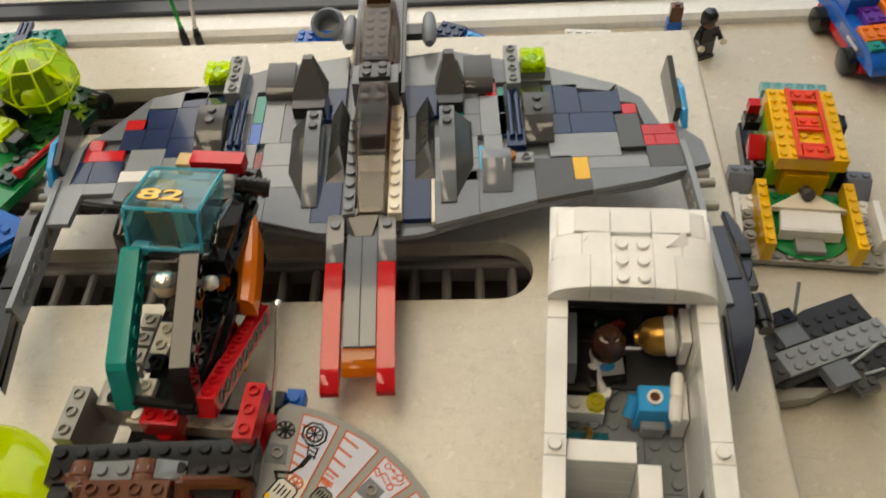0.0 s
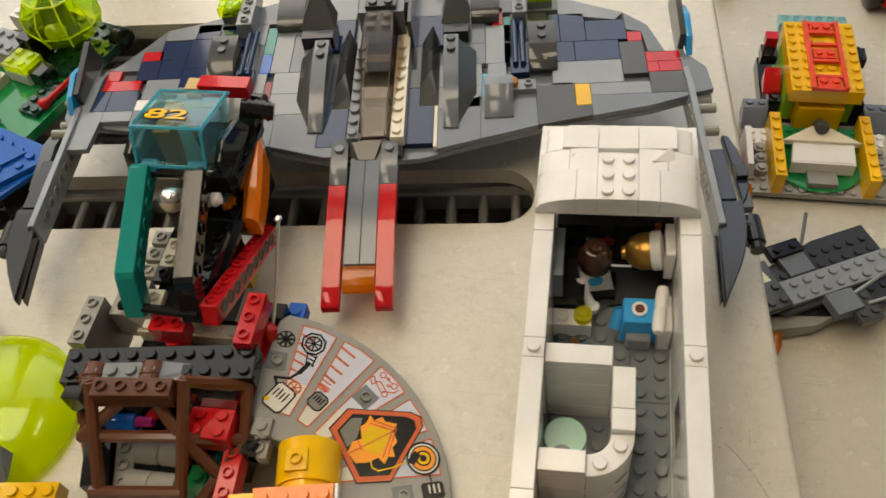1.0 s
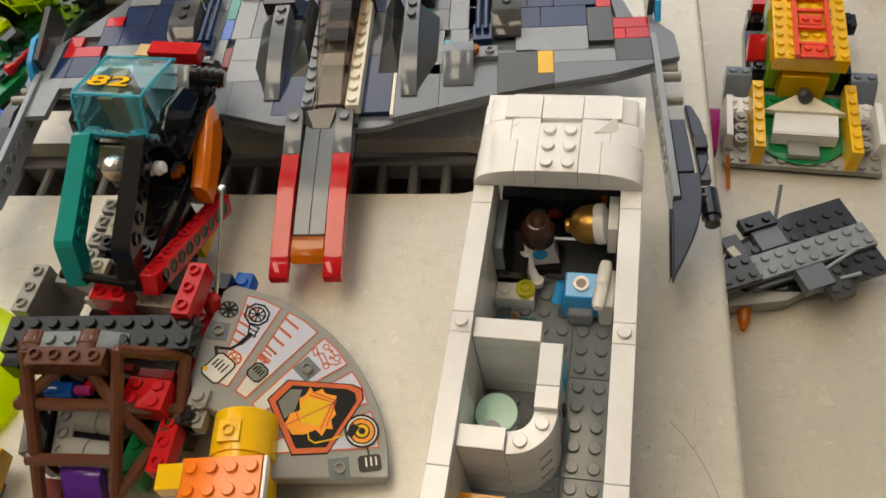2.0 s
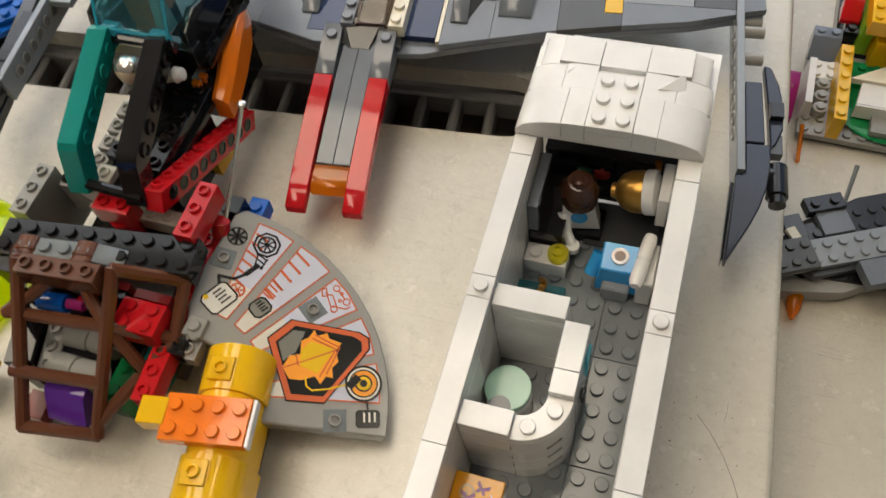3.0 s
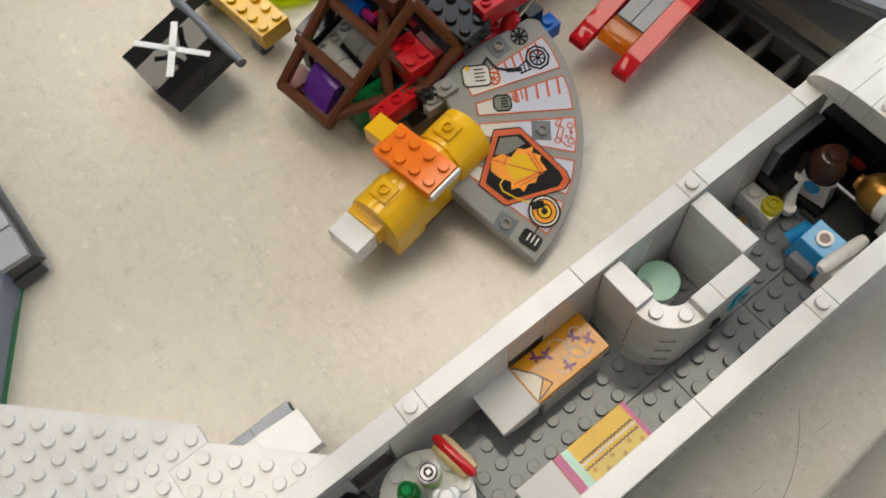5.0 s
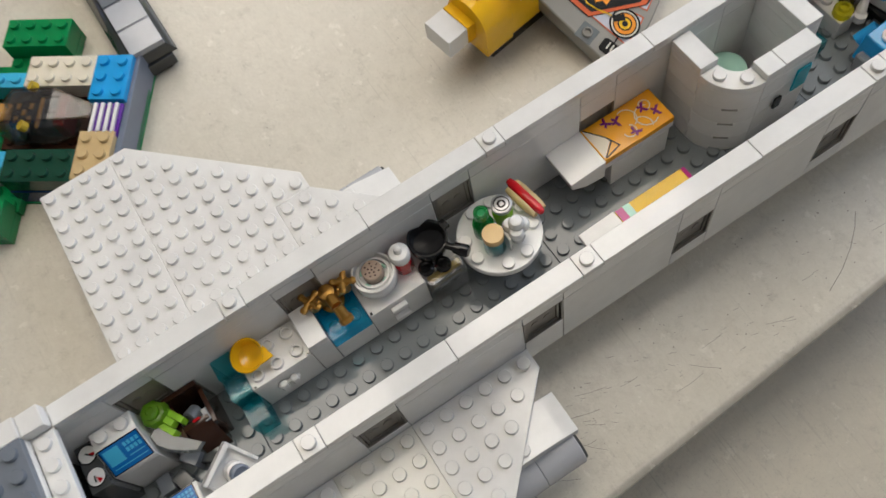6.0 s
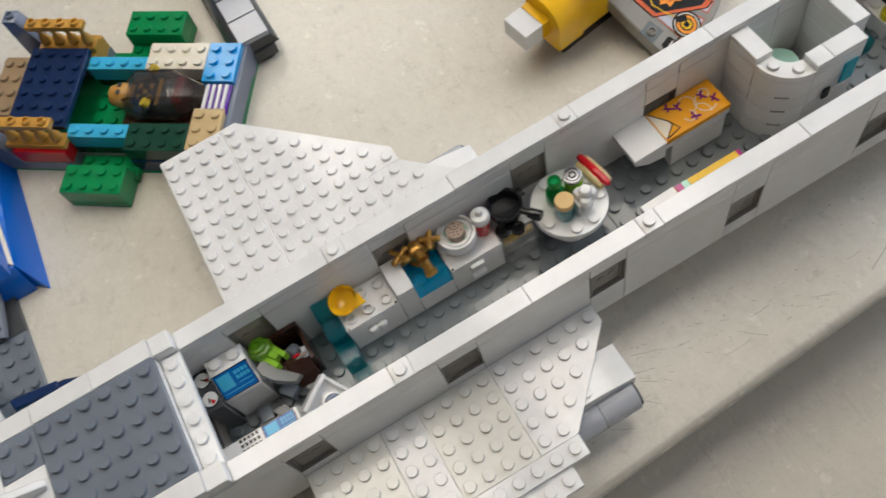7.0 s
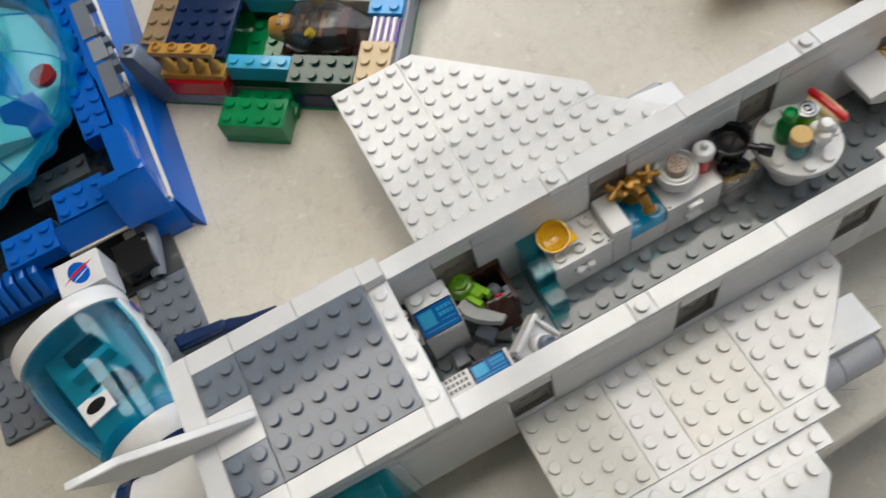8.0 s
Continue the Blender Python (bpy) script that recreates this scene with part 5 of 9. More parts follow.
def front_cabin():
    tile = inplane("toy_controls", "clear teal tile with a gold hose on it", "controls", 1, 17.5, FLOOR)
    brick(tile, 0, 0.2, 0, 2.2, 1, 2, T_TEAL, False, "glass_tile")
    bm = bmesh.new()
    for k in range(8):
        a, b = k / 8, (k + 1) / 8
        add_rod(bm, P3(8 + 2 * math.sin(a * 3), 2 + 8 * a, 8 + 4 * math.sin(a * math.pi)), P3(8 + 2 * math.sin(b * 3), 2 + 8 * b, 8 + 4 * math.sin(b * math.pi)), 0.0013, 8)
    part("hose", bm, GOLD, tile)
    block = inplane("toy_bench", "white studded bench brick with a clear yellow knob", "bench", 1, 19.5, FLOOR)
    brick(block, 0, 0, 0, 2, 1, 3, WHITE, True, "bench_body")
    round_brick(block, 1.55, 0.5, 9.7, 1, 1, T_YELLOW, name="knob")
    desk = inplane("toy_workstation", "black workstation with grey frame and keypad", "workstation", 1, 20.6, FLOOR)
    brick(desk, 0, 0, 0, 1.6, 3.4, 5, BLACK, False, "desk_body")
    brick(desk, 0, 0, 17, 0.5, 3.0, 5, MGREY, False, "monitor")
    part("monitor_glass", add_box(bmesh.new(), (0.5 * S, 0.2 * S, 0.018), (0.5 * S + 0.0004, 2.8 * S, 0.032), 0), BLACK, desk)
    brick(desk, 0.1, 3.6, 18, 2, 0.6, 2, DGREY, False, "keypad_base")
    for i in range(6):
        part("key", add_box(bmesh.new(), P3(1.4 + 2 * i, 30, 24.6), P3(2.6 + 2 * i, 32.2, 25), 0), LGREY, desk)
    for k, c in enumerate((DGREEN, DRED)):
        round_brick(desk, 1.9 + 0.8 * k, 3.9, 16, 1, 1.2, c, name="lamp_knob")
    stool = inplane("toy_stool", "low black seat block under the toy figure", "stool", 2.2, 21.6, FLOOR)
    brick(stool, 0, 0, 0, 2, 1.6, 2, BLACK, False, "seat")
    def disc_print(bm):
        add_lathe(bm, [(0.0031, 0), (0.0031, 0.0006), (0, 0.0006)], 18, mm(0, 3.1, 22.6, -80, 0, 0))
    def mop(bm):
        add_lathe(bm, [(0.0052, 0.0290), (0.0066, 0.0305), (0.0070, 0.0345), (0.0066, 0.0390), (0.0046, 0.0425), (0, 0.0438)], 16, mm(0, 0.4, 0))
        for k in range(12):
            a = 2 * math.pi * k / 12
            add_rod(bm, P3(1.5 * math.cos(a), 1.2 + 1.5 * math.sin(a), 43.2), P3(6.2 * math.cos(a + 0.5), 0.4 + 6.2 * math.sin(a + 0.5), 36.5), 0.0015, 6, 0.0011)
    def low_arm(bm):
        add_rod(bm, P3(5.6, 2, 24.0), P3(5.0, 6.5, 18.5), 0.0025, 10)
        add_rod(bm, P3(5.0, 6.5, 18.5), P3(2.6, 10.4, 14.6), 0.0022, 10)
        add_lathe(bm, [(0.0026, 0), (0.0026, 0.0030)], 10, mm(2.0, 11.4, 12.8))
    cut = doll_pieces(WHITE, DGREY, SKIN, None, WHITE, WHITE)
    multi("toy_figure", [cut[1], cut[4], (low_arm, WHITE), (mop, DBROWN), (disc_print, AZURE)], PLANE @ at(3.05, 22.3, 2.4, 0, 0, 190), "brown-haired toy figure in a white suit with a blue badge", "toy figure")
    helm = inplane("toy_helmet", "gold-visored round white space helmet", "helmet", 5.55, 22.9, FLOOR + 26)
    part("visor", lathe([(0, -8.2), (3.2, -7.6), (6.0, -5.6), (7.6, -2.4), (7.9, 0.6), (7.6, 3.0)], 28), GOLD, helm, "mirror gold visor", pose(0, 0, 0, 0, 80, 0))
    part("shell", lathe([(7.9, 2.6), (8.4, 3.4), (8.2, 6.6), (6, 7.6), (0, 8)], 28), WHITE, helm, "", pose(0, 0, 0, 0, 80, 0))
    part("visor_tip", lathe([(2.4, -9.4), (2.9, -9.0), (2.9, -7.4), (1.6, -7.4), (1.6, -9.0)], 18), GOLD, helm, "", pose(0, 0, 0, 0, 80, 0))
    part("wall_mount", add_box(bmesh.new(), P3(7.5, -8, -8), P3(11.4, 8, 9), 0.0004), WHITE, helm)
    suit = inplane("toy_spacesuit", "azure space suit torso with a white ring collar", "space suit", 5.35, 20.0, FLOOR)
    bm = bmesh.new()
    lo = [P3(x, y, z) for x, y, z in ((-7.8, -6, 2), (7.8, -6, 2), (7.8, 3.6, 6), (-7.8, 3.6, 6))]
    hi = [P3(x, y, z) for x, y, z in ((-6.4, -5.5, 17), (6.4, -5.5, 17), (6.4, 5, 19), (-6.4, 5, 19))]
    a, b = [bm.verts.new(p) for p in lo], [bm.verts.new(p) for p in hi]
    bm.faces.new(a), bm.faces.new(b)
    for k in range(4):
        bm.faces.new((a[k], a[(k + 1) % 4], b[(k + 1) % 4], b[k]))
    bmesh.ops.bevel(bm, geom=bm.edges[:], offset=0.0005, segments=1, affect="EDGES")
    part("torso", bm, AZURE, suit)
    part("collar", lathe([(3.1, 0), (3.1, 1.6), (2.0, 1.6), (2.0, 0.6)], 20), WHITE, suit, "white ring with a brown centre", mm(0, 0, 17.6, 7, 0, 0))
    part("neck", lathe([(1.9, 0), (1.9, 1.2)], 16), BROWN, suit, "", mm(0, 0, 17.8, 7, 0, 0))
    for s in (-1, 1):
        bm = bmesh.new()
        add_rod(bm, P3(s * 7.4, 2, 15), P3(s * 9.6, -4, 9), 0.0026, 10)
        part("arm", bm, AZURE, suit)
    part("leg", add_box(bmesh.new(), P3(-5, -9, 0), P3(5, -3, 9), 0.0008), LGREY, suit)
    tank = inplane("toy_air_tank", "white twin air tank on the wall", "air tank", 6.55, 20.0, FLOOR)
    part("tank", add_box(bmesh.new(), P3(-2.4, -8, 0), P3(3.4, 9, 16), 0.0006), WHITE, tank)
    bm = bmesh.new()
    add_lathe(bm, [(0.0022, -0.010), (0.0026, -0.008), (0.0026, -0.001), (0.0021, 0.0), (0.0026, 0.001), (0.0026, 0.009), (0.0018, 0.011)], 14, mm(-1.5, 0, 19, 90, 0, -6))
    part("cylinder", bm, WHITE, tank)
    floor = inplane("toy_floor_panel", "dark smooth floor tile under the cap", "panel", 3.4, 21.4, FLOOR)
    brick(floor, 0, 0, 1.8, 3.4, 2.4, 0.6, DGREY, False)
    dash = inplane("toy_dashboard", "dark dashboard with a clear orange lever", "dashboard", 1, 24.2, FLOOR)
    brick(dash, 0, 0, 0, 6, 1.6, 9, BLACK, False, "dash_body")
    brick(dash, 4, -0.6, 0, 1, 1, 6, DGREY, True, "seat")
    part("lever", lathe([(1.4, 0), (1.4, 10)], 10), T_ORANGE, dash, "", at(5.2, -0.3, 20, -20, 0, 0))


washroom()
berths()
dining_table()
galley()
rear_cabin()
front_cabin()

# ---- the grey starfighter behind ----
BLADE = plastic("blue_black_plastic", (0.022, 0.027, 0.045), 0.25)


def starfighter():
    ship = thing("toy_starfighter", "large grey brick-built starfighter with patchwork wings and red prongs", "toy spaceship", mm(-95.6, 264, 0, 0, 0, 6.7))
    top = 36.0
    deck = [(5, 118), (-57, 107), (-105, 89), (-121, 84), (-134, 69), (-144, 56), (-159, 41), (-162, 20), (-153, 10), (-120, 4), (-69, -9), (-49, -13), (-20, -22), (5, -24),
            (30, -22), (59, -13), (88, -5), (146, 6), (165, 12), (177, 14), (178, 32), (169, 42), (158, 46), (151, 69), (139, 81), (103, 98), (46, 117)]
    hull = prismmm(ship, deck, top - 6.6, top - 3.3, "z", MGREY, "hull")
    # slanted skirt under the front edge
    rim = [(-153, 10), (-120, 4), (-69, -9), (-49, -13), (-20, -22), (30, -22), (59, -13), (88, -5), (146, 6), (165, 12)]
    up = [(x, y, top - 3.4) for x, y in rim] + [(165, 40, top - 3.4), (-153, 40, top - 3.4)]
    low = [(x * 0.96, y + 15, top - 20) for x, y in rim] + [(155, 40, top - 20), (-145, 40, top - 20)]
    loft(ship, [low, up], DGREY, "front_skirt", "dark grey slanted underside")
    boxmm(ship, -30, 14, 40, 24, 0, 16, DGREY, "skid")
    boxmm(ship, -30, 58, 40, 80, 0, 32, DGREY, "skid")
    boxmm(ship, 20, 5, 70, 30, 15.9, 16.4, BLUE, "belly_plate")
    # deck tiles: colour and outline
    def t(x0, y0, x1, y1, mat, dz=0.0):
        boxmm(ship, x0, y0, x1, y1, top - 3.2, top + dz, mat, "tile")
    def slab(pts, mat, dz=0.0):
        prismmm(ship, pts, top - 3.2, top + dz, "z", mat, "wedge_tile")
    # left wing
    slab([(-57, 107), (-105, 89), (-105, 80), (-57, 86)], MGREY)
    slab([(-105, 89), (-123, 84), (-123, 75), (-105, 75)], LGREY)
    slab([(-123, 84), (-134, 69), (-144, 56), (-150, 50), (-133, 50), (-133, 66), (-123, 66)], MGREY)
    for k, (x0, y0, x1, y1) in enumerate(((-123, 58, -107, 74), (-107, 50, -91, 75), (-121, 42, -107, 58), (-133, 42, -121, 58), (-91, 67, -75, 86), (-105, 75, -91, 88), (-107, 35, -91, 50))):
        t(x0, y0, x1, y1, NAVY)
    t(-133, 58, -121, 66, RED)
    t(-150, 42, -142, 51, RED)
    t(-150, 34, -129, 42, RED)
    t(-144, 18, -128, 34, NAVY)
    t(-152, 18, -144, 34, NAVY)
    slab([(-150, 50), (-159, 41), (-162, 20), (-153, 10), (-152, 34), (-152, 42)], LGREY)
    slab([(-160, 17.8), (-144, 17.8), (-146, -10), (-160, -10)], LGREY, 0.2)
    prismmm(ship, [(-161, 44), (-167, 31), (-166, 15), (-161, 7)], 31, 35, "z", BLUEGREY, "wedge_tile")
    t(-126, 26, -107, 42, LGREY)
    t(-107, 18, -91, 35, LGREY)
    t(-128, 18, -107, 26, WHITE)
    t(-153, 10, -128, 18, LGREY)
    slab([(-128, 5.5), (-91, -3.5), (-91, 18), (-128, 18)], MGREY)
    # front of the deck
    slab([(-91, -3.5), (-69, -9), (-49, -13), (-49, 10), (-91, 18)], MGREY)
    slab([(-49, -13), (-20, -22), (-11, -22), (-11, -15), (-25, -15), (-25, 10), (-49, 10)], MGREY)
    t(-25, -15, -10, 18, NAVY)
    t(-10, -22, -2, 60, DGREY)
    t(-54, 26, -35, 43, LGREY)
    t(-54, 10, -35, 26, LGREY)
    t(-35, 10, -25, 43, DGREY)
    t(-58, 21, -54, 36, DRED)
    t(-75, 18, -58, 43, LGREY)
    t(-91, 18, -75, 35, LGREY)
    t(-57, 43, -46, 75, LGREY)
    t(-46, 43, -35, 75, MGREY)
    t(-35, 43, -25, 60, MGREY)
    t(-63, 59, -57, 82, TEAL)
    t(-63, 43, -57, 59, BLUE)
    t(-75, 43, -63, 67, LGREY)
    t(-75, 67, -63, 86, MGREY)
    t(-57, 75, -35, 86, MGREY)
    slab([(-57, 86), (-57, 107), (-35, 111), (-35, 86)], MGREY)
    slab([(-35, 86), (-35, 111), (-12, 114.8), (-12, 86)], LGREY)
    t(-25, 60, -12, 86, NAVY)
    t(-35, 75, -25, 86, DRED)
    boxmm(ship, -34, 95, -31, 104, top, top + 0.2, BLACK, "hole_print")
    # right wing
    slab([(46, 117), (103, 98), (103, 86), (46, 86)], MGREY)
    slab([(103, 98), (139, 81), (134, 75), (103, 82)], LGREY)
    slab([(139, 81), (151, 69), (158, 46), (149, 46), (147, 64), (139, 66)], MGREY)
    for x0, y0, x1, y1 in ((103, 58, 117, 82), (97, 42, 110, 58), (110, 42, 134, 58), (117, 58, 139, 75), (97, 58, 103, 82)):
        t(x0, y0, x1, y1, NAVY)
    t(139, 56, 147, 64, RED)
    t(134, 30, 147, 56, DGREY)
    t(147, 39, 165, 47, RED)
    t(153, 31, 165, 39, RED)
    t(147, 31, 153, 39, RED)
    t(147, 15, 165, 31, DGREY)
    t(97, 24, 134, 42, LGREY)
    t(116, 15, 147, 24, LGREY)
    t(97, 24, 108, 25.5, LGREY)
    t(108, 8, 116, 24, YELLOW, 0.1)
    slab([(165, 47), (170, 42), (177, 33), (178, 16), (165, 13)], MGREY)
    slab([(116, 0.5), (146, 6), (165, 12), (165, 15), (116, 15)], MGREY)
    slab([(88, -5), (116, 0.5), (116, 8), (108, 8), (108, 24), (88, 24)], DGREY)
    slab([(59, -13), (88, -5), (88, 18), (59, 18)], MGREY)
    slab([(37, -19), (59, -13), (59, 18), (37, 10)], MGREY)
    t(37, 26, 60, 43, LGREY)
    t(37, 10, 60, 26, LGREY)
    t(60, 18, 63, 35, SKYBLUE)
    t(63, 18, 73, 43, LGREY)
    t(20, -15, 35, 26, NAVY)
    t(12, -22, 20, 60, DGREY)
    t(35, -17, 37, 60, CREAM)
    t(20, 26, 35, 60, DGREY)
    t(46, 43, 62, 60, MGREY)
    t(62, 43, 76, 75, LGREY)
    t(47, 60, 53, 82, TEAL)
    t(53, 60, 62, 86, MGREY)
    t(72, 43, 76, 60, BLUE)
    t(72, 60, 76, 82, TEAL)
    t(66, 75, 72, 90, RED)
    slab([(22, 86), (22, 113), (46, 117), (46, 86)], LGREY)
    t(22, 60, 46, 86, NAVY)
    t(76, 43, 97, 86, DGREY, -1.0)
    # studded pieces that stand on the wings
    boxmm(ship, -79, 74, -70, 107, top, top + 9.6, LGREY, "brick", True, hollow=True)
    boxmm(ship, -91, 88, -79, 100, top, top + 5, MGREY, "plate", True)
    lime = boxmm(ship, -92, 87, -78, 101, top + 5, top + 11, T_LIMEGLASS, "brick", True)
    for cx in (-85, 93):
        part("brick_tube", lathe([(4.4, 0.4), (4.6, 5.4), (3.2, 5.4), (3.0, 0.4)], 18), T_EDGE, ship, "", mm(cx, 94.5, top + 5))
    boxmm(ship, 77, 73, 85, 107, top, top + 9.6, LGREY, "brick", True, hollow=True)
    boxmm(ship, 86, 88, 100, 102, top, top + 5, LGREY, "plate", True)
    boxmm(ship, 86, 87, 100, 102, top + 5, top + 11, T_LIMEGLASS, "brick", True)
    for x0, dark in ((-91, 0), (85, 0)):
        prismmm(ship, [(35, top), (67, top), (67, top + 8), (50, top + 8), (35, top + 2)], x0, x0 + 15, "x", DGREY, "slope")
        bm = bmesh.new()
        for j in (0, 1):
            add_stud(bm, (x0 + 7.5) / 1000, (54 + 8 * j) / 1000, (top + 7.9) / 1000)
        part("stud", bm, DGREY, ship)
    for x0 in (-74, 75):
        for k in range(2):
            bm = bmesh.new()
            add_rod(bm, ((x0 + 3 + 4 * k) / 1000, 0.036, (top + 5) / 1000), ((x0 + 3 + 4 * k) / 1000, 0.072, (top + 5) / 1000), 0.0016)
            part("bar", bm, NAVY, ship)
        boxmm(ship, x0, 30, x0 + 10, 42, top, top + 4, NAVY, "clip")
    boxmm(ship, 72, 18, 88, 26, top, top + 3.2, LGREY, "plate", True, hollow=True)
    round_brick(ship, 76 / 8, 22 / 8, top + 3.2, 0.72, 1, T_ORANGE)
    prismmm(ship, [(1, top), (25, top), (25, top + 7.4), (17, top + 8.8), (1, top + 0.8)], 61, 76, "x", MGREY, "slope")
    prismmm(ship, [(-1, top), (22, top), (22, top + 7.4), (15, top + 8.8), (-1, top + 0.8)], -77, -61, "x", MGREY, "slope")
    # bow fins each side of the cockpit
    for x0, x1 in ((-38, -22), (40, 56)):
        s = 1 if x0 > 0 else -1
        c = (x0 + x1) / 2 - s * 4
        prof = [(-5, top), (53, top), (53, top + 13), (44, top + 13), (36, top + 12.2), (26, top + 10.5), (12, top + 7), (-5, top + 1)]
        prismmm(ship, prof, c - 4, c + 4, "x", MGREY, "ridge")
        bm = bmesh.new()
        for j in (0, 1):
            add_stud(bm, c / 1000, (49 - 8 * j) / 1000, (top + 12.9) / 1000)
        part("stud", bm, DGREY, ship)
        out = c + s * 4
        loft(ship, [[(out, -2, top), (out, 50, top), (out, 50, top + 12), (out, 26, top + 9)], [(out + s * 9, 20, top), (out + s * 9, 50, top), (out + s * 9, 50, top + 3), (out + s * 9, 30, top + 1)]], DGREY, "ridge_flank")
        c2 = c - s * 12
        loft(ship, [[(c2 - 5, 12, top), (c2 + 5, 12, top), (c2 + 4, 20, top + 2)], [(c2 - 5, 28, top), (c2 + 5, 28, top), (c2 + 2, 30, top + 9)], [(c2 - 5, 62, top), (c2 + 5, 62, top), (c2 + 2, 62, top + 12)]], DGREY, "ridge_inner")
    # tall dark fins and bowed blocks behind
    for x0, x1 in ((-41, -21), (38, 54)):
        c = (x0 + x1) / 2
        loft(ship, [[(x0, 68, top + 8), (x1, 68, top + 8), (x1, 82, top + 8), (x0, 82, top + 8)], [(c - 2.6, 84, top + 23), (c + 2.6, 84, top + 23), (c + 2.6, 88, top + 23), (c - 2.6, 88, top + 23)]], DGREY, "tall_fin", "tapered dark grey fin")
        boxmm(ship, x0 + 1, 61, x1 - 1, 80, top, top + 7.9, BLACK, "brick")
    for x0 in (-57, 54):
        part("bow_block", curved_bm(2, 3, 2.6, 1.0), DGREY, ship, "", mm(x0, 77, top))
    # cockpit: studded sides, smoky canopy, cream panel
    boxmm(ship, -8, -16, -2, 70, top, top + 6.4, MGREY, "brick", False)
    boxmm(ship, 14, -16, 21, 70, top, top + 6.4, CREAM, "brick", False)
    for j in range(9):
        bm = bmesh.new()
        add_stud(bm, -0.0052, (-12 + 8 * j) / 1000, (top + 6.3) / 1000)
        part("stud", bm, MGREY, ship)
        bm = bmesh.new()
        add_stud(bm, 0.0172, (-12 + 8 * j) / 1000, (top + 6.3) / 1000)
        part("stud", bm, CREAM, ship)
    boxmm(ship, -2, -14, 14, 70, top, top + 1, DGREY, "cockpit_floor")
    boxmm(ship, -1, 12, 13, 20, top + 1, top + 7, DBROWN, "seat")
    boxmm(ship, -1, 34, 13, 40, top + 1, top + 12, DBROWN, "seat")
    outer = [[(-2, -15, top + 2), (14, -15, top + 2), (12, -15, top + 6), (0, -15, top + 6)],
             [(-3.6, -2, top + 2.5), (15.6, -2, top + 2.5), (12.5, -2, top + 11.4), (-0.5, -2, top + 11.4)],
             [(-5, 12, top + 3), (17, 12, top + 3), (13, 12, top + 15.8), (-1, 12, top + 15.8)],
             [(-6.8, 27, top + 3.5), (18.8, 27, top + 3.5), (13.6, 27, top + 19.4), (-1.6, 27, top + 19.4)],
             [(-8, 42, top + 4), (20, 42, top + 4), (14, 42, top + 22), (-2, 42, top + 22)],
             [(-6, 62, top + 4), (18, 62, top + 4), (13, 62, top + 23), (-1, 62, top + 23)]]
    canopy = loft(ship, outer, T_SMOKE, "canopy", "smoky see-through cockpit canopy")
    bm = bmesh.new()
    for i in (2, 10):
        for j in (50, 58):
            add_stud(bm, i / 1000, j / 1000, (top + 22.7) / 1000)
    part("stud", bm, T_SMOKE, canopy)
    seam = bmesh.new()
    for a, b in zip(outer, outer[1:]):
        for k in range(4):
            add_rod(seam, P3(*a[k]), P3(*b[k]), 0.0004, 6)
    for k in range(4):
        add_rod(seam, P3(*outer[0][k]), P3(*outer[0][(k + 1) % 4]), 0.0006, 6)
    part("canopy_edge", seam, DBROWN, canopy)
    boxmm(ship, -6, 62.5, 19, 78, top, top + 22, MGREY, "brick")
    boxmm(ship, -2, 64, 15, 76, top + 22, top + 25, DGREY, "plate", True)
    # spine behind the canopy, with the brown glass
    boxmm(ship, -7, 78, 20, 150, top, top + 16, MGREY, "spine")
    loft(ship, [[(-9, 80, top + 12), (21, 80, top + 12), (13, 80, top + 24), (-1, 80, top + 24)], [(-9, 110, top + 12), (21, 110, top + 12), (14, 110, top + 27), (-2, 110, top + 27)], [(-6, 140, top + 12), (18, 140, top + 12), (13, 140, top + 26), (-1, 140, top + 26)]], T_SMOKE, "rear_canopy", "brown tinted rear canopy")
    boxmm(ship, -3, 82, 16, 138, top + 16.2, top + 20, DBROWN, "cabin_block")
    boxmm(ship, -1, 84, 13, 128, top + 20.2, top + 23, DGREY, "plate", True)
    boxmm(ship, -3, 96, -1.4, 120, top + 20, top + 23, DGREEN, "side_plate")
    boxmm(ship, 0, 128, 14, 140, top + 26, top + 30, BROWN, "plate")
    boxmm(ship, 20, 60, 22.5, 150, top, top + 17, DGREY, "side_panel")
    for x in (-11.5, 35):
        bm = add_lathe(bmesh.new(), [(0.0026, -0.014), (0.0040, -0.009), (0.0046, 0.0), (0.0041, 0.010), (0.0024, 0.014)], 16, mm(x, 126, top + 9, 90, 0, 0))
        part("engine_pod", bm, MGREY, ship)
        boxmm(ship, min(x, 0), 122, max(x, 14), 132, top + 4, top + 9, DGREY, "pod_arm")
    # nose: two bowed strips between prongs with red ends
    arc = [(-16, 36), (-38, 33.5), (-62, 29.5), (-81, 25.6)]
    for x0 in (-6, 1.6):
        prismmm(ship, arc + [(y, z - 4.5) for y, z in arc[::-1]], x0, x0 + 7.4, "x", MGREY, "nose_strip")
    loft(ship, [[(-7, -12, top), (11, -12, top), (11, -12, top + 6), (-7, -12, top + 6)], [(-6, -24, top - 2), (10, -24, top - 2), (6, -24, top - 0.6), (-2, -24, top - 0.6)]], DGREY, "nose_wedge")
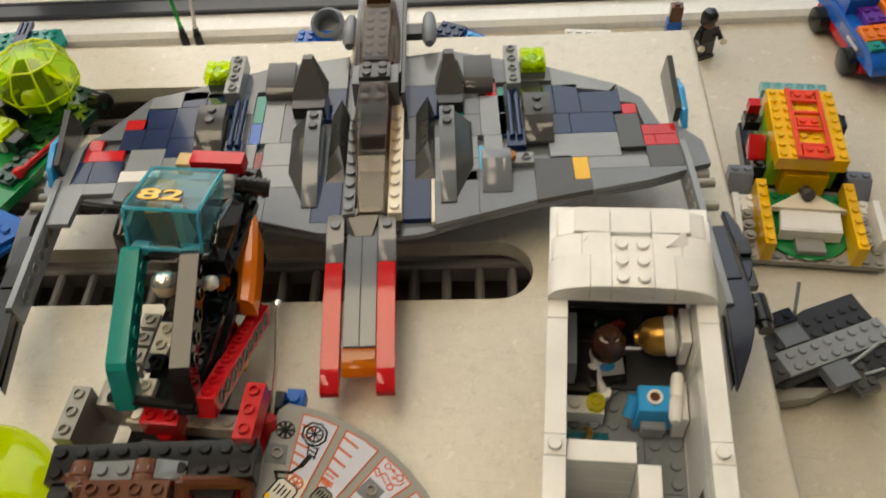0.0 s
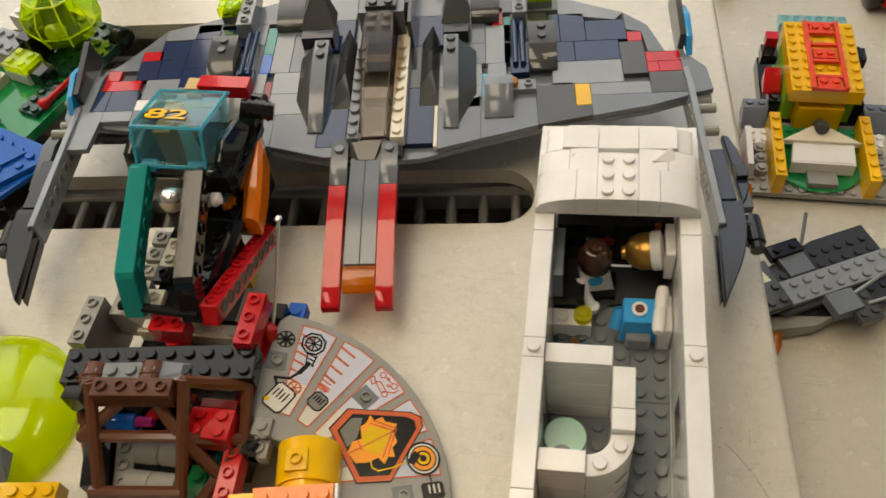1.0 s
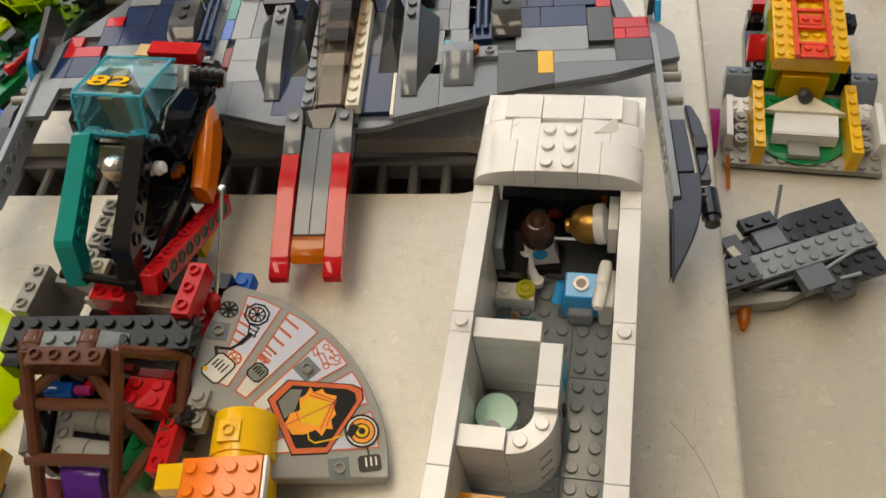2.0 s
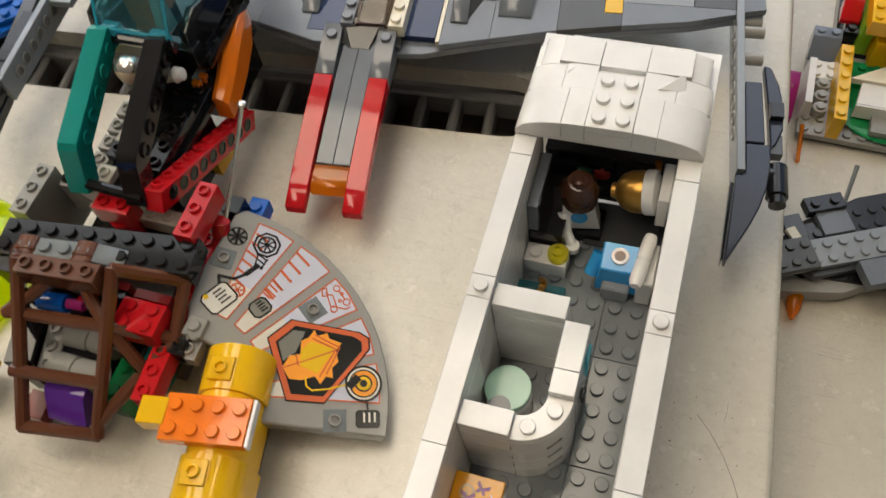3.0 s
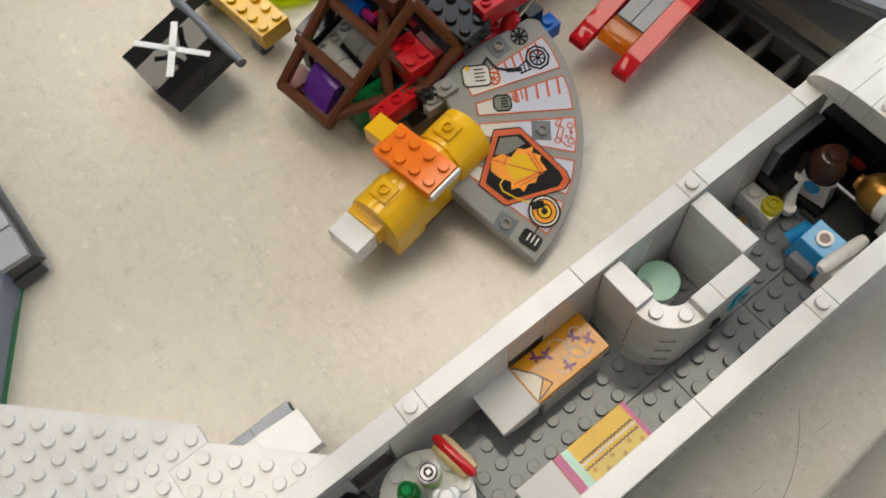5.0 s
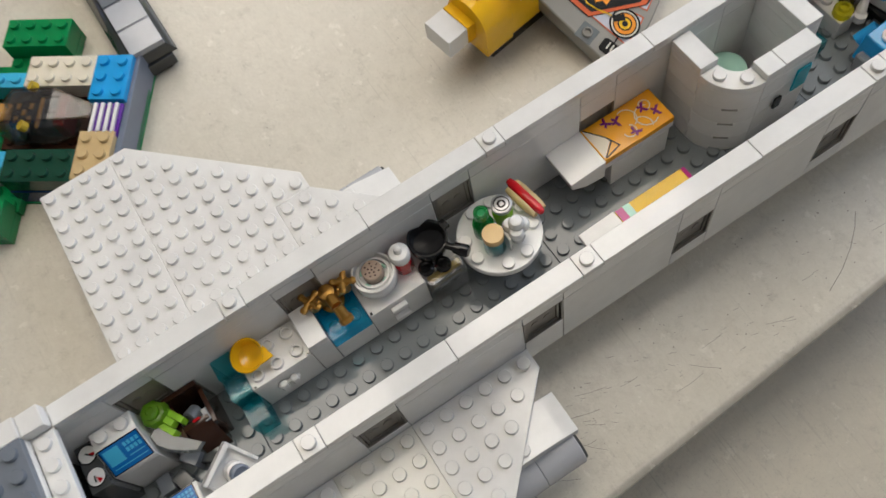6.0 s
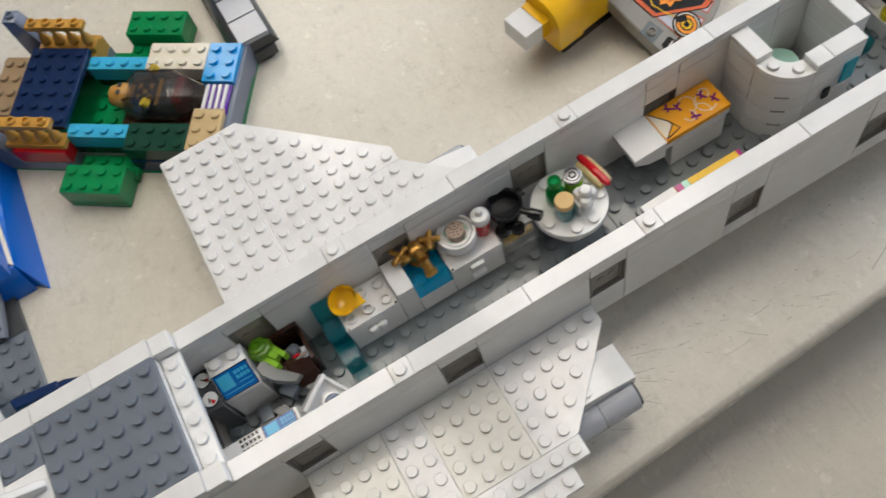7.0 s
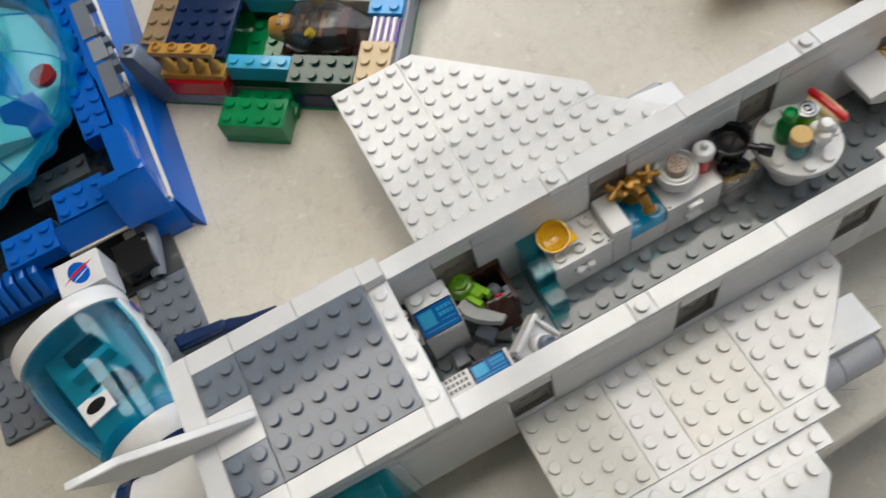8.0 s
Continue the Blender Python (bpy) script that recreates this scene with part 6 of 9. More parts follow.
    for x0 in (-15.6, 9.4):
        prismmm(ship, [(-14, 40), (-26, 37.5), (-39, 34.2), (-39, 27), (-14, 30)], x0, x0 + 8.6, "x", MGREY, "prong_root")
        bm = bmesh.new()
        add_stud(bm, (x0 + 4.3) / 1000, -0.020, 0.0386)
        part("stud", bm, MGREY, ship)
        red = [(-39.2, 34.2), (-55, 32.0), (-72, 28.6), (-90, 24.2), (-101.6, 20.8), (-101.6, 16.4), (-88, 19.0), (-60, 25.5), (-39.2, 28)]
        prismmm(ship, red, x0, x0 + 8.4, "x", RED, "prong_tip", label="glossy red prong")
    prismmm(ship, [(-81.4, 20.6), (-81.4, 25), (-86, 24.6), (-91, 23), (-93, 20.6), (-93, 18.6), (-84, 19)], -6.4, 9, "x", T_ORANGE, "nose_light", label="clear orange nose light")
    boxmm(ship, -13, -40, 16, -10, 18, 29.4, DGREY, "chin")
    # upright wing-tip blades
    for side, x0, yr, yf, tip in ((1, 165, 88, -73, -113), (-1, -157, 62, -62, -104)):
        a, b = (x0, x0 + 3.2) if side > 0 else (x0 - 3.2, x0)
        out = b if side > 0 else a
        g = prismmm(ship, [(yr, 34), (yr - 40, 34), (20, 38), (yf, 38), (yf, 24), (20, 22), (yr - 40, 28)], a, b, "x", LGREY, "tip_plate")
        for k in range(9):
            bm = add_lathe(bmesh.new(), [(0.0032, 0.0), (0.0032, 0.0005), (0.0022, 0.0005), (0.0022, -0.0002)], 14, mm(a if side > 0 else b, 14 - 8 * k, 31, 0, -90 if side > 0 else 90, 0))
            part("socket", bm, OGREY, g)
        prismmm(ship, [(yr, 34), (yr - 38, 34), (yr - 38, 44), (yr - 4, 52)], a, b, "x", DGREY, "rear_fin")
        prismmm(ship, [(yr - 6, 36), (yr - 46, 36), (yr - 40, 44), (yr - 26, 48), (yr - 14, 44)], out if side > 0 else out - 3, out + 3 if side > 0 else out, "x", AZURE, "blue_fin")
        far = out + 4 if side > 0 else out - 4
        if side > 0:
            # flat curved blade with a socketed dark edge
            prismmm(ship, [(168.6, -26), (175.4, -26), (176.2, -57.8), (168.6, -57.8)], 30.6, 36.2, "z", BLADE, "blade", None, 0.0004)
            prismmm(ship, [(168.6, -58.2), (178.4, -58.2), (178, -70), (176.6, -79), (174, -88), (170.6, -96), (166, -105), (161.6, -113.6), (161, -113), (165, -73), (168.6, -73)], 30.6, 36, "z", BLADE, "blade", None, 0.0005)
            prismmm(ship, [(164, -74), (166, -74), (165, -98), (162.4, -108), (160.6, -111)], 27, 30.5, "z", BLACK, "blade_edge")
            prismmm(ship, [(177, -14), (180, -15), (183, -24), (184.6, -36), (184, -48), (181, -56), (178.8, -58.2), (178.4, -40)], 29, 33.6, "z", BLADE, "vane", None, 0.0006)
            boxmm(ship, 178.4, -44, 184, -36, 33.6, 36.4, BLACK, "vane_knob")
            boxmm(ship, 179, -60, 184, -50, 28, 32.4, DGREY, "vane_clip")
        else:
            prismmm(ship, [(-160.6, -17), (-160.6, -48.8), (-168.2, -48.8), (-167.4, -17)], 30.6, 36.2, "z", BLACK, "blade", None, 0.0004)
            prismmm(ship, [(-160.6, -49.2), (-160.6, -63), (-157, -63), (-153, -103), (-153.6, -103.6), (-158, -96), (-162.6, -87), (-166, -79), (-168.6, -70), (-170, -61), (-170.4, -49.2)], 30.6, 36, "z", BLACK, "blade", None, 0.0005)
            prismmm(ship, [(-156, -64), (-158, -64), (-154.4, -98), (-152.6, -101)], 26, 30.5, "z", BLACK, "blade_edge")
            prismmm(ship, [(10, 24), (-14, 20), (-34, 24), (-34, 33), (-6, 36), (10, 32)], far - 7, far, "x", DGREY, "vane")
        bm = bmesh.new()
        for yy, zz in ((14, 30), (4, 34), (-8, 30), (28, 33)):
            add_rod(bm, (far / 1000 - side * 0.004, yy / 1000, zz / 1000), ((far + side * 5) / 1000, yy / 1000, zz / 1000), 0.0026)
        part("knob", bm, OGREY, ship)
        bm = bmesh.new()
        gy, gx = (-0.070, 0.0095) if side > 0 else (-0.060, 0.008)
        add_rod(bm, (far / 1000, gy, 0.030), (far / 1000 + side * gx, gy, 0.030), 0.0042, 12)
        add_rod(bm, (far / 1000 + side * gx, gy + 0.005, 0.030), (far / 1000 + side * gx, gy - 0.009, 0.030), 0.0044, 14)
        add_rod(bm, (far / 1000 + side * gx, gy - 0.009, 0.030), (far / 1000 + side * gx, gy - 0.013, 0.030), 0.0034, 12)
        part("gun", bm, BLACK, ship)
    return ship


starfighter()

# ---- the walker with the brown cage cab, teal and black masts, fan shield and yellow arm ----
def technic_bm(n, seg=10):
    """A one-wide beam, n studs long along y, with side holes and studs."""
    bm = bmesh.new()
    add_box(bm, (GAP, GAP, 0), (S - GAP, n * S - GAP, 3 * P), 0.0003)
    for j in range(n):
        add_stud(bm, S / 2, (j + 0.5) * S, 3 * P - 0.0001, hollow=True)
    return bm


def holes(parent, n, m, mat, sides=(0,), r=2.5):
    for side in sides:
        for j in range(1, n):
            bm = add_lathe(bmesh.new(), [(0.0031, 0.0), (0.0031, 0.00025), (0.0025, 0.00025), (0.0024, -0.00005)], 14)
            part("pin_hole", bm, BLACK if mat is not BLACK else DGREY, parent, "", m @ pose(S if side else 0, j * S, 0.0056, 0, 90 if side else -90, 0))


def walker():
    v = thing("toy_walker", "brick-built walker with a brown lattice cab and teal and black masts", "toy vehicle", mm(-140, 120, 0))
    o = mm(140, -120, 0)

    def box(x0, y0, x1, y1, z0, z1, mat, name="brick", studs=False, m=None, hollow=False):
        return boxmm(v, x0, y0, x1, y1, z0, z1, mat, name, studs, o @ (m or Matrix()), hollow=hollow)

    def prism(pts, lo, hi, axis, mat, name, m=None, label=""):
        return prismmm(v, pts, lo, hi, axis, mat, name, o @ (m or Matrix()), label=label)

    def rods(runs, r, mat, name, label="", seg=8):
        bm = bmesh.new()
        for a, b in runs:
            add_rod(bm, [c / 1000 for c in a], [c / 1000 for c in b], r / 1000, seg)
        return part(name, bm, mat, v, label, o)

    # feet and chassis
    box(-176, 84, -116, 140, 0, 9.6, DGREY, "chassis", True)
    box(-176, 120, -116, 150, 9.6, 22, BLACK, "chassis")
    box(-168, 100, -122, 116, 9.6, 30, OGREY, "gearbox", True, hollow=True)
    # long black cross beam with studs
    lay = o @ mm(-110, 109.5, 38.0, 0, 0, 97)
    part("cross_beam", brick_bm(2, 10, 3, True), BLACK, v, "black studded cross beam", lay)
    part("plate", brick_bm(1, 4, 1, True), FGREY, v, "", lay @ mm(-1.0, 37, 9.6))
    part("end_slope", slope_bm(1, 1.4, 1.2, 0, 0.2), FGREY, v, "", lay @ mm(-1.0, 25.6, 9.6))
    box(-187, 94, -179, 104, 34, 46, BLACK, "brick")
    for y in (41, 65):
        arch = [(4.2 * math.cos(math.pi * k / 8), 12.6 + 2.0 * math.sin(math.pi * k / 8)) for k in range(9)] + [(-4.2, 10.2), (4.2, 10.2)]
        hinge = prismmm(v, arch, -3.0, 7.0, "x", BROWN, "hinge", lay @ mm(0, y, 0))
        for k in (-2.2, 0.8):
            prismmm(hinge, [(a * 1.07, 12.6 + (z - 12.6) * 1.25) for a, z in arch], k, k + 1.4, "x", BROWN, "hinge_knuckle")
    part("hinge_strip", technic_bm(4), BROWN, v, "brown studded hinge row", o @ mm(-134.9, 92.6, 50.7, 0, 0, 95))
    # brown lattice cab
    TL, TM, TR, R = (-169.5, 95.6, 57.5), (-132.3, 100.6, 57.5), (-113.6, 109.6, 41), (-112, 90, 32)
    BL, BM, LM, ML, MM = (-160.5, 46.5, 18), (-130.8, 51, 18), (-183, 91, 28), (-172.3, 80.2, 43.5), (-133.2, 84.2, 43)
    lattice = [((-170, 92, 51), (-133, 97, 51)), (TM, BM), (BM, BL), (BL, TL), (ML, MM), ((-166, 62.6, 32), (-131.6, 66.6, 31)), (ML, (-157, 94, 51)), (MM, (-146, 96, 51)), (TM, TR), (TR, R), (R, MM), (MM, (-119, 76, 28)), (R, (-130.8, 55, 21)), (TL, (-185, 106, 42)), ((-185, 106, 42), LM), (LM, ML), (LM, BL)]
    cage = bmesh.new()
    for a, c in lattice:
        p, q = Vector(a) / 1000, Vector(c) / 1000
        m = toward(p, q)
        d = (q - p).length
        t = 0.0021
        add_lathe(cage, [(t * 1.05, -0.0012), (t * 1.25, -0.0008), (t * 1.25, d + 0.0008), (t * 1.05, d + 0.0012)], 8, m)
    part("lattice_cab", cage, BROWN, v, "reddish brown lattice cab frame", o)
    # what shows through the lattice
    box(-160, 66, -134, 99, 2, 17, BLACK, "cab_base")
    box(-4, -15, 4, 15, 17, 26.5, OGREY, "seat_block", True, mm(-161.5, 80, 0, 0, 0, 16), True)
    # black side block and rear sheet added as the cab hollow's deep shade
    box(-11, -15, 0, 17, 2, 30, BLACK, "side_block", False, mm(-167, 82, 0, 0, 0, 16))
    box(-170, 97, -134, 100, 2, 40, BLACK, "rear_wall")
    for k in range(2):
        bm = add_lathe(bmesh.new(), [(0.001, 0), (0.0054, 0.0), (0.0054, 0.0098), (0.0048, 0.0100), (0.0048, 0.0112), (0.0054, 0.0114), (0.0054, 0.021)], 18, mm(-157, 70.5 + 13 * k, 24.5, 0, 90, 0))
        part("roller", bm, OGREY, v, "", o)
    # black block put in as the shade between the rollers
    box(-157, 75, -137, 79, 17, 25.6, BLACK, "roller_gap")
    box(-161, 100.5, -134, 104, 14, 40, DRED, "rear_panel")
    box(-131, 99, -116, 103, 12, 40, DRED, "rear_panel")
    box(-172, 52, -162, 63, 0, 8, DRED, "foot")
    prism([(52.5, 14.6), (60, 25.8), (61, 26.6), (64.4, 27), (64.4, 22), (56, 12)], -155, -138, "x", PURPLE, "purple_slope", label="glossy purple slope tile")
    box(-154, 64.8, -138, 66.8, 21, 30.4, T_CLEAR, "glass")
    box(-156, 64.6, -138, 70, 14, 21, OGREY, "slope_support")
    box(-133, 85, -115, 98, 30, 42, RED, "brick", True)
    box(-135, 63, -127.4, 82, 4, 21, GREEN, "brick", True)
    box(-127, 76, -119, 92, 4, 20, TEAL, "brick", True)
    rods([((-168, 90, 36), (-156, 91, 37))], 3.6, BLUE, "pin", seg=14)
    rods([((-152, 92, 36), (-140, 104, 46))], 2.4, RED, "lever")
    rods([((-156, 91, 37), (-149, 91.6, 37.4))], 2.2, MAGENTA, "pin", seg=10)
    # red frame behind the beam
    box(-161.5, 127.5, -145.5, 135.5, 38, 47.6, RED, "brick", True, hollow=True)
    rods([((-153.5, 131, 20), (-153.5, 131, 38))], 5, RED, "post", seg=14)
    box(-121, 122, -113, 147, 42, 52.4, RED, "upright", True, hollow=True)
    box(-176, 136, -120, 143, 22, 30, CREAM, "cross_plate", True)
    box(-160, 138, -124, 146, 20, 26, T_CLEAR, "cross_glass")
    rb = part("side_rail", technic_bm(9), RED, v, "red side rail with holes", o @ mm(-118, 64, 22, 0, 0, 3))
    # red diagonal beam
    d = part("diagonal_beam", technic_bm(10), RED, v, "red diagonal beam with round holes", o @ mm(-138, 131, 48.5, -27, 0, 2))
    holes(d, 10, Matrix(), DRED, (1,))
    # grey stack at the far end
    box(-195, 119, -187, 143, 12, 46, OGREY, "tower", True, hollow=True)
    prism([(-186, 22), (-172, 22), (-172, 30), (-180, 40), (-186, 40)], 138, 150, "y", OGREY, "tower_slope")
    # teal and black masts, bent near the foot
    bent = [(0, 68), (2, 70), (49, 82), (52, 81), (53.5, 75), (52, 73), (8, 61), (1, 49), (-5, 48.5), (-8, 51)]
    for mat, x, label in ((TEAL, -171.4, "glossy teal bent mast"), (BLACK, -146, "black bent mast")):
        mast = prism(bent, 0, 8.2, "x", mat, "mast", mm(x, 138, 0, 0, 0, 8), label)
        mast.data.set_sharp_from_angle(angle=radians(10))
        for k in range(5):
            bm = add_lathe(bmesh.new(), [(0.0026, 0), (0.0031, 0.0003), (0.0031, 0.0009), (0.0022, 0.0009), (0.0022, 0.0002)], 14)
            part("pin_hole", bm, mat, mast, "", mm(8.2, 8 + 9 * k, 66.2 + 2.4 * k, 0, 90, 0))
    rods([((-174, 135, 53), (-138, 133, 54))], 2.2, BLACK, "axle")
    rods([((-174, 189, 76), (-142, 189, 77))], 2.2, BLACK, "axle")
    # black studded deck below the masts, with pale plates along one side
    box(-166, 138, -138, 236, 40.6, 43.8, BLACK, "deck")
    box(-156.5, 148, -140, 212, 43.8, 47.2, BLACK, "deck_plate", True)
    box(-158, 212, -148, 236, 43.8, 49, BLACK, "deck_plate", True)
    box(-148, 148, -140, 180, 47.2, 50.4, BLACK, "deck_plate", True, hollow=True)
    for y0, y1, mat in ((140, 148, CREAM), (152, 160, BLACK), (160, 176, CREAM), (176, 192, BLACK)):
        box(-168, y0, -160, y1, 43.8, 47.4, mat, "plate", True, hollow=True)
    box(-156, 150, -142, 190, 9.6, 40.6, BLACK, "body_block")
    box(-158, 200, -140, 234, 20, 40.6, BLACK, "cab_pillar")
    for k in range(5):
        box(-186 + 1.2 * k, 146 + 8 * k, -178 + 1.2 * k, 153.6 + 8 * k, 24 + 2 * k, 31 + 2 * k, OGREY, "plate", True, hollow=True)
    # cab
    box(-180, 200, -142, 236, 52, 62, BLACK, "cab_floor")
    box(-182, 192, -138, 199, 62, 72, BLACK, "cab_sill")
    prism([(192, 64), (196, 78), (206, 82), (222, 78), (230, 66), (200, 58)], -144, -140.5, "x", BLACK, "cab_side")
    box(-140.4, 196, -132.6, 236, 58, 62, BLACK, "side_plate", True, mm(-5, 2, -2), True)
    prism([(194, 64), (198, 78), (216, 82), (238, 72), (238, 58), (200, 58)], -187, -179.5, "x", BLACK, "cab_side")
    box(-174, 206, -166, 226, 62, 84, ORANGE, "driver_seat")
    prism([(204, 62), (214, 62), (212, 84), (209, 84)], -163, -159, "x", CREAM, "control")
    for y in (238, 248):
        rods([((-147, y, 62), (-139, y, 62))], 6, BLACK, "gear", seg=16)
    rods([((-146, 238, 70), (-131, 240, 66))], 4.2, BLACK, "lamp_arm", seg=12)
    for k in range(4):
        rods([((-143 + 3 * k, 238.4 + 0.4 * k, 69.2 - 0.8 * k), (-141.6 + 3 * k, 238.6 + 0.4 * k, 68.8 - 0.8 * k))], 4.9, BLACK, "lamp_rib", seg=12)
    box(-168, 244, -143, 252, 70, 77, RED, "roof_bar")
    box(-175, 244, -168, 252, 68, 75, TAN, "roof_lamp")
    # aqua windscreen with the number, its top falling away to the back
    shell = [(189.5, 80.5), (191, 82.5), (196, 94), (198, 95.6), (200, 95.6), (228, 88.5), (230, 86.6)]
    thin = [(192.2, 81), (193, 83), (197.4, 93), (198.4, 93.8), (200, 93.6), (226.4, 87), (228, 85.6)]
    ws = prism(shell + thin[::-1], -176.4, -144.6, "x", T_AQUA, "windscreen", label="clear aqua windscreen with a yellow number")
    rims = bmesh.new()
    for x in (-176.2, -144.8):
        for (ay, az), (by, bz) in zip(shell, shell[1:]):
            add_rod(rims, P3(x, ay, az), P3(x, by, bz), 0.0007, 6)
    for y, z in (shell[0], shell[3], shell[-1]):
        add_rod(rims, P3(-176.2, y, z), P3(-144.8, y, z), 0.0008, 6)
    part("windscreen_edge", rims, T_AQUA_EDGE, ws)
    for x in (-176.4, -146.2):
        prismmm(ws, [(192.4, 81), (197.4, 92.9), (200, 93.4), (227, 86.4), (224, 79), (206, 78)], x, x + 1.6, "x", T_AQUA, "windscreen_side")
    for x in (-175, -153.6):
        prismmm(ws, [(187, 74), (194, 74), (194, 80.4), (189, 80.4)], x, x + 7, "x", T_AQUA_EDGE, "windscreen_hinge")
    text_on(ws, "82", 0.015, mm(-164, 207.5, 94.1, -14.2, 0, 0), YELLOW, BLACK)
    # helmet and white arm of the driver
    part("helmet", lathe([(0, -5.4), (3, -4.8), (5, -2.4), (5.5, 0.4), (4.9, 3), (3, 4.8), (0, 5.4)], 20), SKIN, v, "pale round helmet", o @ mm(-159, 178, 72))
    part("visor", lathe([(5.3, 0.8), (5.8, 1.1), (5.2, 3.6), (2.8, 5.6), (0, 5.9)], 20), CHROME, v, "chrome cap", o @ mm(-159, 178, 72, -25, 0, 0))
    box(-163, 176, -154, 188, 43.8, 66, BLACK, "driver_body")
    part("pin", lathe([(0, -6), (2.6, -5), (2.6, 3), (3.4, 4), (2.6, 7), (0, 8)], 14), WHITE, v, "", o @ mm(-147, 183, 66, 0, 76, 10))
    # orange fender
    rings = []
    for y, x0, x1, z0, z1 in ((243, -148, -145.4, 51, 56.5), (237, -146.4, -139.8, 46, 60), (226, -143.4, -135.2, 43, 59.4), (212, -141, -132.8, 39, 55.2), (200, -139.4, -131.6, 36, 50), (191, -138.6, -131.4, 34, 46)):
        rings.append([(x0, y, z0), (x1, y, z0), (x1, y, z1 - 3), (x1 - 2, y, z1 - 0.6), (x0 + 2, y, z1), (x0, y, z1 - 1)])
    loft(v, rings, ORANGE, "fender", "bright orange curved fender", True, o)
    for k in range(2):
        box(-147.5 + 1.2 * k, 193 + 4 * k, -144 + 1.2 * k, 196 + 4 * k, 44, 50.5, ORANGE, "fender_tooth")
    box(-149, 196, -145, 206, 43, 50, LGREY, "fender_clip")
    rods([((-150, 214, 52), (-143, 214, 58))], 3.6, DGREY, "wheel_knob", seg=14)
    box(-146, 176, -138, 194, 9.6, 22, YELLOW, "brace")
    # antenna
    rods([((-113, 139, 34), (-112.5, 158, 48)), ((-112.5, 158, 48), (-114, 179, 62))], 0.9, CHROME, "antenna", "thin chrome antenna")
    part("antenna_tip", lathe([(0, -1.8), (1.8, 0), (0, 1.8)], 12), CHROME, v, "", o @ mm(-114, 179, 62.5))
    part("antenna_base", lathe([(3, 0), (3, 4), (3.8, 4), (3.8, 9), (1.6, 11)], 14), RED, v, "red antenna socket", o @ mm(-114, 135, 29, -30, 0, 0))
    box(-112, 150, -104, 160, 18, 26, BLUE, "brick", True)
    box(-118, 146, -110, 154, 16, 34, BLACK, "brick")
    # fan shield: a quarter ring tilted down to the outside
    fan = part("fan_shield", fan_bm(), OGREY, v, "grey quarter-round shield with printed panels", o @ mm(-104.5, 69, 31.6, 0, 16.6, 0))
    fan_prints(fan)
    box(-118, 84, -106, 92, 22, 32, BLACK, "brick", True, hollow=True)
    box(-110, 92, -102, 100, 26, 33.5, OGREY, "plate", True)
    box(-110, 84, -102, 92, 24, 30, OGREY, "plate", True, hollow=True)
    yellow_arm(v, o)
    return v


def text_on(parent, words, size, m, mat, edge=None, name="number"):
    cu = bpy.data.curves.new(name, "FONT")
    cu.body, cu.size, cu.extrude, cu.align_x, cu.align_y = words, size, 0.00015, "CENTER", "CENTER"
    cu.offset = 0.0003
    tmp = bpy.data.objects.new(name, cu)
    me = bpy.data.meshes.new_from_object(tmp)
    me.materials.clear()
    me.materials.append(mat)
    ob = part(name, me, mat, parent, "", m @ Matrix.Diagonal((1.3, 0.72, 1, 1)))
    bpy.data.objects.remove(tmp)
    if edge:
        cu.offset = 0.0009
        tmp = bpy.data.objects.new(name, cu)
        me2 = bpy.data.meshes.new_from_object(tmp)
        me2.materials.clear()
        me2.materials.append(edge)
        part(name + "_edge", me2, edge, parent, "", m @ Matrix.Translation((0, 0, -0.0002)) @ Matrix.Diagonal((1.3, 0.72, 1, 1)))
        bpy.data.objects.remove(tmp)
    return ob


def fan_bm():
    bm = bmesh.new()
    pts = []
    for k in range(13):
        a = radians(8.6 + 84 * k / 12)
        pts.append((80.5 * math.cos(a), 80.5 * math.sin(a)))
    pts += [(-7, 77), (-8, 61), (-9, 51), (-8, 35), (-3, 21)]
    for k in range(6):
        a = radians(88 - 76 * k / 5)
        pts.append((24 * math.cos(a), 24 * math.sin(a)))
    pts += [(35, 2)]
    add_prism(bm, [(a / 1000, b / 1000) for a, b in pts], -0.0085, 0.0, "z", 0.0006)
    return bm


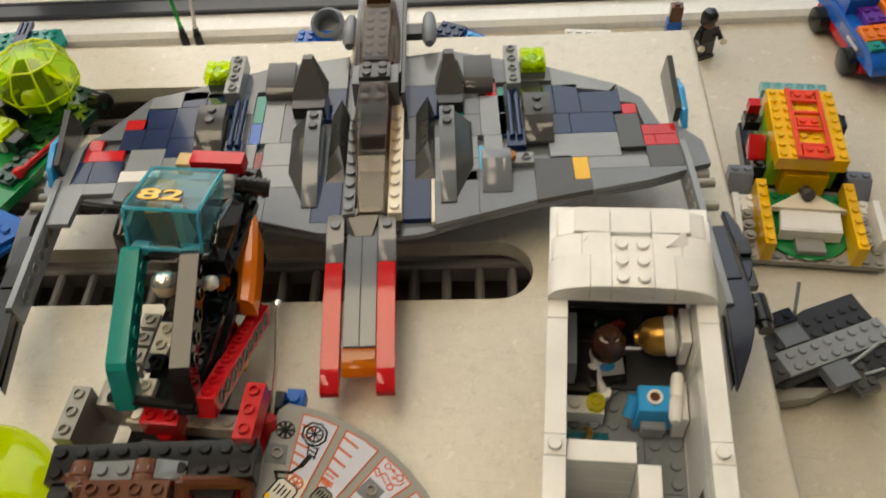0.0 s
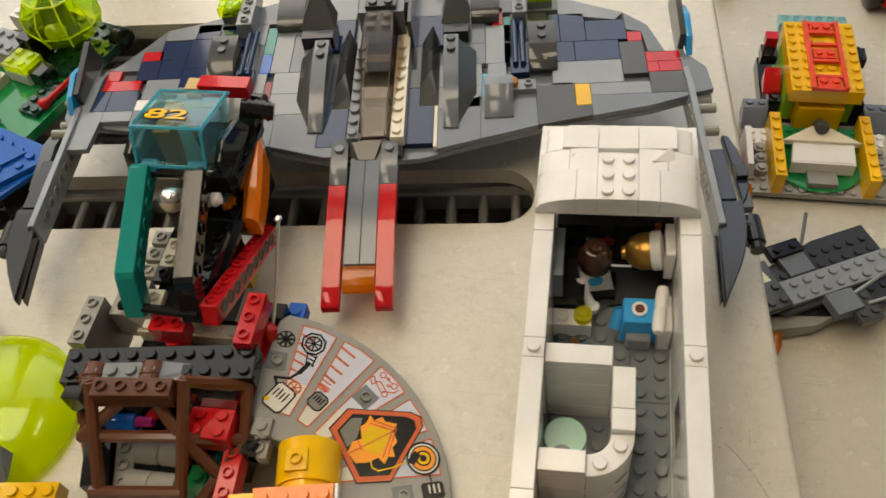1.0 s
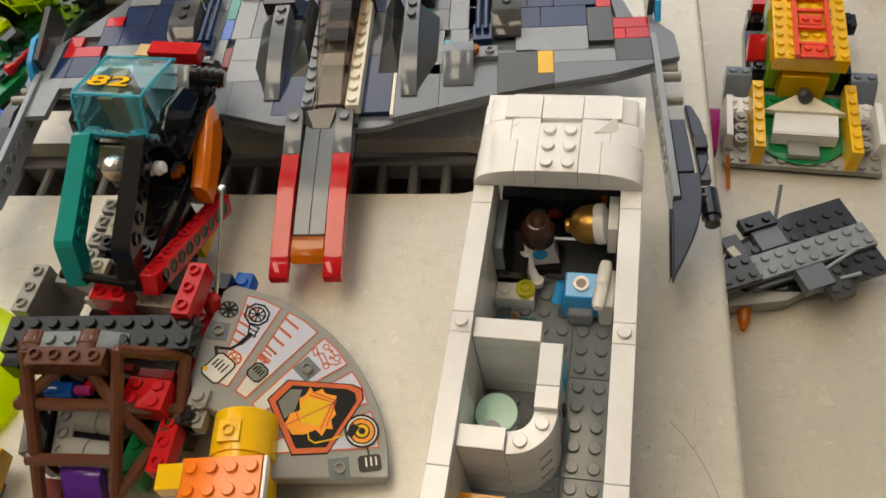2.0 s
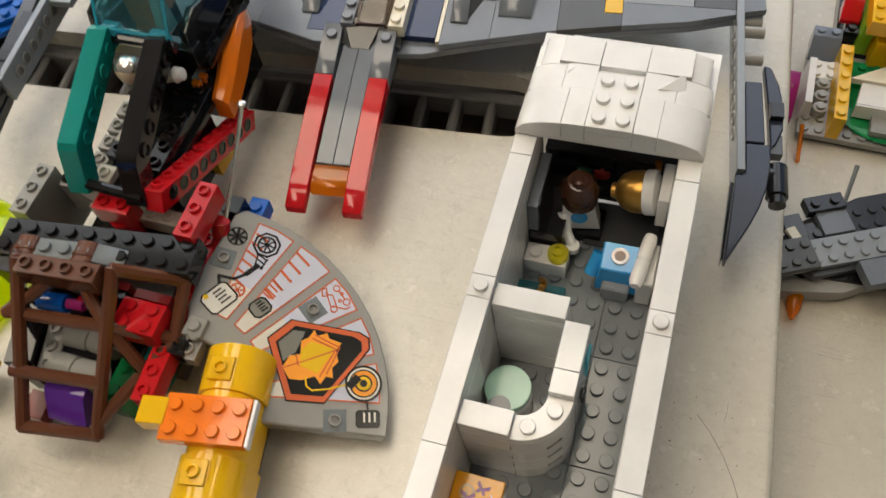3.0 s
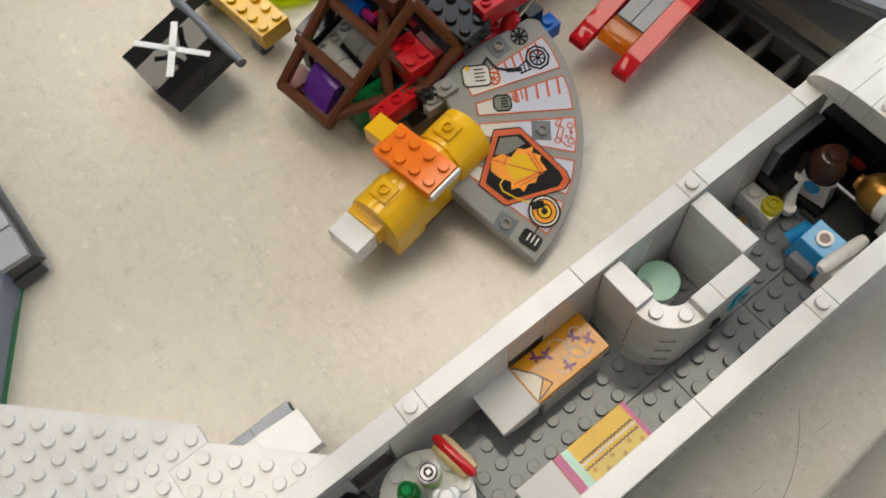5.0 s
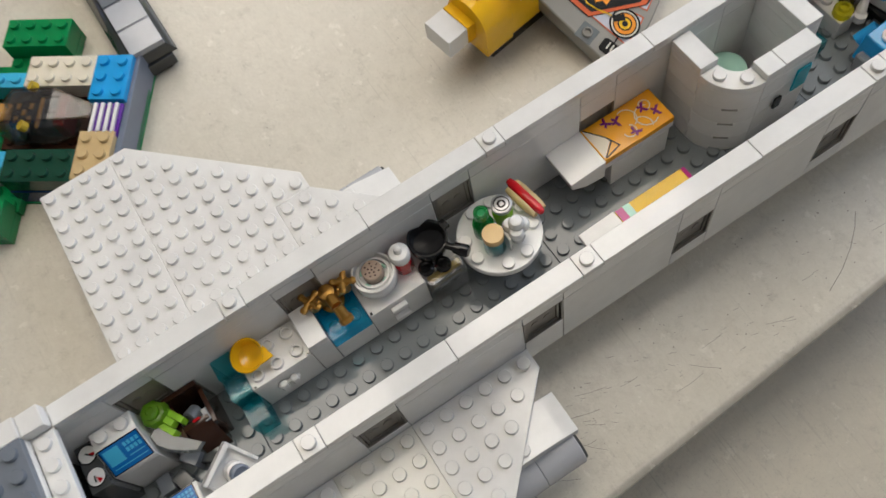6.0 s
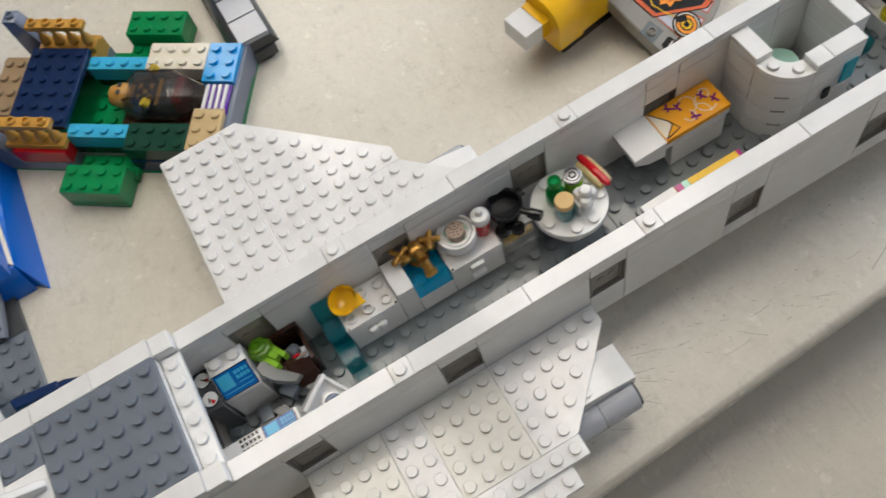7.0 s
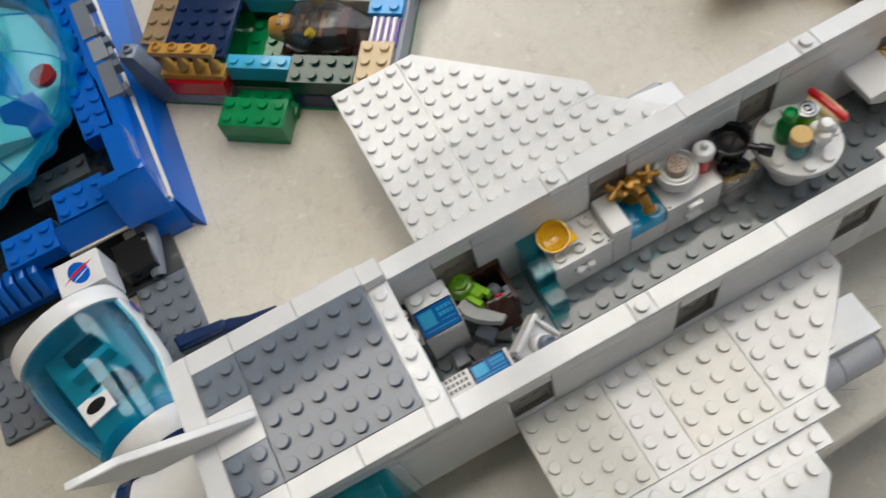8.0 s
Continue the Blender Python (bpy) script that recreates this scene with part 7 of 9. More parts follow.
def fan_prints(fan):
    """Printed panels: pale tapered fields with rust outlines, drawings and a flame badge."""
    pale = plastic("print_pale", (0.55, 0.57, 0.66), 0.3)
    cream = plastic("print_warm_white", (0.66, 0.64, 0.56), 0.3)
    rust = plastic("print_rust", (0.60, 0.13, 0.05), 0.35)
    ink = plastic("print_black", (0.012, 0.012, 0.012), 0.35)
    flame = plastic("print_flame", (0.85, 0.33, 0.04), 0.35)
    sun = plastic("print_yellow", (0.85, 0.65, 0.05), 0.35)
    stone = plastic("print_stone", (0.20, 0.20, 0.17), 0.35)

    def ray(a, r):
        return (r * math.cos(radians(a)), r * math.sin(radians(a)))

    def draw(name, runs, w, mat, z):
        part(name, lines_bm(runs, w), mat, fan, "", mm(0, 0, z), None)
    # five tapered fields, 14.4 degrees apart, paler towards the hub
    for k in range(5):
        a0, a1 = 17.8 + 14.5 * k, 29.4 + 14.5 * k
        pts = [ray(a0 + 1.6, 35), ray(a0, 76.6), ray((a0 + a1) / 2, 77), ray(a1, 76.6), ray(a1 - 1.6, 35)]
        sticker(fan, pts, pale, mm(0, 0, 0.02), "printed_panel")
        sticker(fan, [ray(a0 + 1.6, 35), ray(a0 + 0.8, 50), ray(a1 - 0.8, 50), ray(a1 - 1.6, 35)], cream, mm(0, 0, 0.08), "printed_panel")
        draw("panel_line", [pts + pts[:1]], 0.55, rust, 0.16)
    # combs
    draw("comb_print", [[ray(72.6, 73.4 - 5 * k), ray(67, 72.4 - 5 * k)] for k in range(5)], 1.0, rust, 0.18)
    draw("comb_print", [[ray(71.8, 58 - 2 * k), ray(67 + (k % 2), 57.6 - 2 * k)] for k in range(4)], 0.7, rust, 0.18)
    draw("comb_print", [[ray(86.6, 72 - 4.2 * k), ray(82.5, 71 - 4.2 * k)] for k in range(6)], 0.9, rust, 0.18)
    # tool with a round head
    cx, cy = 9.8, 68.7
    octo = [(cx + 5.2 * math.cos(0.39 + 0.785 * k), cy + 5.2 * math.sin(0.39 + 0.785 * k)) for k in range(8)]
    draw("tool_print", [octo + octo[:1]], 0.8, ink, 0.2)
    part("tool_print", ring_bm(cx, cy, 3.8, 0.8), ink, fan, "", mm(0, 0, 0.2), None)
    draw("tool_print", [[(cx - 3 * math.cos(a), cy - 3 * math.sin(a)), (cx + 3 * math.cos(a), cy + 3 * math.sin(a))] for a in (0, 0.8, 1.6, 2.4)], 0.6, ink, 0.2)
    draw("tool_print", [[(8.4 + 0.5 * k, 63.6 - 2 * k), (12.2 - 0.1 * k, 62.4 - 2 * k)] for k in range(3)] + [[(8.2, 64), (8.8, 58)], [(12.4, 63), (11.4, 58)]], 0.6, ink, 0.2)
    draw("tool_print", [[(9.6, 58.5), (7.2, 54.2)]], 2.0, ink, 0.2)
    draw("tool_print", [[(7.2, 54.2), (3.6, 50.4), (-2.3, 49.7), (-0.9, 46.8)]], 1.2, ink, 0.2)
    wx, wy = -2.3, 68.0
    part("wheel_print", ring_bm(wx, wy, 4.0, 0.5), ink, fan, "", mm(0, 0, 0.12), None)
    draw("wheel_print", [[(wx - 3.5 * math.cos(a), wy - 3.5 * math.sin(a)), (wx + 3.5 * math.cos(a), wy + 3.5 * math.sin(a))] for a in (0.2, 0.98, 1.77, 2.55)], 1.1, ink, 0.12)
    # engine block drawings
    for x, y, w, h, fill, turn in ((1.6, 41, 4.6, 6.0, cream, -28), (17.4, 43, 3.4, 3.8, stone, -32)):
        m = mm(x, y, 0.24, 0, 0, turn)
        box = [(-w, -h + 1.4), (-w + 1.4, -h), (w - 1.4, -h), (w, -h + 1.4), (w, h - 1.4), (w - 1.4, h), (-w + 1.4, h), (-w, h - 1.4)]
        sticker(fan, box, fill, m, "drawing_print")
        part("drawing_print", lines_bm([box + box[:1]] + [[(-w * 0.6 + w * 0.36 * k, -h * 0.1), (-w * 0.6 + w * 0.36 * k, h * (0.5 + 0.12 * (k % 2)))] for k in range(4)], 0.6), ink, fan, "", m @ mm(0, 0, 0.12), None)
    sticker(fan, disc(-3.2, 39.6, 1.1, 12), sun, mm(0, 0, 0.40), "drawing_print")
    part("drawing_print", ring_bm(6.6, 46.7, 3.1, 0.8), rust, fan, "", mm(0, 0, 0.18), None)
    draw("drawing_print", [[(6.6 - 2.4 * math.cos(a), 46.7 - 2.4 * math.sin(a)), (6.6 + 2.4 * math.cos(a), 46.7 + 2.4 * math.sin(a))] for a in (0.3, 1.3, 2.4)], 0.6, rust, 0.18)
    # pump drawing in rust lines
    for x, y, r in ((42, 61.4, 1.5), (47.6, 57.4, 1.6), (44, 52.8, 1.5), (44.6, 60, 0.8), (45, 57, 0.8)):
        part("drawing_print", ring_bm(x, y, r, 0.5), rust, fan, "", mm(0, 0, 0.18), None)
    draw("drawing_print", [[(36.6, 59), (38.2, 60), (39.6, 57.2), (38, 56.2), (36.6, 59)], [(39.4, 57.4), (41.4, 58.2), (44.6, 54.2), (42.6, 53.2), (39.4, 57.4)], [(38.6, 58.2), (40, 57.6)], [(43.4, 60.6), (46.4, 58.4)], [(44.6, 54), (48.2, 54.4), (49.6, 56)]], 0.5, rust, 0.18)
    # badge
    pent = [(25, 32.5), (30.5, 42.5), (56.5, 47), (60.6, 46), (62.2, 42), (53.3, 16.5), (40, 12.8)]
    for k, (g, mat) in enumerate(((1.03, ink), (1.0, rust), (0.86, ink))):
        sticker(fan, [(46 + (x - 46) * g, 31 + (y - 31) * g) for x, y in pent], mat, mm(0, 0, 0.26 + 0.07 * k), "badge")
    sticker(fan, [(29, 32.5), (32.6, 39), (37, 40), (36.5, 31), (33.4, 26)], stone, mm(0, 0, 0.46), "badge_stone")
    sticker(fan, [(34, 24), (35, 29), (38.4, 31), (36.9, 36), (39, 38.2), (40, 41.9), (42, 40), (45, 42.4), (46.6, 40.6), (51.6, 40.6), (50.6, 37), (53, 33), (51.6, 30), (53.2, 26.4), (50.6, 26), (49.6, 22.6), (46.6, 24.6), (42.6, 21.6), (38, 20.4)], flame, mm(0, 0, 0.54), "badge_flame")
    sticker(fan, [(38, 32.4), (40.5, 37), (50, 37.4), (47.2, 26), (40, 26.6)], sun, mm(0, 0, 0.61), "badge_flame")
    draw("badge_line", [[(34, 23.4), (41, 29), (50.4, 37)], [(40.6, 38.4), (50.4, 37.4), (48.4, 25)], [(41, 40), (51.6, 38.6), (50.4, 27)], [(37, 30), (39.4, 26.4)]], 0.5, rust, 0.68)
    # cable to the gauge, plug below
    draw("cable_print", [[(43.6, 22.8), (45, 20), (47.6, 19.2), (52.9, 21.7), (58.9, 25.9)]], 0.6, sun, 0.62)
    gx, gy = 64.8, 28.4
    sticker(fan, disc(gx, gy, 7.0, 28), cream, mm(0, 0, 0.5), "gauge_print")
    part("gauge_print", ring_bm(gx, gy, 7.1, 0.8), ink, fan, "", mm(0, 0, 0.62), None)
    sticker(fan, disc(gx, gy, 5.4, 28), flame, mm(0, 0, 0.58), "gauge_print")
    part("gauge_print", ring_bm(gx, gy, 5.5, 0.5), ink, fan, "", mm(0, 0, 0.66), None)
    sticker(fan, disc(gx, gy, 3.2), sun, mm(0, 0, 0.66), "gauge_print")
    part("gauge_print", ring_bm(gx, gy, 3.3, 0.6), ink, fan, "", mm(0, 0, 0.74), None)
    sticker(fan, disc(gx, gy, 1.4), ink, mm(0, 0, 0.74), "gauge_print")
    sticker(fan, rect(-1.6, -2.8, 1.6, 2.8), ink, mm(61, 27.6, 0.78, 0, 0, -24), "gauge_print")
    draw("plug_print", [[(68.2, 22.4), (69.6, 19.6)]], 0.6, ink, 0.4)
    m = mm(70.8, 16.2, 0.3, 0, 0, 20)
    sticker(fan, [(-4.6, -2.4), (-3.6, -3.4), (3.6, -3.4), (4.6, -2.4), (4.6, 2.4), (3.6, 3.4), (-3.6, 3.4), (-4.6, 2.4)], ink, m, "plug_print")
    part("plug_print", lines_bm([[(-1.4 + 2 * k, -1), (-1.4 + 2 * k, 2.2)] for k in range(3)], 0.7), cream, fan, "", m @ mm(0, 0, 0.12), None)
    for x, y, r in ((36.5, 49.5, -35), (59.4, 11.4, 20), (-3.5, 57.2, 5)):
        well = part("stud_well", add_box(bmesh.new(), (-0.0042, -0.0042, 0), (0.0042, 0.0042, 0.0003), 0.0001), FGREY, fan, "", mm(x, y, 0.1, 0, 0, r))
        bm = bmesh.new()
        add_stud(bm, 0, 0, 0.0002, hollow=True)
        part("stud", bm, OGREY, well)
    bm = bmesh.new()
    add_stud(bm, -0.0007, 0.0242, 0)
    part("stud", bm, OGREY, fan)


def yellow_arm(v, o):
    """Half-round yellow limb with an orange studded plate, ending in a white foot."""
    base = o @ mm(-81.5, 63, 0, 0, 0, 10)
    half = [(12.6 * math.cos(math.pi * k / 14), 27.4 + 12.6 * math.sin(math.pi * k / 14)) for k in range(15)] + [(-12.6, 14), (12.6, 14)]
    half = [(x, z - 2) for x, z in half]
    arm = prismmm(v, half, 12, 29.6, "y", YELLOW, "arm", base, label="yellow half-round limb")
    prismmm(arm, half, -27, -11, "y", YELLOW, "arm_lower", None)
    prismmm(arm, [(x * 0.9, z * 0.98) for x, z in half], -11, 12, "y", YELLOW, "arm_core")
    plate = boxmm(arm, -17, -9, 13.6, 8, 36.5, 41.5, ORANGE, "orange_plate", True)
    boxmm(arm, 13.7, -9, 15.2, 8, 37, 41, WHITE, "edge_tile")
    boxmm(arm, -26, -4, -16, 6, 34, 42, YELLOW, "side_brick")
    for y in (19.4, -18):
        part("knob_base", add_box(bmesh.new(), (-0.0045, -0.0045, 0), (0.0045, 0.0045, 0.0018), 0.0003), YELLOW, arm, "", mm(-2, y, 37.2))
        bm = bmesh.new()
        add_stud(bm, 0, 0, 0.0017, hollow=True)
        part("stud", bm, YELLOW, arm, "", mm(-2, y, 37.2))
    boxmm(arm, -10.5, -31.4, 5.5, -22, 20, 30.5, YELLOW, "toe")
    boxmm(arm, -10.5, -42.4, 5.5, -31.5, 20, 30.5, WHITE, "white_toe")
    boxmm(arm, -8, -20, 8, 30, 0, 13, BLACK, "arm_mount")


walker()

# ---- the green base with the lying toy figure ----
def shell_bm(prof, seg, thick, m=None):
    """A hollow cap of clear plastic: an outer (radius, height) profile in millimetres, ending on the axis."""
    inner = [(max(0.0, r - thick), z - (thick if r < 1e-6 else thick * 0.6 if k else 0)) for k, (r, z) in enumerate(prof)]
    rows = [(r / 1000, z / 1000) for r, z in prof + inner[::-1]]
    bm = add_lathe(bmesh.new(), rows, seg, m, close=False)
    return bm


def baluster_rail(parent, x, y, z):
    """A four-post ornamental fence, 32 mm long."""
    rail = part("rail", add_box(bmesh.new(), P3(x, y, z), P3(x + 31.8, y + 7.8, z + 3.4)), GOLDTAN, parent)
    top = bmesh.new()
    add_box(top, P3(x, y + 1, z + 15.6), P3(x + 31.8, y + 6.8, z + 18.8))
    for k in range(4):
        add_stud(top, (x + 4 + 8 * k) / 1000, (y + 4) / 1000, (z + 18.7) / 1000, hollow=True)
    part("rail", top, GOLDTAN, parent)
    for k in range(4):
        part("post", lathe([(1.6, 3.2), (3.1, 5.2), (2.6, 8.0), (1.2, 10.5), (1.2, 13.5), (2.2, 15.8)], 12), GOLDTAN, rail, "", mm(x + 4 + 8 * k, y + 4, z))


def green_base():
    b = thing("toy_hut", "open brick-built toy hut on a green base with gold railings", "toy building", mm(-144, -164, 0, 0, 0, 55))
    boxmm(b, -77, -16, 52, 58, 0, 1.6, GREEN, "baseplate")
    boxmm(b, -31, -1, 52, 42, 1.6, 4.8, GREEN, "floor_plate", True)
    # front side
    boxmm(b, -60, -16, -31, -8, 1.6, 8, LGREY, "brick")
    boxmm(b, -60, -15.6, -31, -4, 8, 17.6, RED, "brick")
    baluster_rail(b, -62, -13.4, 17.6)
    boxmm(b, -31, -9, 1, 1, 1.6, 6.4, OGREY, "brick")
    boxmm(b, -31, -8.6, 1, 0.4, 6.4, 11.2, DGREEN, "brick")
    boxmm(b, -31, -8, 1, 0, 11.2, 20.8, SKYBLUE, "brick", True)
    boxmm(b, 1, -15.6, 48, 0, 1.6, 11.2, NAVY, "brick")
    boxmm(b, 1, -15, 33, 1, 11.2, 20.8, DGREEN, "brick", True)
    boxmm(b, 33, -14, 49, 10, 11.2, 20.8, TAN, "brick", True)
    # back side
    boxmm(b, -60, 42, -31, 58, 1.6, 8, LGREY, "brick")
    boxmm(b, -60, 43, -31, 57.6, 8, 17.6, GOLDTAN, "brick")
    baluster_rail(b, -62, 46, 17.6)
    boxmm(b, -31, 34, 1, 42, 1.6, 11.2, DGREEN, "brick")
    boxmm(b, -31, 33, 1, 41, 11.2, 20.8, SKYBLUE, "brick", True)
    boxmm(b, 1, 34, 33, 50, 1.6, 11.2, BROWN, "brick")
    boxmm(b, 1, 33.4, 33, 49.8, 11.2, 20.8, CREAM, "brick", True)
    boxmm(b, 33, 26, 50, 50, 11.2, 20.8, AZURE, "brick", True)
    boxmm(b, 33, 27, 50, 50, 1.6, 11.2, AZURE, "brick")
    # far end
    boxmm(b, 48.4, -16, 52, 58, 1.6, 17.6, BLUEGREY, "panel")
    boxmm(b, 38, 1, 48, 26, 4.8, 8, PURPLE, "plate", True)
    g = boxmm(b, 36, 8, 49.5, 25, 17.6, 19.4, PURPLE, "grille")
    for k in range(4):
        boxmm(g, 36.4 + 3.3 * k, 8.6, 38.2 + 3.3 * k, 24.6, 19.4, 20.8, WHITE, "slat")
    boxmm(b, 36.4, 8.6, 48, 24.6, 8, 17.6, BLACK, "brick")
    # raised deck
    boxmm(b, -76, -4, -62, 44, 1.6, 14.4, BROWN, "wall")
    boxmm(b, -76, 2, -63, 38, 20.8, 24, plastic("dark_tan_plastic", (0.30, 0.21, 0.12), 0.28), "plate", True)
    boxmm(b, -63, -4, -31, 44, 20.8, 24, NAVY, "plate", True)
    boxmm(b, -76, 2, -63, 38, 14.4, 20.8, TAN, "brick")
    boxmm(b, -62, -3.8, -58, 42, 1.6, 20.8, BROWN, "wall")
    for y in (-16, 50):
        tower = prismmm(b, [(-75, 1.6), (-58, 1.6), (-58, 5), (-67.4, 37), (-75, 37)], y, y + 7.9, "y", BLUEGREY, "tall_slope")
        st = bmesh.new()
        add_stud(st, -0.0712, (y + 4) / 1000, 0.0369, hollow=True)
        part("stud", st, BLUEGREY, tower)
    # steps outside
    boxmm(b, -29, -22, 3, -9, 0, 4.8, GREEN, "plate", True)
    boxmm(b, -20, 42, 12, 62, 0, 4.8, GREEN, "plate", True)
    f = thing("toy_brick", "green two-by-four toy brick beside the hut", "toy brick", mm(-144, -164, 0, 0, 0, 55), "green bricks by the hut")
    boxmm(f, -30, -36, 2, -20, 4.9, 14.5, GREEN, "brick", True)
    boxmm(f, -30, -36, 2, -22.1, 0, 4.8, GREEN, "brick")
    h = thing("toy_brick", "green two-by-four toy brick behind the hut", "toy brick", mm(-144, -164, 0, 0, 0, 55), "green bricks by the hut")
    boxmm(h, -20, 60, 12, 76, 4.9, 14.5, GREEN, "brick", True)
    boxmm(h, -20, 62.1, 12, 76, 0, 4.8, GREEN, "brick")

    bed = thing("toy_bed", "tan and brown brick bed in the toy hut", "toy bed", mm(-144, -164, 4.8, 0, 0, 55))
    boxmm(bed, -10, 7, 35, 32, 1.8, 5, DBROWN, "plate", True)
    boxmm(bed, -8, 9, 34, 30, 0, 1.8, TAN, "plate")
    # the figure lies on its back, head towards the deck
    gold = plastic("dull_gold_plastic", (0.45, 0.24, 0.05), 0.3)
    def stripes(bm):
        for k in range(5):
            add_box(bm, P3(-6.2, -4.0, 16 + 2.2 * k), P3(6.2, -3.4, 17 + 2.2 * k), 0.0001)
    def hood(bm):
        add_lathe(bm, [(0.0052, 0.0272), (0.0066, 0.030), (0.0068, 0.035), (0.0052, 0.040), (0, 0.0415)], 14)
    def face(bm):
        for s in (-1, 1):
            add_box(bm, P3(s * 2.1 - 1.2, -7.0, 33), P3(s * 2.1 + 1.2, -6.2, 35), 0.0001)
    body = doll_pieces(BLACK, DGREY, gold, None, DGREY, plastic("dull_yellow_plastic", (0.50, 0.36, 0.03), 0.3))
    def feet(bm):
        add_box(bm, P3(-8, -6.4, -0.3), P3(8, 4.2, 4.6), 0.0004)
    def plates(bm):
        for x, z in ((-3.4, 24), (3.4, 24), (0, 21), (-3.4, 18), (3.4, 18)):
            add_box(bm, P3(x - 1.5, -4.4, z - 1), P3(x + 1.5, -3.3, z + 1), 0.0002)
        add_box(bm, P3(-7.9, -4.2, 12.6), P3(7.9, -3.4, 14.4), 0.0002)
    multi("toy_figure", body + [(hood, gold), (stripes, BLACK), (face, DGREY), (feet, DRED), (plates, gold)], mm(-144, -164, 16, 0, 0, 55) @ mm(25, 20, 0) @ Matrix.Rotation(radians(-90), 4, "Y") @ Matrix.Rotation(radians(90), 4, "Z"), "gold-headed toy figure lying on a brick bed", "toy figure")
    lid = thing("toy_canopy", "smoky clear faceted canopy over the lying figure", "canopy", mm(-144, -164, 15, 0, 0, 55))
    rings = []
    for x, w, z in ((-7, 9, 5.5), (0, 13, 11), (20, 13, 12), (36, 5, 6)):
        rings.append([(x, 20 - w, 0), (x, 20 - w * 0.62, z), (x, 20 + w * 0.62, z), (x, 20 + w, 0)])
    inner = [[(x * 0.97 + 0.4, 20 + (y - 20) * 0.92, z * 0.92) for x, y, z in r] for r in rings]
    glass = part("canopy", open_shell(rings, inner), T_SMOKE2, lid, "", None, None)
    for k in range(4):
        edge = bmesh.new()
        for r, q in zip(rings, rings[1:]):
            add_rod(edge, P3(*r[k]), P3(*q[k]), 0.0005, 6)
        part("canopy_edge", edge, T_SMOKE, glass)


def open_shell(outer, inner):
    """Two like skins of open outlines, joined along their rims."""
    bm = bmesh.new()
    n = len(outer[0])
    def skin(rows):
        vs = [[bm.verts.new((x / 1000, y / 1000, z / 1000)) for x, y, z in r] for r in rows]
        for a, b in zip(vs, vs[1:]):
            for k in range(n - 1):
                bm.faces.new((a[k], a[k + 1], b[k + 1], b[k]))
        for r in (vs[0], vs[-1]):
            bm.faces.new(r)
        return vs
    a, b = skin(outer), skin(inner)
    def rim(vs):
        return [r[0] for r in vs] + [r[-1] for r in reversed(vs)]
    ra, rb = rim(a), rim(b)
    for k in range(len(ra)):
        j = (k + 1) % len(ra)
        bm.faces.new((ra[k], ra[j], rb[j], rb[k]))
    return bm


T_SMOKE2 = clear("clear_pale_smoke", (0.76, 0.75, 0.75), 0.02, 0.05)
green_base()


def grey_wedge():
    w = thing("toy_wedge_ship", "dark grey wedge-shaped toy ship with stepped light grey tiles", "toy spaceship", mm(0, 0, 0))
    prismmm(w, [(-250, -102), (-159, -99), (-155.6, -92), (-156, -79), (-250, -75)], 2, 9, "z", DGREY, "skirt")
    prismmm(w, [(-101.5, 9), (-76, 9), (-79, 16.6), (-97, 16.6)], -250, -157, "x", DGREY, "side")
    # the first two tiles are paler: reflected light put into their colour
    for k, x in enumerate((-172.5, -189.5, -206.5, -223.5, -240.5)):
        boxmm(w, x, -96, x + 16, -79.5, 16.8 - 0.3 * k, 20 - 0.3 * k, BARREL if k < 2 else BLUEGREY if k % 2 else MGREY, "tile")
    for x in (-245, -205, -165):
        boxmm(w, x, -92, x + 8, -82, 0, 2, BLACK, "foot")


grey_wedge()

# ---- the blue ship and the white capsule ----
T_SEA = clear("clear_bright_blue", (0.74, 0.95, 1.0), 0.02, 0.06, (0.05, 0.50, 0.85))
T_CAPSULE = clear("clear_capsule_blue", (0.42, 0.80, 0.92), 0.02, 0.06, (0.02, 0.40, 0.66))


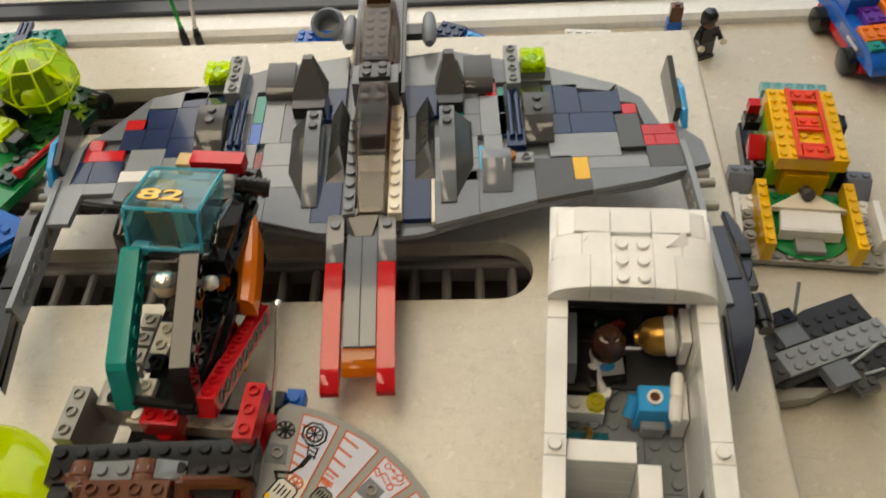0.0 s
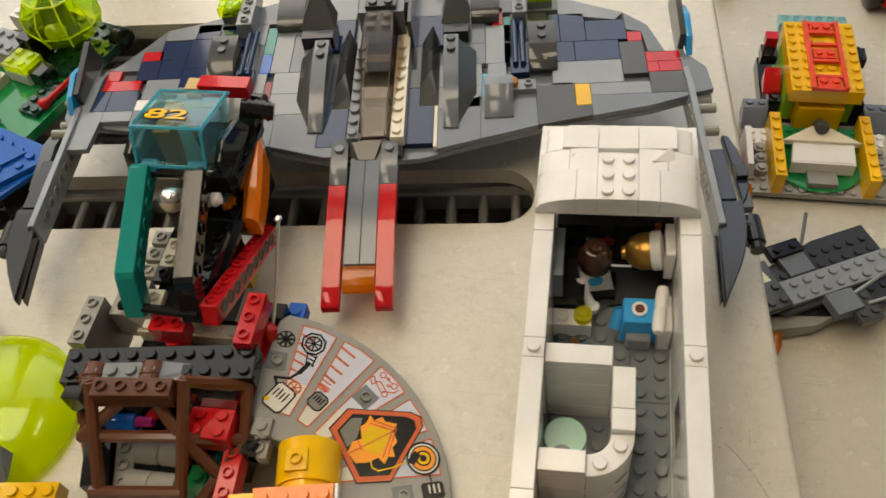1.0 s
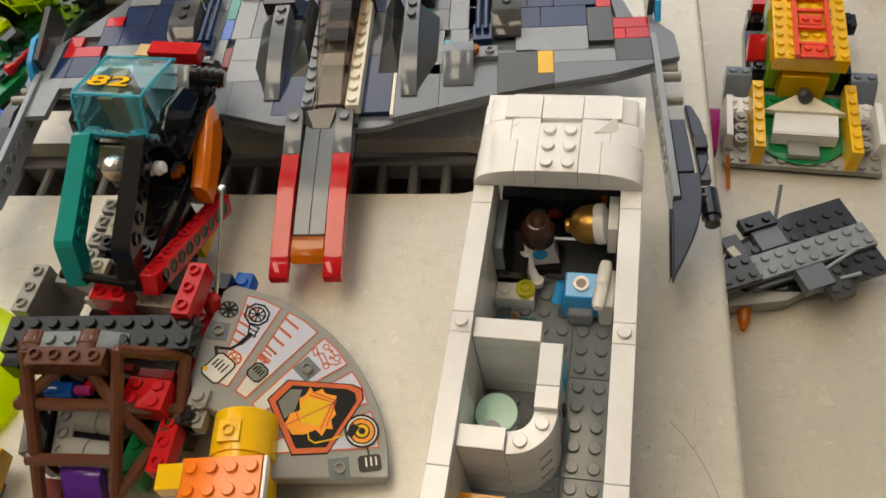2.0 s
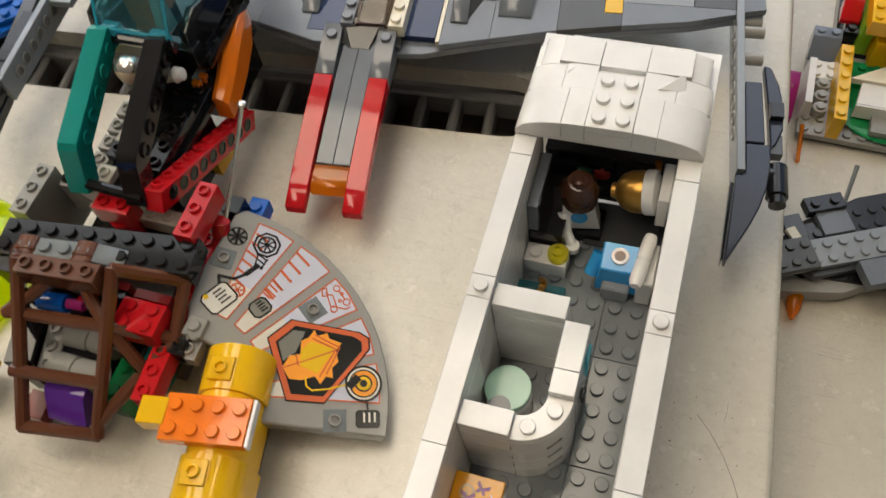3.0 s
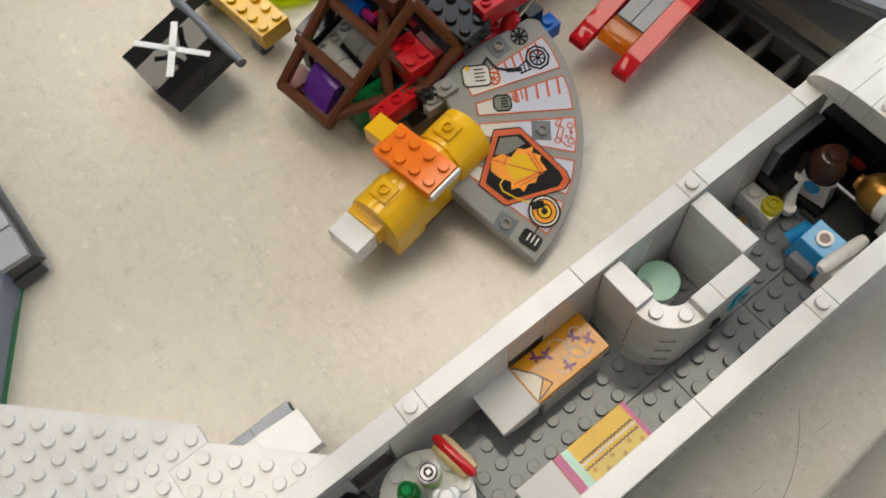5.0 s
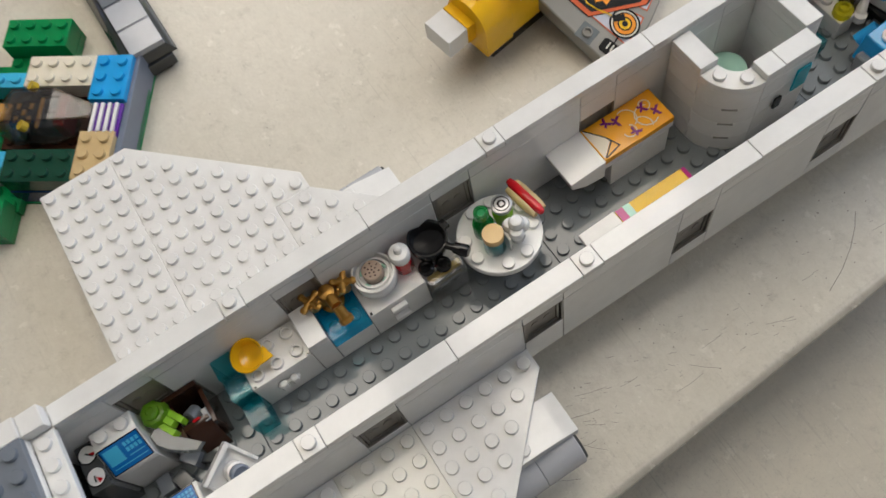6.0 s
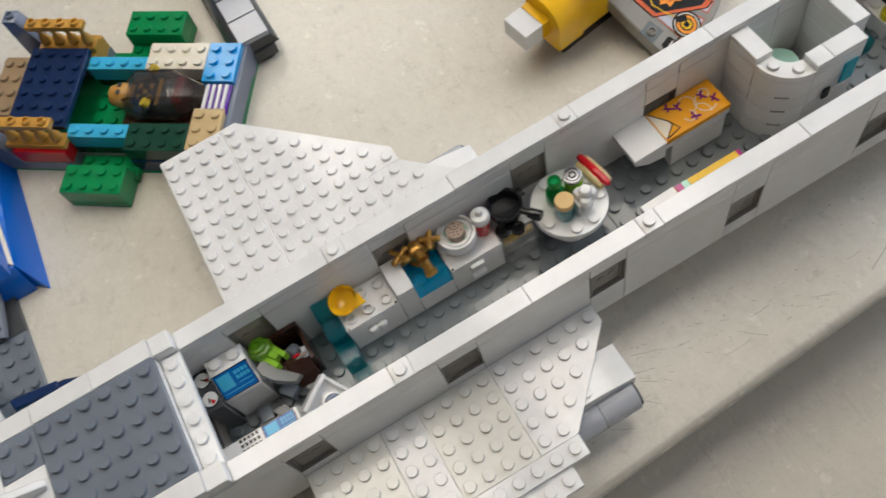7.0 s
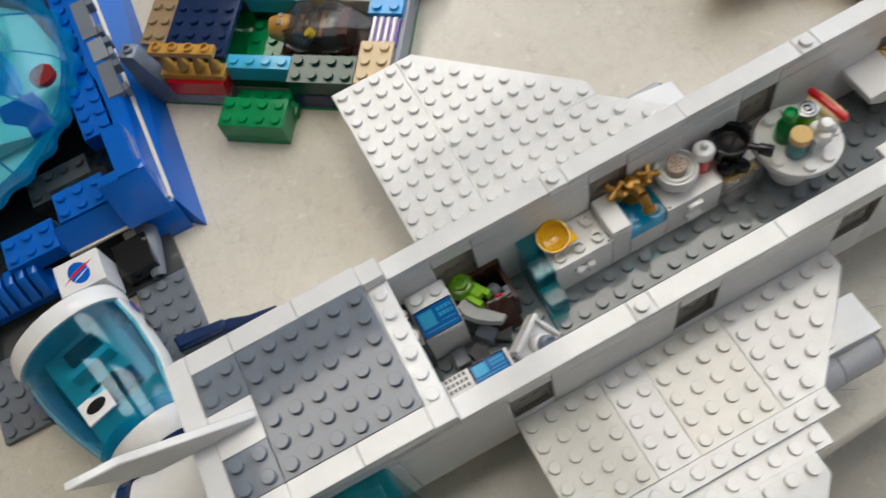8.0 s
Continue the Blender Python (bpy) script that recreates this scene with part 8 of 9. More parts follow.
def blue_ship():
    s = thing("toy_blue_ship", "large blue brick-built toy ship with a clear blue dome", "toy spaceship", mm(0, 0, 0))
    # long sloping side, with a thin cream plate showing between its two courses
    for sg in (1, -1):
        def Y(y):
            return y if sg > 0 else -652 - y
        def side(pts, mat, name):
            loft(s, [[(x, Y(y), z) for x, y, z in r] for r in pts], mat, name)
        side([[(-330, -218, 0), (-330, -236, 18), (-330, -244, 18), (-330, -244, 0)], [(-94, -234, 0), (-104, -240, 18), (-110, -248, 18), (-106, -248, 0)]], BLUE, "lower_side")
        side([[(-330, -235.4, 18), (-330, -236.4, 19.6), (-330, -244, 19.6), (-330, -244, 18)], [(-103, -239.6, 18), (-104, -240.6, 19.6), (-110, -248, 19.6), (-110, -248, 18)]], CREAM, "trim_plate")
        side([[(-330, -237, 19.7), (-330, -243, 30), (-330, -249, 30), (-330, -249, 19.7)], [(-105, -241, 19.7), (-106, -243, 30), (-112, -251, 30), (-112, -251, 19.7)]], BLUE, "upper_side")
        for x, lo, hi, z in ((-176, -264, -249, 30), (-240, -258, -249, 27), (-208, -260, -249, 25)):
            boxmm(s, x, min(Y(lo), Y(hi)), x + 31.8, max(Y(lo), Y(hi)), z - 9.6, z, BLUE, "brick", True)
        boxmm(s, -134, min(Y(-253), Y(-243.4)), -107, max(Y(-253), Y(-243.4)), 28, 43, BLUE, "ridge")
        boxmm(s, -125, min(Y(-286), Y(-262)), -109, max(Y(-286), Y(-262)), 20, 30, BLUE, "brick", True)
        boxmm(s, -117, min(Y(-314), Y(-290)), -101, max(Y(-314), Y(-290)), 18, 27, BLUE, "brick", True)
    # front face
    prismmm(s, [(-112, 19.6), (-97, 19.6), (-107, 42), (-112, 42)], -262, -241.2, "y", BLUE, "front_slope")
    prismmm(s, [(-108, 19.6), (-100, 19.6), (-108, 30)], -290, -262, "y", BLUE, "front_slope")
    prismmm(s, [(-108, 0), (-97, 0), (-102, 18), (-108, 18)], -256, -240, "y", BLUE, "front_slope")
    boxmm(s, -108, -290, -99, -243, 18, 19.5, CREAM, "trim_plate")
    for k in range(6):
        prismmm(s, [(-104, 12), (-90, 12), (-90, 14), (-97, 24.4 - 0.6 * (k % 2)), (-104, 24.4 - 0.6 * (k % 2))], -334 + 5.2 * k, -330.2 + 5.2 * k, "y", BLUE, "rib")
    boxmm(s, -104.5, -336, -92, -302, 6, 12, BLUE, "brick")
    # dark hull within
    boxmm(s, -320, -404, -112, -248, 0.6, 9, BLACK, "hull_floor")
    boxmm(s, -136, -290, -110, -262, 9, 20, BLACK, "brick")
    boxmm(s, -150, -300, -134, -270, 9, 17, DGREY, "brick", True)
    boxmm(s, -112, -340, -104.6, -290, 0.6, 18, BLACK, "wall")
    boxmm(s, -330, -404, -320, -249, 0.6, 30, BLUE, "rear_wall")
    # grey clips along the side
    for x, y, w, c in ((-226, -244, 26, MGREY), (-198, -243, 14, LGREY), (-182, -243, 22, MGREY)):
        clip = boxmm(s, x, y - 4, x + w, y + 3.6, 27, 30.6, c, "clip_plate", False)
        boxmm(clip, x + 2, y + 3.6, x + 6, y + 7, 25, 31, MGREY, "clip")
        boxmm(clip, x + w - 7, y + 3.6, x + w - 2, y + 6, 23, 29, c, "clip")
    # cockpit seen through the dome
    deck = part("deck", lathe([(0.1, 24), (64, 24), (66, 25), (66, 29), (64, 30), (40, 31), (0.1, 31)], 12), AQUA, s, "", mm(-203, -326, 0))
    prismmm(deck, [(-40, 2), (2, 2), (2, 6), (-30, 16), (-40, 16)], 6, 34, "x", AQUA, "console", mm(14, 40, 30))
    boxmm(deck, 26, -2, 52, 22, 31, 36, CREAM, "seat_plate", False)
    part("lever", lathe([(4.5, 0), (4.5, 12), (3, 14), (0.1, 14)], 14), RED, deck, "", mm(32, 6, 36, 0, 50, 30))
    prismmm(deck, [(0, 31), (22, 31), (22, 36), (8, 48), (0, 48)], 20, 44, "y", AZURE, "console")
    prismmm(deck, [(30, 31), (46, 31), (46, 34), (30, 42)], 34, 52, "y", BLUE, "slope")
    boxmm(deck, 48, -22, 60, -6, 31, 38, AZURE, "brick", False)
    part("inner_dome", shell_bm([(16, 0), (15, 8), (10, 14), (0, 17)], 10, 1.2), T_AQUA, deck, "", mm(4, 36, 48), None)
    part("dial", lathe([(6, 0), (6, 3), (0.1, 3)], 16), DRED, deck, "", mm(24, 58, 40))
    dome = part("dome", shell_bm([(71, 0), (71, 3), (67, 11), (55, 20), (34, 27), (0, 30)], 14, 1.4), T_SEA, s, "clear blue faceted dome", mm(-203, -326, 30.2), None)
    rim = bmesh.new()
    n = 112
    for z0, z1, r0, r1 in ((0.2, 3.4, 66.5, 75.0),):
        lo, hi = [], []
        for k in range(n):
            a = 2 * math.pi * k / n
            r = (r1 if k % 4 < 2 else r1 - 2.6) / 1000
            ca, sa = math.cos(a), math.sin(a)
            lo.append([rim.verts.new((r0 / 1000 * ca, r0 / 1000 * sa, z)) for z in (z0 / 1000, z1 / 1000)])
            hi.append([rim.verts.new((r * ca, r * sa, z)) for z in (z0 / 1000, z1 / 1000)])
        for k in range(n):
            j = (k + 1) % n
            rim.faces.new((lo[k][1], lo[j][1], hi[j][1], hi[k][1]))
            rim.faces.new((lo[k][0], lo[j][0], hi[j][0], hi[k][0]))
            rim.faces.new((hi[k][0], hi[j][0], hi[j][1], hi[k][1]))
            rim.faces.new((lo[k][0], lo[j][0], lo[j][1], lo[k][1]))
    part("toothed_rim", rim, T_SEARIM, dome, "deep clear blue toothed rim", None, None)
    ribs = bmesh.new()
    prof = [(71, 3), (67, 11), (55, 20), (34, 27), (0.5, 30)]
    for k in range(14):
        a = 2 * math.pi * k / 14
        for (r, z), (q, w) in zip(prof, prof[1:]):
            add_rod(ribs, P3(r * math.cos(a), r * math.sin(a), z), P3(q * math.cos(a), q * math.sin(a), w), 0.0005, 6)
    part("dome_edge", ribs, T_SEARIM, dome)


T_SEARIM = clear("deep_clear_blue", (0.42, 0.84, 0.97), 0.03, 0.32, (0.02, 0.42, 0.80))


def capsule():
    c = thing("toy_capsule", "white toy space capsule with a clear blue canopy", "toy spacecraft", mm(-61, -299, 20.5) @ mm(0, 0, 0, 0, 0, 17) @ Matrix.Diagonal((0.80, 0.96, 0.70, 1)) @ Matrix.Rotation(radians(90), 4, "Y"))
    # turned about its own long axis; local -x is up
    part("ring", lathe([(23, -7), (27, -6), (28, 0), (27.4, 5), (25, 5), (24.6, -3), (20, -3), (0.1, -3)], 36), WHITE, c)
    bm = add_lathe(bmesh.new(), [(r / 1000, z / 1000) for r, z in ((26.4, 5), (26.8, 22), (25, 44), (21.6, 62), (19, 71), (17.4, 71), (20, 61.6), (23.4, 43), (25.2, 22), (24.8, 5))], 30, None, False)
    part("canopy", bm, T_CAPSULE, c, "clear blue canopy")
    part("inner_ring", lathe([(20.4, 66), (21, 67), (19.6, 72), (17, 72), (17, 66)], 30), T_BLUE, c)
    nose = part("nose", lathe([(19, 72), (18.4, 75), (14, 84), (9, 90), (0.1, 91)], 30), WHITE, c)
    part("band", lathe([(14.2, 84), (14.4, 84.6), (11.2, 88.4), (10.6, 88)], 24), NAVY, nose)
    cab = part("cabin_floor", add_box(bmesh.new(), P3(2, -17, 0), P3(6, 17, 62)), CREAM, c)
    boxmm(cab, -9, -10, 2, 10, 20, 24, CREAM, "seat")
    boxmm(cab, -4, -12, 2, 12, 36, 46, NAVY, "console")
    boxmm(cab, -7, -7, -4, 7, 34, 44, BLACK, "control_panel")
    boxmm(cab, -3, -8, 2, 8, 6, 14, BLACK, "seat_back")
    # white side panels with a printed emblem and a round port
    for sg, x0, x1 in ((1, -9, 8), (-1, 4, 14)):
        def rim(z, r):
            y0, y1 = math.sqrt(r * r - x0 * x0), math.sqrt(r * r - x1 * x1)
            return [(x0, sg * y0, z), ((x0 + x1) / 2, sg * math.sqrt(r * r - ((x0 + x1) / 2) ** 2), z), (x1, sg * y1, z), (x1, sg * (y1 - 2.6), z), ((x0 + x1) / 2, sg * (math.sqrt(r * r - ((x0 + x1) / 2) ** 2) - 2.6), z), (x0, sg * (y0 - 2.6), z)]
        pan = loft(c, [rim(3, 27.4), rim(22, 27.8), rim(44, 26.0), rim(70, 19.8)], WHITE, "side_panel")
        face = Matrix.Translation(((x0 + x1) / 2000 - 0.002, sg * 0.0279, 0.012)) @ Matrix.Rotation(radians(-90 * sg), 4, "X") @ Matrix.Rotation(radians(-6 * sg), 4, "Y")
        sticker(pan, [(3.4 * x, 4.6 * y) for x, y in disc(0, 0, 1)], BLUE, face, "emblem")
        sticker(pan, [(-4.6, -1.6), (0, -0.4), (4.6, 1.4), (0, 1.0)], RED, face @ mm(0, 0, 0.14, 0, 0, 60), "emblem_stripe")
        sticker(pan, [(2.4 * x, -13 * sg + 3.6 * y) for x, y in disc(0, 0, 1)], BLACK, face, "port")
    tile = boxmm(c, -26.4, -12, -25, 1, 55, 69, WHITE, "eye_tile", False, Matrix.Rotation(radians(-10), 4, "Y") @ mm(11, 0, -6))
    sticker(tile, [(3.4 * x, 4.4 * y) for x, y in disc(0, 0, 1)], BLACK, mm(-26.5, -5.5, 62) @ Matrix.Rotation(radians(-90), 4, "Y"), "eye_print")

    tail = thing("toy_booster", "white emblem brick and dark grey nozzles on a grey plate", "toy spacecraft", mm(0, 0, 0))
    boxmm(tail, -78, -274, -38, -250, 0, 3.2, MGREY, "plate", True)
    boxmm(tail, -110, -346, -78, -250, 0, 3.2, DGREY, "plate")
    boxmm(tail, -78, -346, -40, -322, 0, 3.2, MGREY, "plate", True)
    boxmm(tail, -97, -274, -80, -258, 3.2, 15, BLACK, "bracket")
    box = boxmm(tail, -88, -284, -72, -264, 16, 34, WHITE, "emblem_brick", False, mm(-2, -11, -4))
    up = mm(-80, -274, 34.05, 0, 0, 25)
    sticker(box, [(5.6 * x, 4.4 * y) for x, y in disc(0, 0, 1)], BLUE, up, "emblem")
    sticker(box, [(-7.6, -1.2), (-3, -0.2), (2, 0.4), (7.6, 1.6), (3, 1.9), (-2, 1.3)], RED, up @ mm(0, 0, 0.14, 0, 0, 80), "emblem_stripe")
    sticker(box, [(-4.4, -2.6), (0, -2.0), (4.2, -0.6), (0, -1.4)], WHITE, up @ mm(0, 0, 0.14, 0, 0, 80), "emblem_stripe")
    boxmm(tail, -103, -268, -97.5, -258, 3.2, 12, CREAM, "brick")
    for y in (-258, -338):
        part("nozzle", lathe([(3.4, -2), (4.8, 0), (5.2, 10), (3.7, 24), (3.0, 27), (2.0, 27), (2.0, 22)], 18, mm(-104, y, 9.5, 0, 97, -6)), MGREY, tail)
    cowl = thing("toy_cowl", "white tubular tail cone with a navy ring under the tail fin", "toy part", mm(30, -246, 19.2, 90, 0, -4))
    part("shell", lathe([(0.1, 0), (18, 0), (18.8, 0.6), (19, 34), (18.4, 46), (17.2, 47)], 40), WHITE, cowl)
    part("ring", lathe([(17, 47.2), (19, 47.3), (19.2, 48), (19.2, 51.4), (18.6, 52), (17, 52)], 40), NAVY, cowl, "navy ring")
    part("end_cap", lathe([(18.4, 52.2), (18.2, 54), (14, 56), (6, 56.6), (0.1, 56.6)], 36), WHITE, cowl)
    strip = thing("toy_navy_blade", "dark blue curved toy piece beside the airliner", "toy part", mm(0, 0, 0))
    prismmm(strip, [(-43, -264), (-38, -264), (-36, -240), (-35, -221), (-37, -219), (-39, -232), (-42, -240)], 0, 9, "z", NAVY, "blade", None, 0.0008)
    prismmm(strip, [(-44.4, -264), (-38, -263), (-37, -242), (-41.5, -241)], 9, 12, "z", NAVY, "cap", None, 0.001)
    wind = inplane("toy_canopy", "clear teal canopy piece leaning on the airliner", "canopy", 8.05, -24.4, 0)
    prismmm(wind, [(0, -10), (0, 56), (8, 53), (17, 38), (20, 12), (20, -10)], -44, 0, "y", T_TEAL, "canopy", None, 0.001)
    prismmm(wind, [(3, 55.4), (8, 53.4), (9, 55), (4, 57)], -40, -4, "y", T_TEAL, "ridge", None, 0.0006)


blue_ship()
capsule()

# ---- pieces round the walker and the lime vehicle ----
def neon_dish():
    d = thing("toy_dish", "large clear neon-green dish standing on the cover", "toy dish", mm(-247, 99, 0))
    part("dish", shell_bm([(43, 2), (44, 4), (40, 10), (28, 16), (10, 19), (0, 19.6)], 40, 1.5), T_LIME, d)
    part("hub", lathe([(7, 0), (7, 18), (0.1, 18)], 20), T_LIME, d)
    g = thing("toy_slope", "small grey slope tile lying on the dish", "toy brick", mm(-229, 70, 14, 0, -8, 14))
    slope(g, mm(-17, -6, 0), 4, 1.6, 3, MGREY, 0, 0.5)
    b = thing("toy_beam", "yellow studded beam with a black pirate flag", "toy part", mm(-246, 46, 0, 0, 0, 7))
    boxmm(b, 0, 0, 60, 16, 10.4, 20, YELLOW, "beam", True)
    boxmm(b, 4, 0.4, 12, 7.6, 0, 10.4, MGREY, "support")
    boxmm(b, 46, 0.4, 54, 7.6, 0, 10.4, MGREY, "support")
    part("barrel", lathe([(7.4, 0), (8, 1), (8, 13), (7, 15), (5, 15), (5, 12), (0.1, 12)], 22), DGREY, b, "", mm(14, 18, 20))
    boxmm(b, 8, 8, 20, 26, 10.4, 20, DGREY, "brick")
    rod = part("flag_rod", add_rod(bmesh.new(), P3(14, -14, 20), P3(66, -16, 22), 0.0024), MGREY, b)
    boxmm(b, 12, -16, 18, 1, 10.6, 19, DGREY, "bracket")
    rows = []
    for k in range(9):
        x = 20 + 5.4 * k
        rows.append([(x, -17, 21 + 2 * math.sin(k * 0.9)), (x, -17, 22 + 2 * math.sin(k * 0.9)), (x - 1, -50, 14 + 3 * math.sin(k * 0.9 + 0.7)), (x - 1, -50, 13 + 3 * math.sin(k * 0.9 + 0.7))])
    flag = loft(rod, rows, BLACK, "flag")
    part("bones_print", lines_bm([[(30, -44), (54, -24)], [(30, -24), (54, -44)]], 3.0, 0.0004), WHITE, flag, "", mm(0, -1, 20.6, -12))


def white_corner():
    w = thing("toy_white_plate", "white wedge plate with a red round stud", "toy part", mm(-282, 140, 0, 0, 0, -38))
    wedge(w, [(-3, -2), (1.6, -2), (3, 0.6), (3, 2), (-3, 2)], 6, 1, CREAM)
    boxmm(w, -20, -12, 12, 12, 0, 6, WHITE, "brick")
    round_brick(w, 0.2, -0.4, 9.2, 2, 1, RED, False)
    boxmm(w, 8, 2, 20, 12, 9.2, 12.4, WHITE, "plate", True)


white_corner()


def lime_vehicle():
    v = thing("toy_lime_vehicle", "dark green toy vehicle with a clear neon-green faceted canopy", "toy vehicle", mm(-305, 350, 0, 0, 0, -18))
    part("canopy", shell_bm([(20, -12), (23, -4), (23, 5), (17, 15), (8, 19), (0, 19.4)], 9, 1.2, mm(0, 0, 34)), T_LIMEGLASS, v, "clear neon-green faceted canopy", None, None)
    prof = [(20, -12), (23, -4), (23, 5), (17, 15), (8, 19)]
    ribs = bmesh.new()
    for k in range(9):
        a, b = 2 * math.pi * k / 9, 2 * math.pi * (k + 1) / 9
        for (r, z), (q, w) in zip(prof, prof[1:]):
            add_rod(ribs, P3(r * math.cos(a), r * math.sin(a), 34 + z), P3(q * math.cos(a), q * math.sin(a), 34 + w), 0.0006, 6)
        for r, z in prof[1::2]:
            add_rod(ribs, P3(r * math.cos(a), r * math.sin(a), 34 + z), P3(r * math.cos(b), r * math.sin(b), 34 + z), 0.0006, 6)
    part("canopy_edge", ribs, T_EDGE, v, "bright edges of the clear canopy")
    boxmm(v, -26, -30, 26, 24, 4, 10, DGREEN, "chassis", True)
    part("pilot_seat", lathe([(9, 10), (10, 14), (8, 40), (0.1, 42)], 16), DGREEN, v, "", mm(-6, 0, 0))
    part("hub", lathe([(5, 0), (5, 8), (3, 10), (0.1, 10)], 14), T_LIME, v, "", mm(12, -14, 34, 60, 0, 20))
    boxmm(v, -30, -98, 30, -30, 5, 11, GREEN, "plate")
    boxmm(v, 12, -64, 26, -36, 11, 14, DGREEN, "plate", True)
    boxmm(v, -46, -58, -14, -44, 11, 17.4, CREAM, "plate", True)
    beam = boxmm(v, -44, -84, 8, -74, 12, 21.6, OGREY, "technic_brick")
    prismmm(beam, [(-74, 21.7), (-84, 21.7), (-74, 30)], -44, 8, "x", DGREY, "slope")
    for k in range(6):
        part("socket", add_lathe(bmesh.new(), [(0.0033, 0.0), (0.0033, 0.0006), (0.0024, 0.0006), (0.0024, -0.0002)], 14, mm(-40 + 8 * k, -84, 16.6, 90, 0, 0)), BLACK, beam)
    boxmm(v, -14, -44, 4, -28, 12.4, 20, WHITE, "brick")
    boxmm(v, -14, -44, 4, -28, 20.2, 25, T_LIME, "brick", True)
    boxmm(v, -40, -36, -16, -16, 12, 24, LGREY, "brick", True)
    boxmm(v, -30, -14, -14, -4, 24, 34, WHITE, "brick", True)
    boxmm(v, -42, -44, -32, -34, 14, 22, T_LIME, "brick", True)
    boxmm(v, 4, -42, 14, -30, 12.4, 22, BLACK, "clip")
    boxmm(v, -16, -26, -6, -10, 12, 30, BLACK, "clip")
    for x, y in ((18, -40), (-18, 16), (18, 16)):
        part("wheel", lathe([(7, -4), (8, -3), (8, 3), (7, 4), (3, 4), (3, 2), (0.1, 2)], 20, mm(x * 1.25, y, 8, 0, 90, 0)), BLACK, v)
    part("lever", lathe([(3.4, 0), (3.8, 2), (1.8, 6), (1.4, 30), (1.8, 32), (0.1, 32.5)], 12), RED, v, "", toward(P3(24, -56, 14), P3(44, -30, 30)))
    w = thing("toy_wedge_wing", "blue studded wedge plate leaning on grey pieces", "toy part", mm(-294, 236, 0, 0, 7, -24))
    wedge(w, [(-4, -6.5), (-1.4, -6.5), (1.9, 2.9), (-4, 2.2)], 17, 1, BLUE)
    wedge(w, [(-4, -5), (-2, -5), (0.2, 1.6), (-4, 1.2)], 20.2, 0.6, BLUE, False)
    wedge(w, [(-2, -3), (0.8, -3), (1.6, 2), (-2, 2)], 13.6, 1, BLUE, False)
    boxmm(w, -14, -16, 8, 12, 0, 13.6, BLACK, "support")
    part("stud_print", add_box(bmesh.new(), P3(-10, -20, 20.2), P3(-3, -13, 22.6)), WHITE, w)


neon_dish()
lime_vehicle()

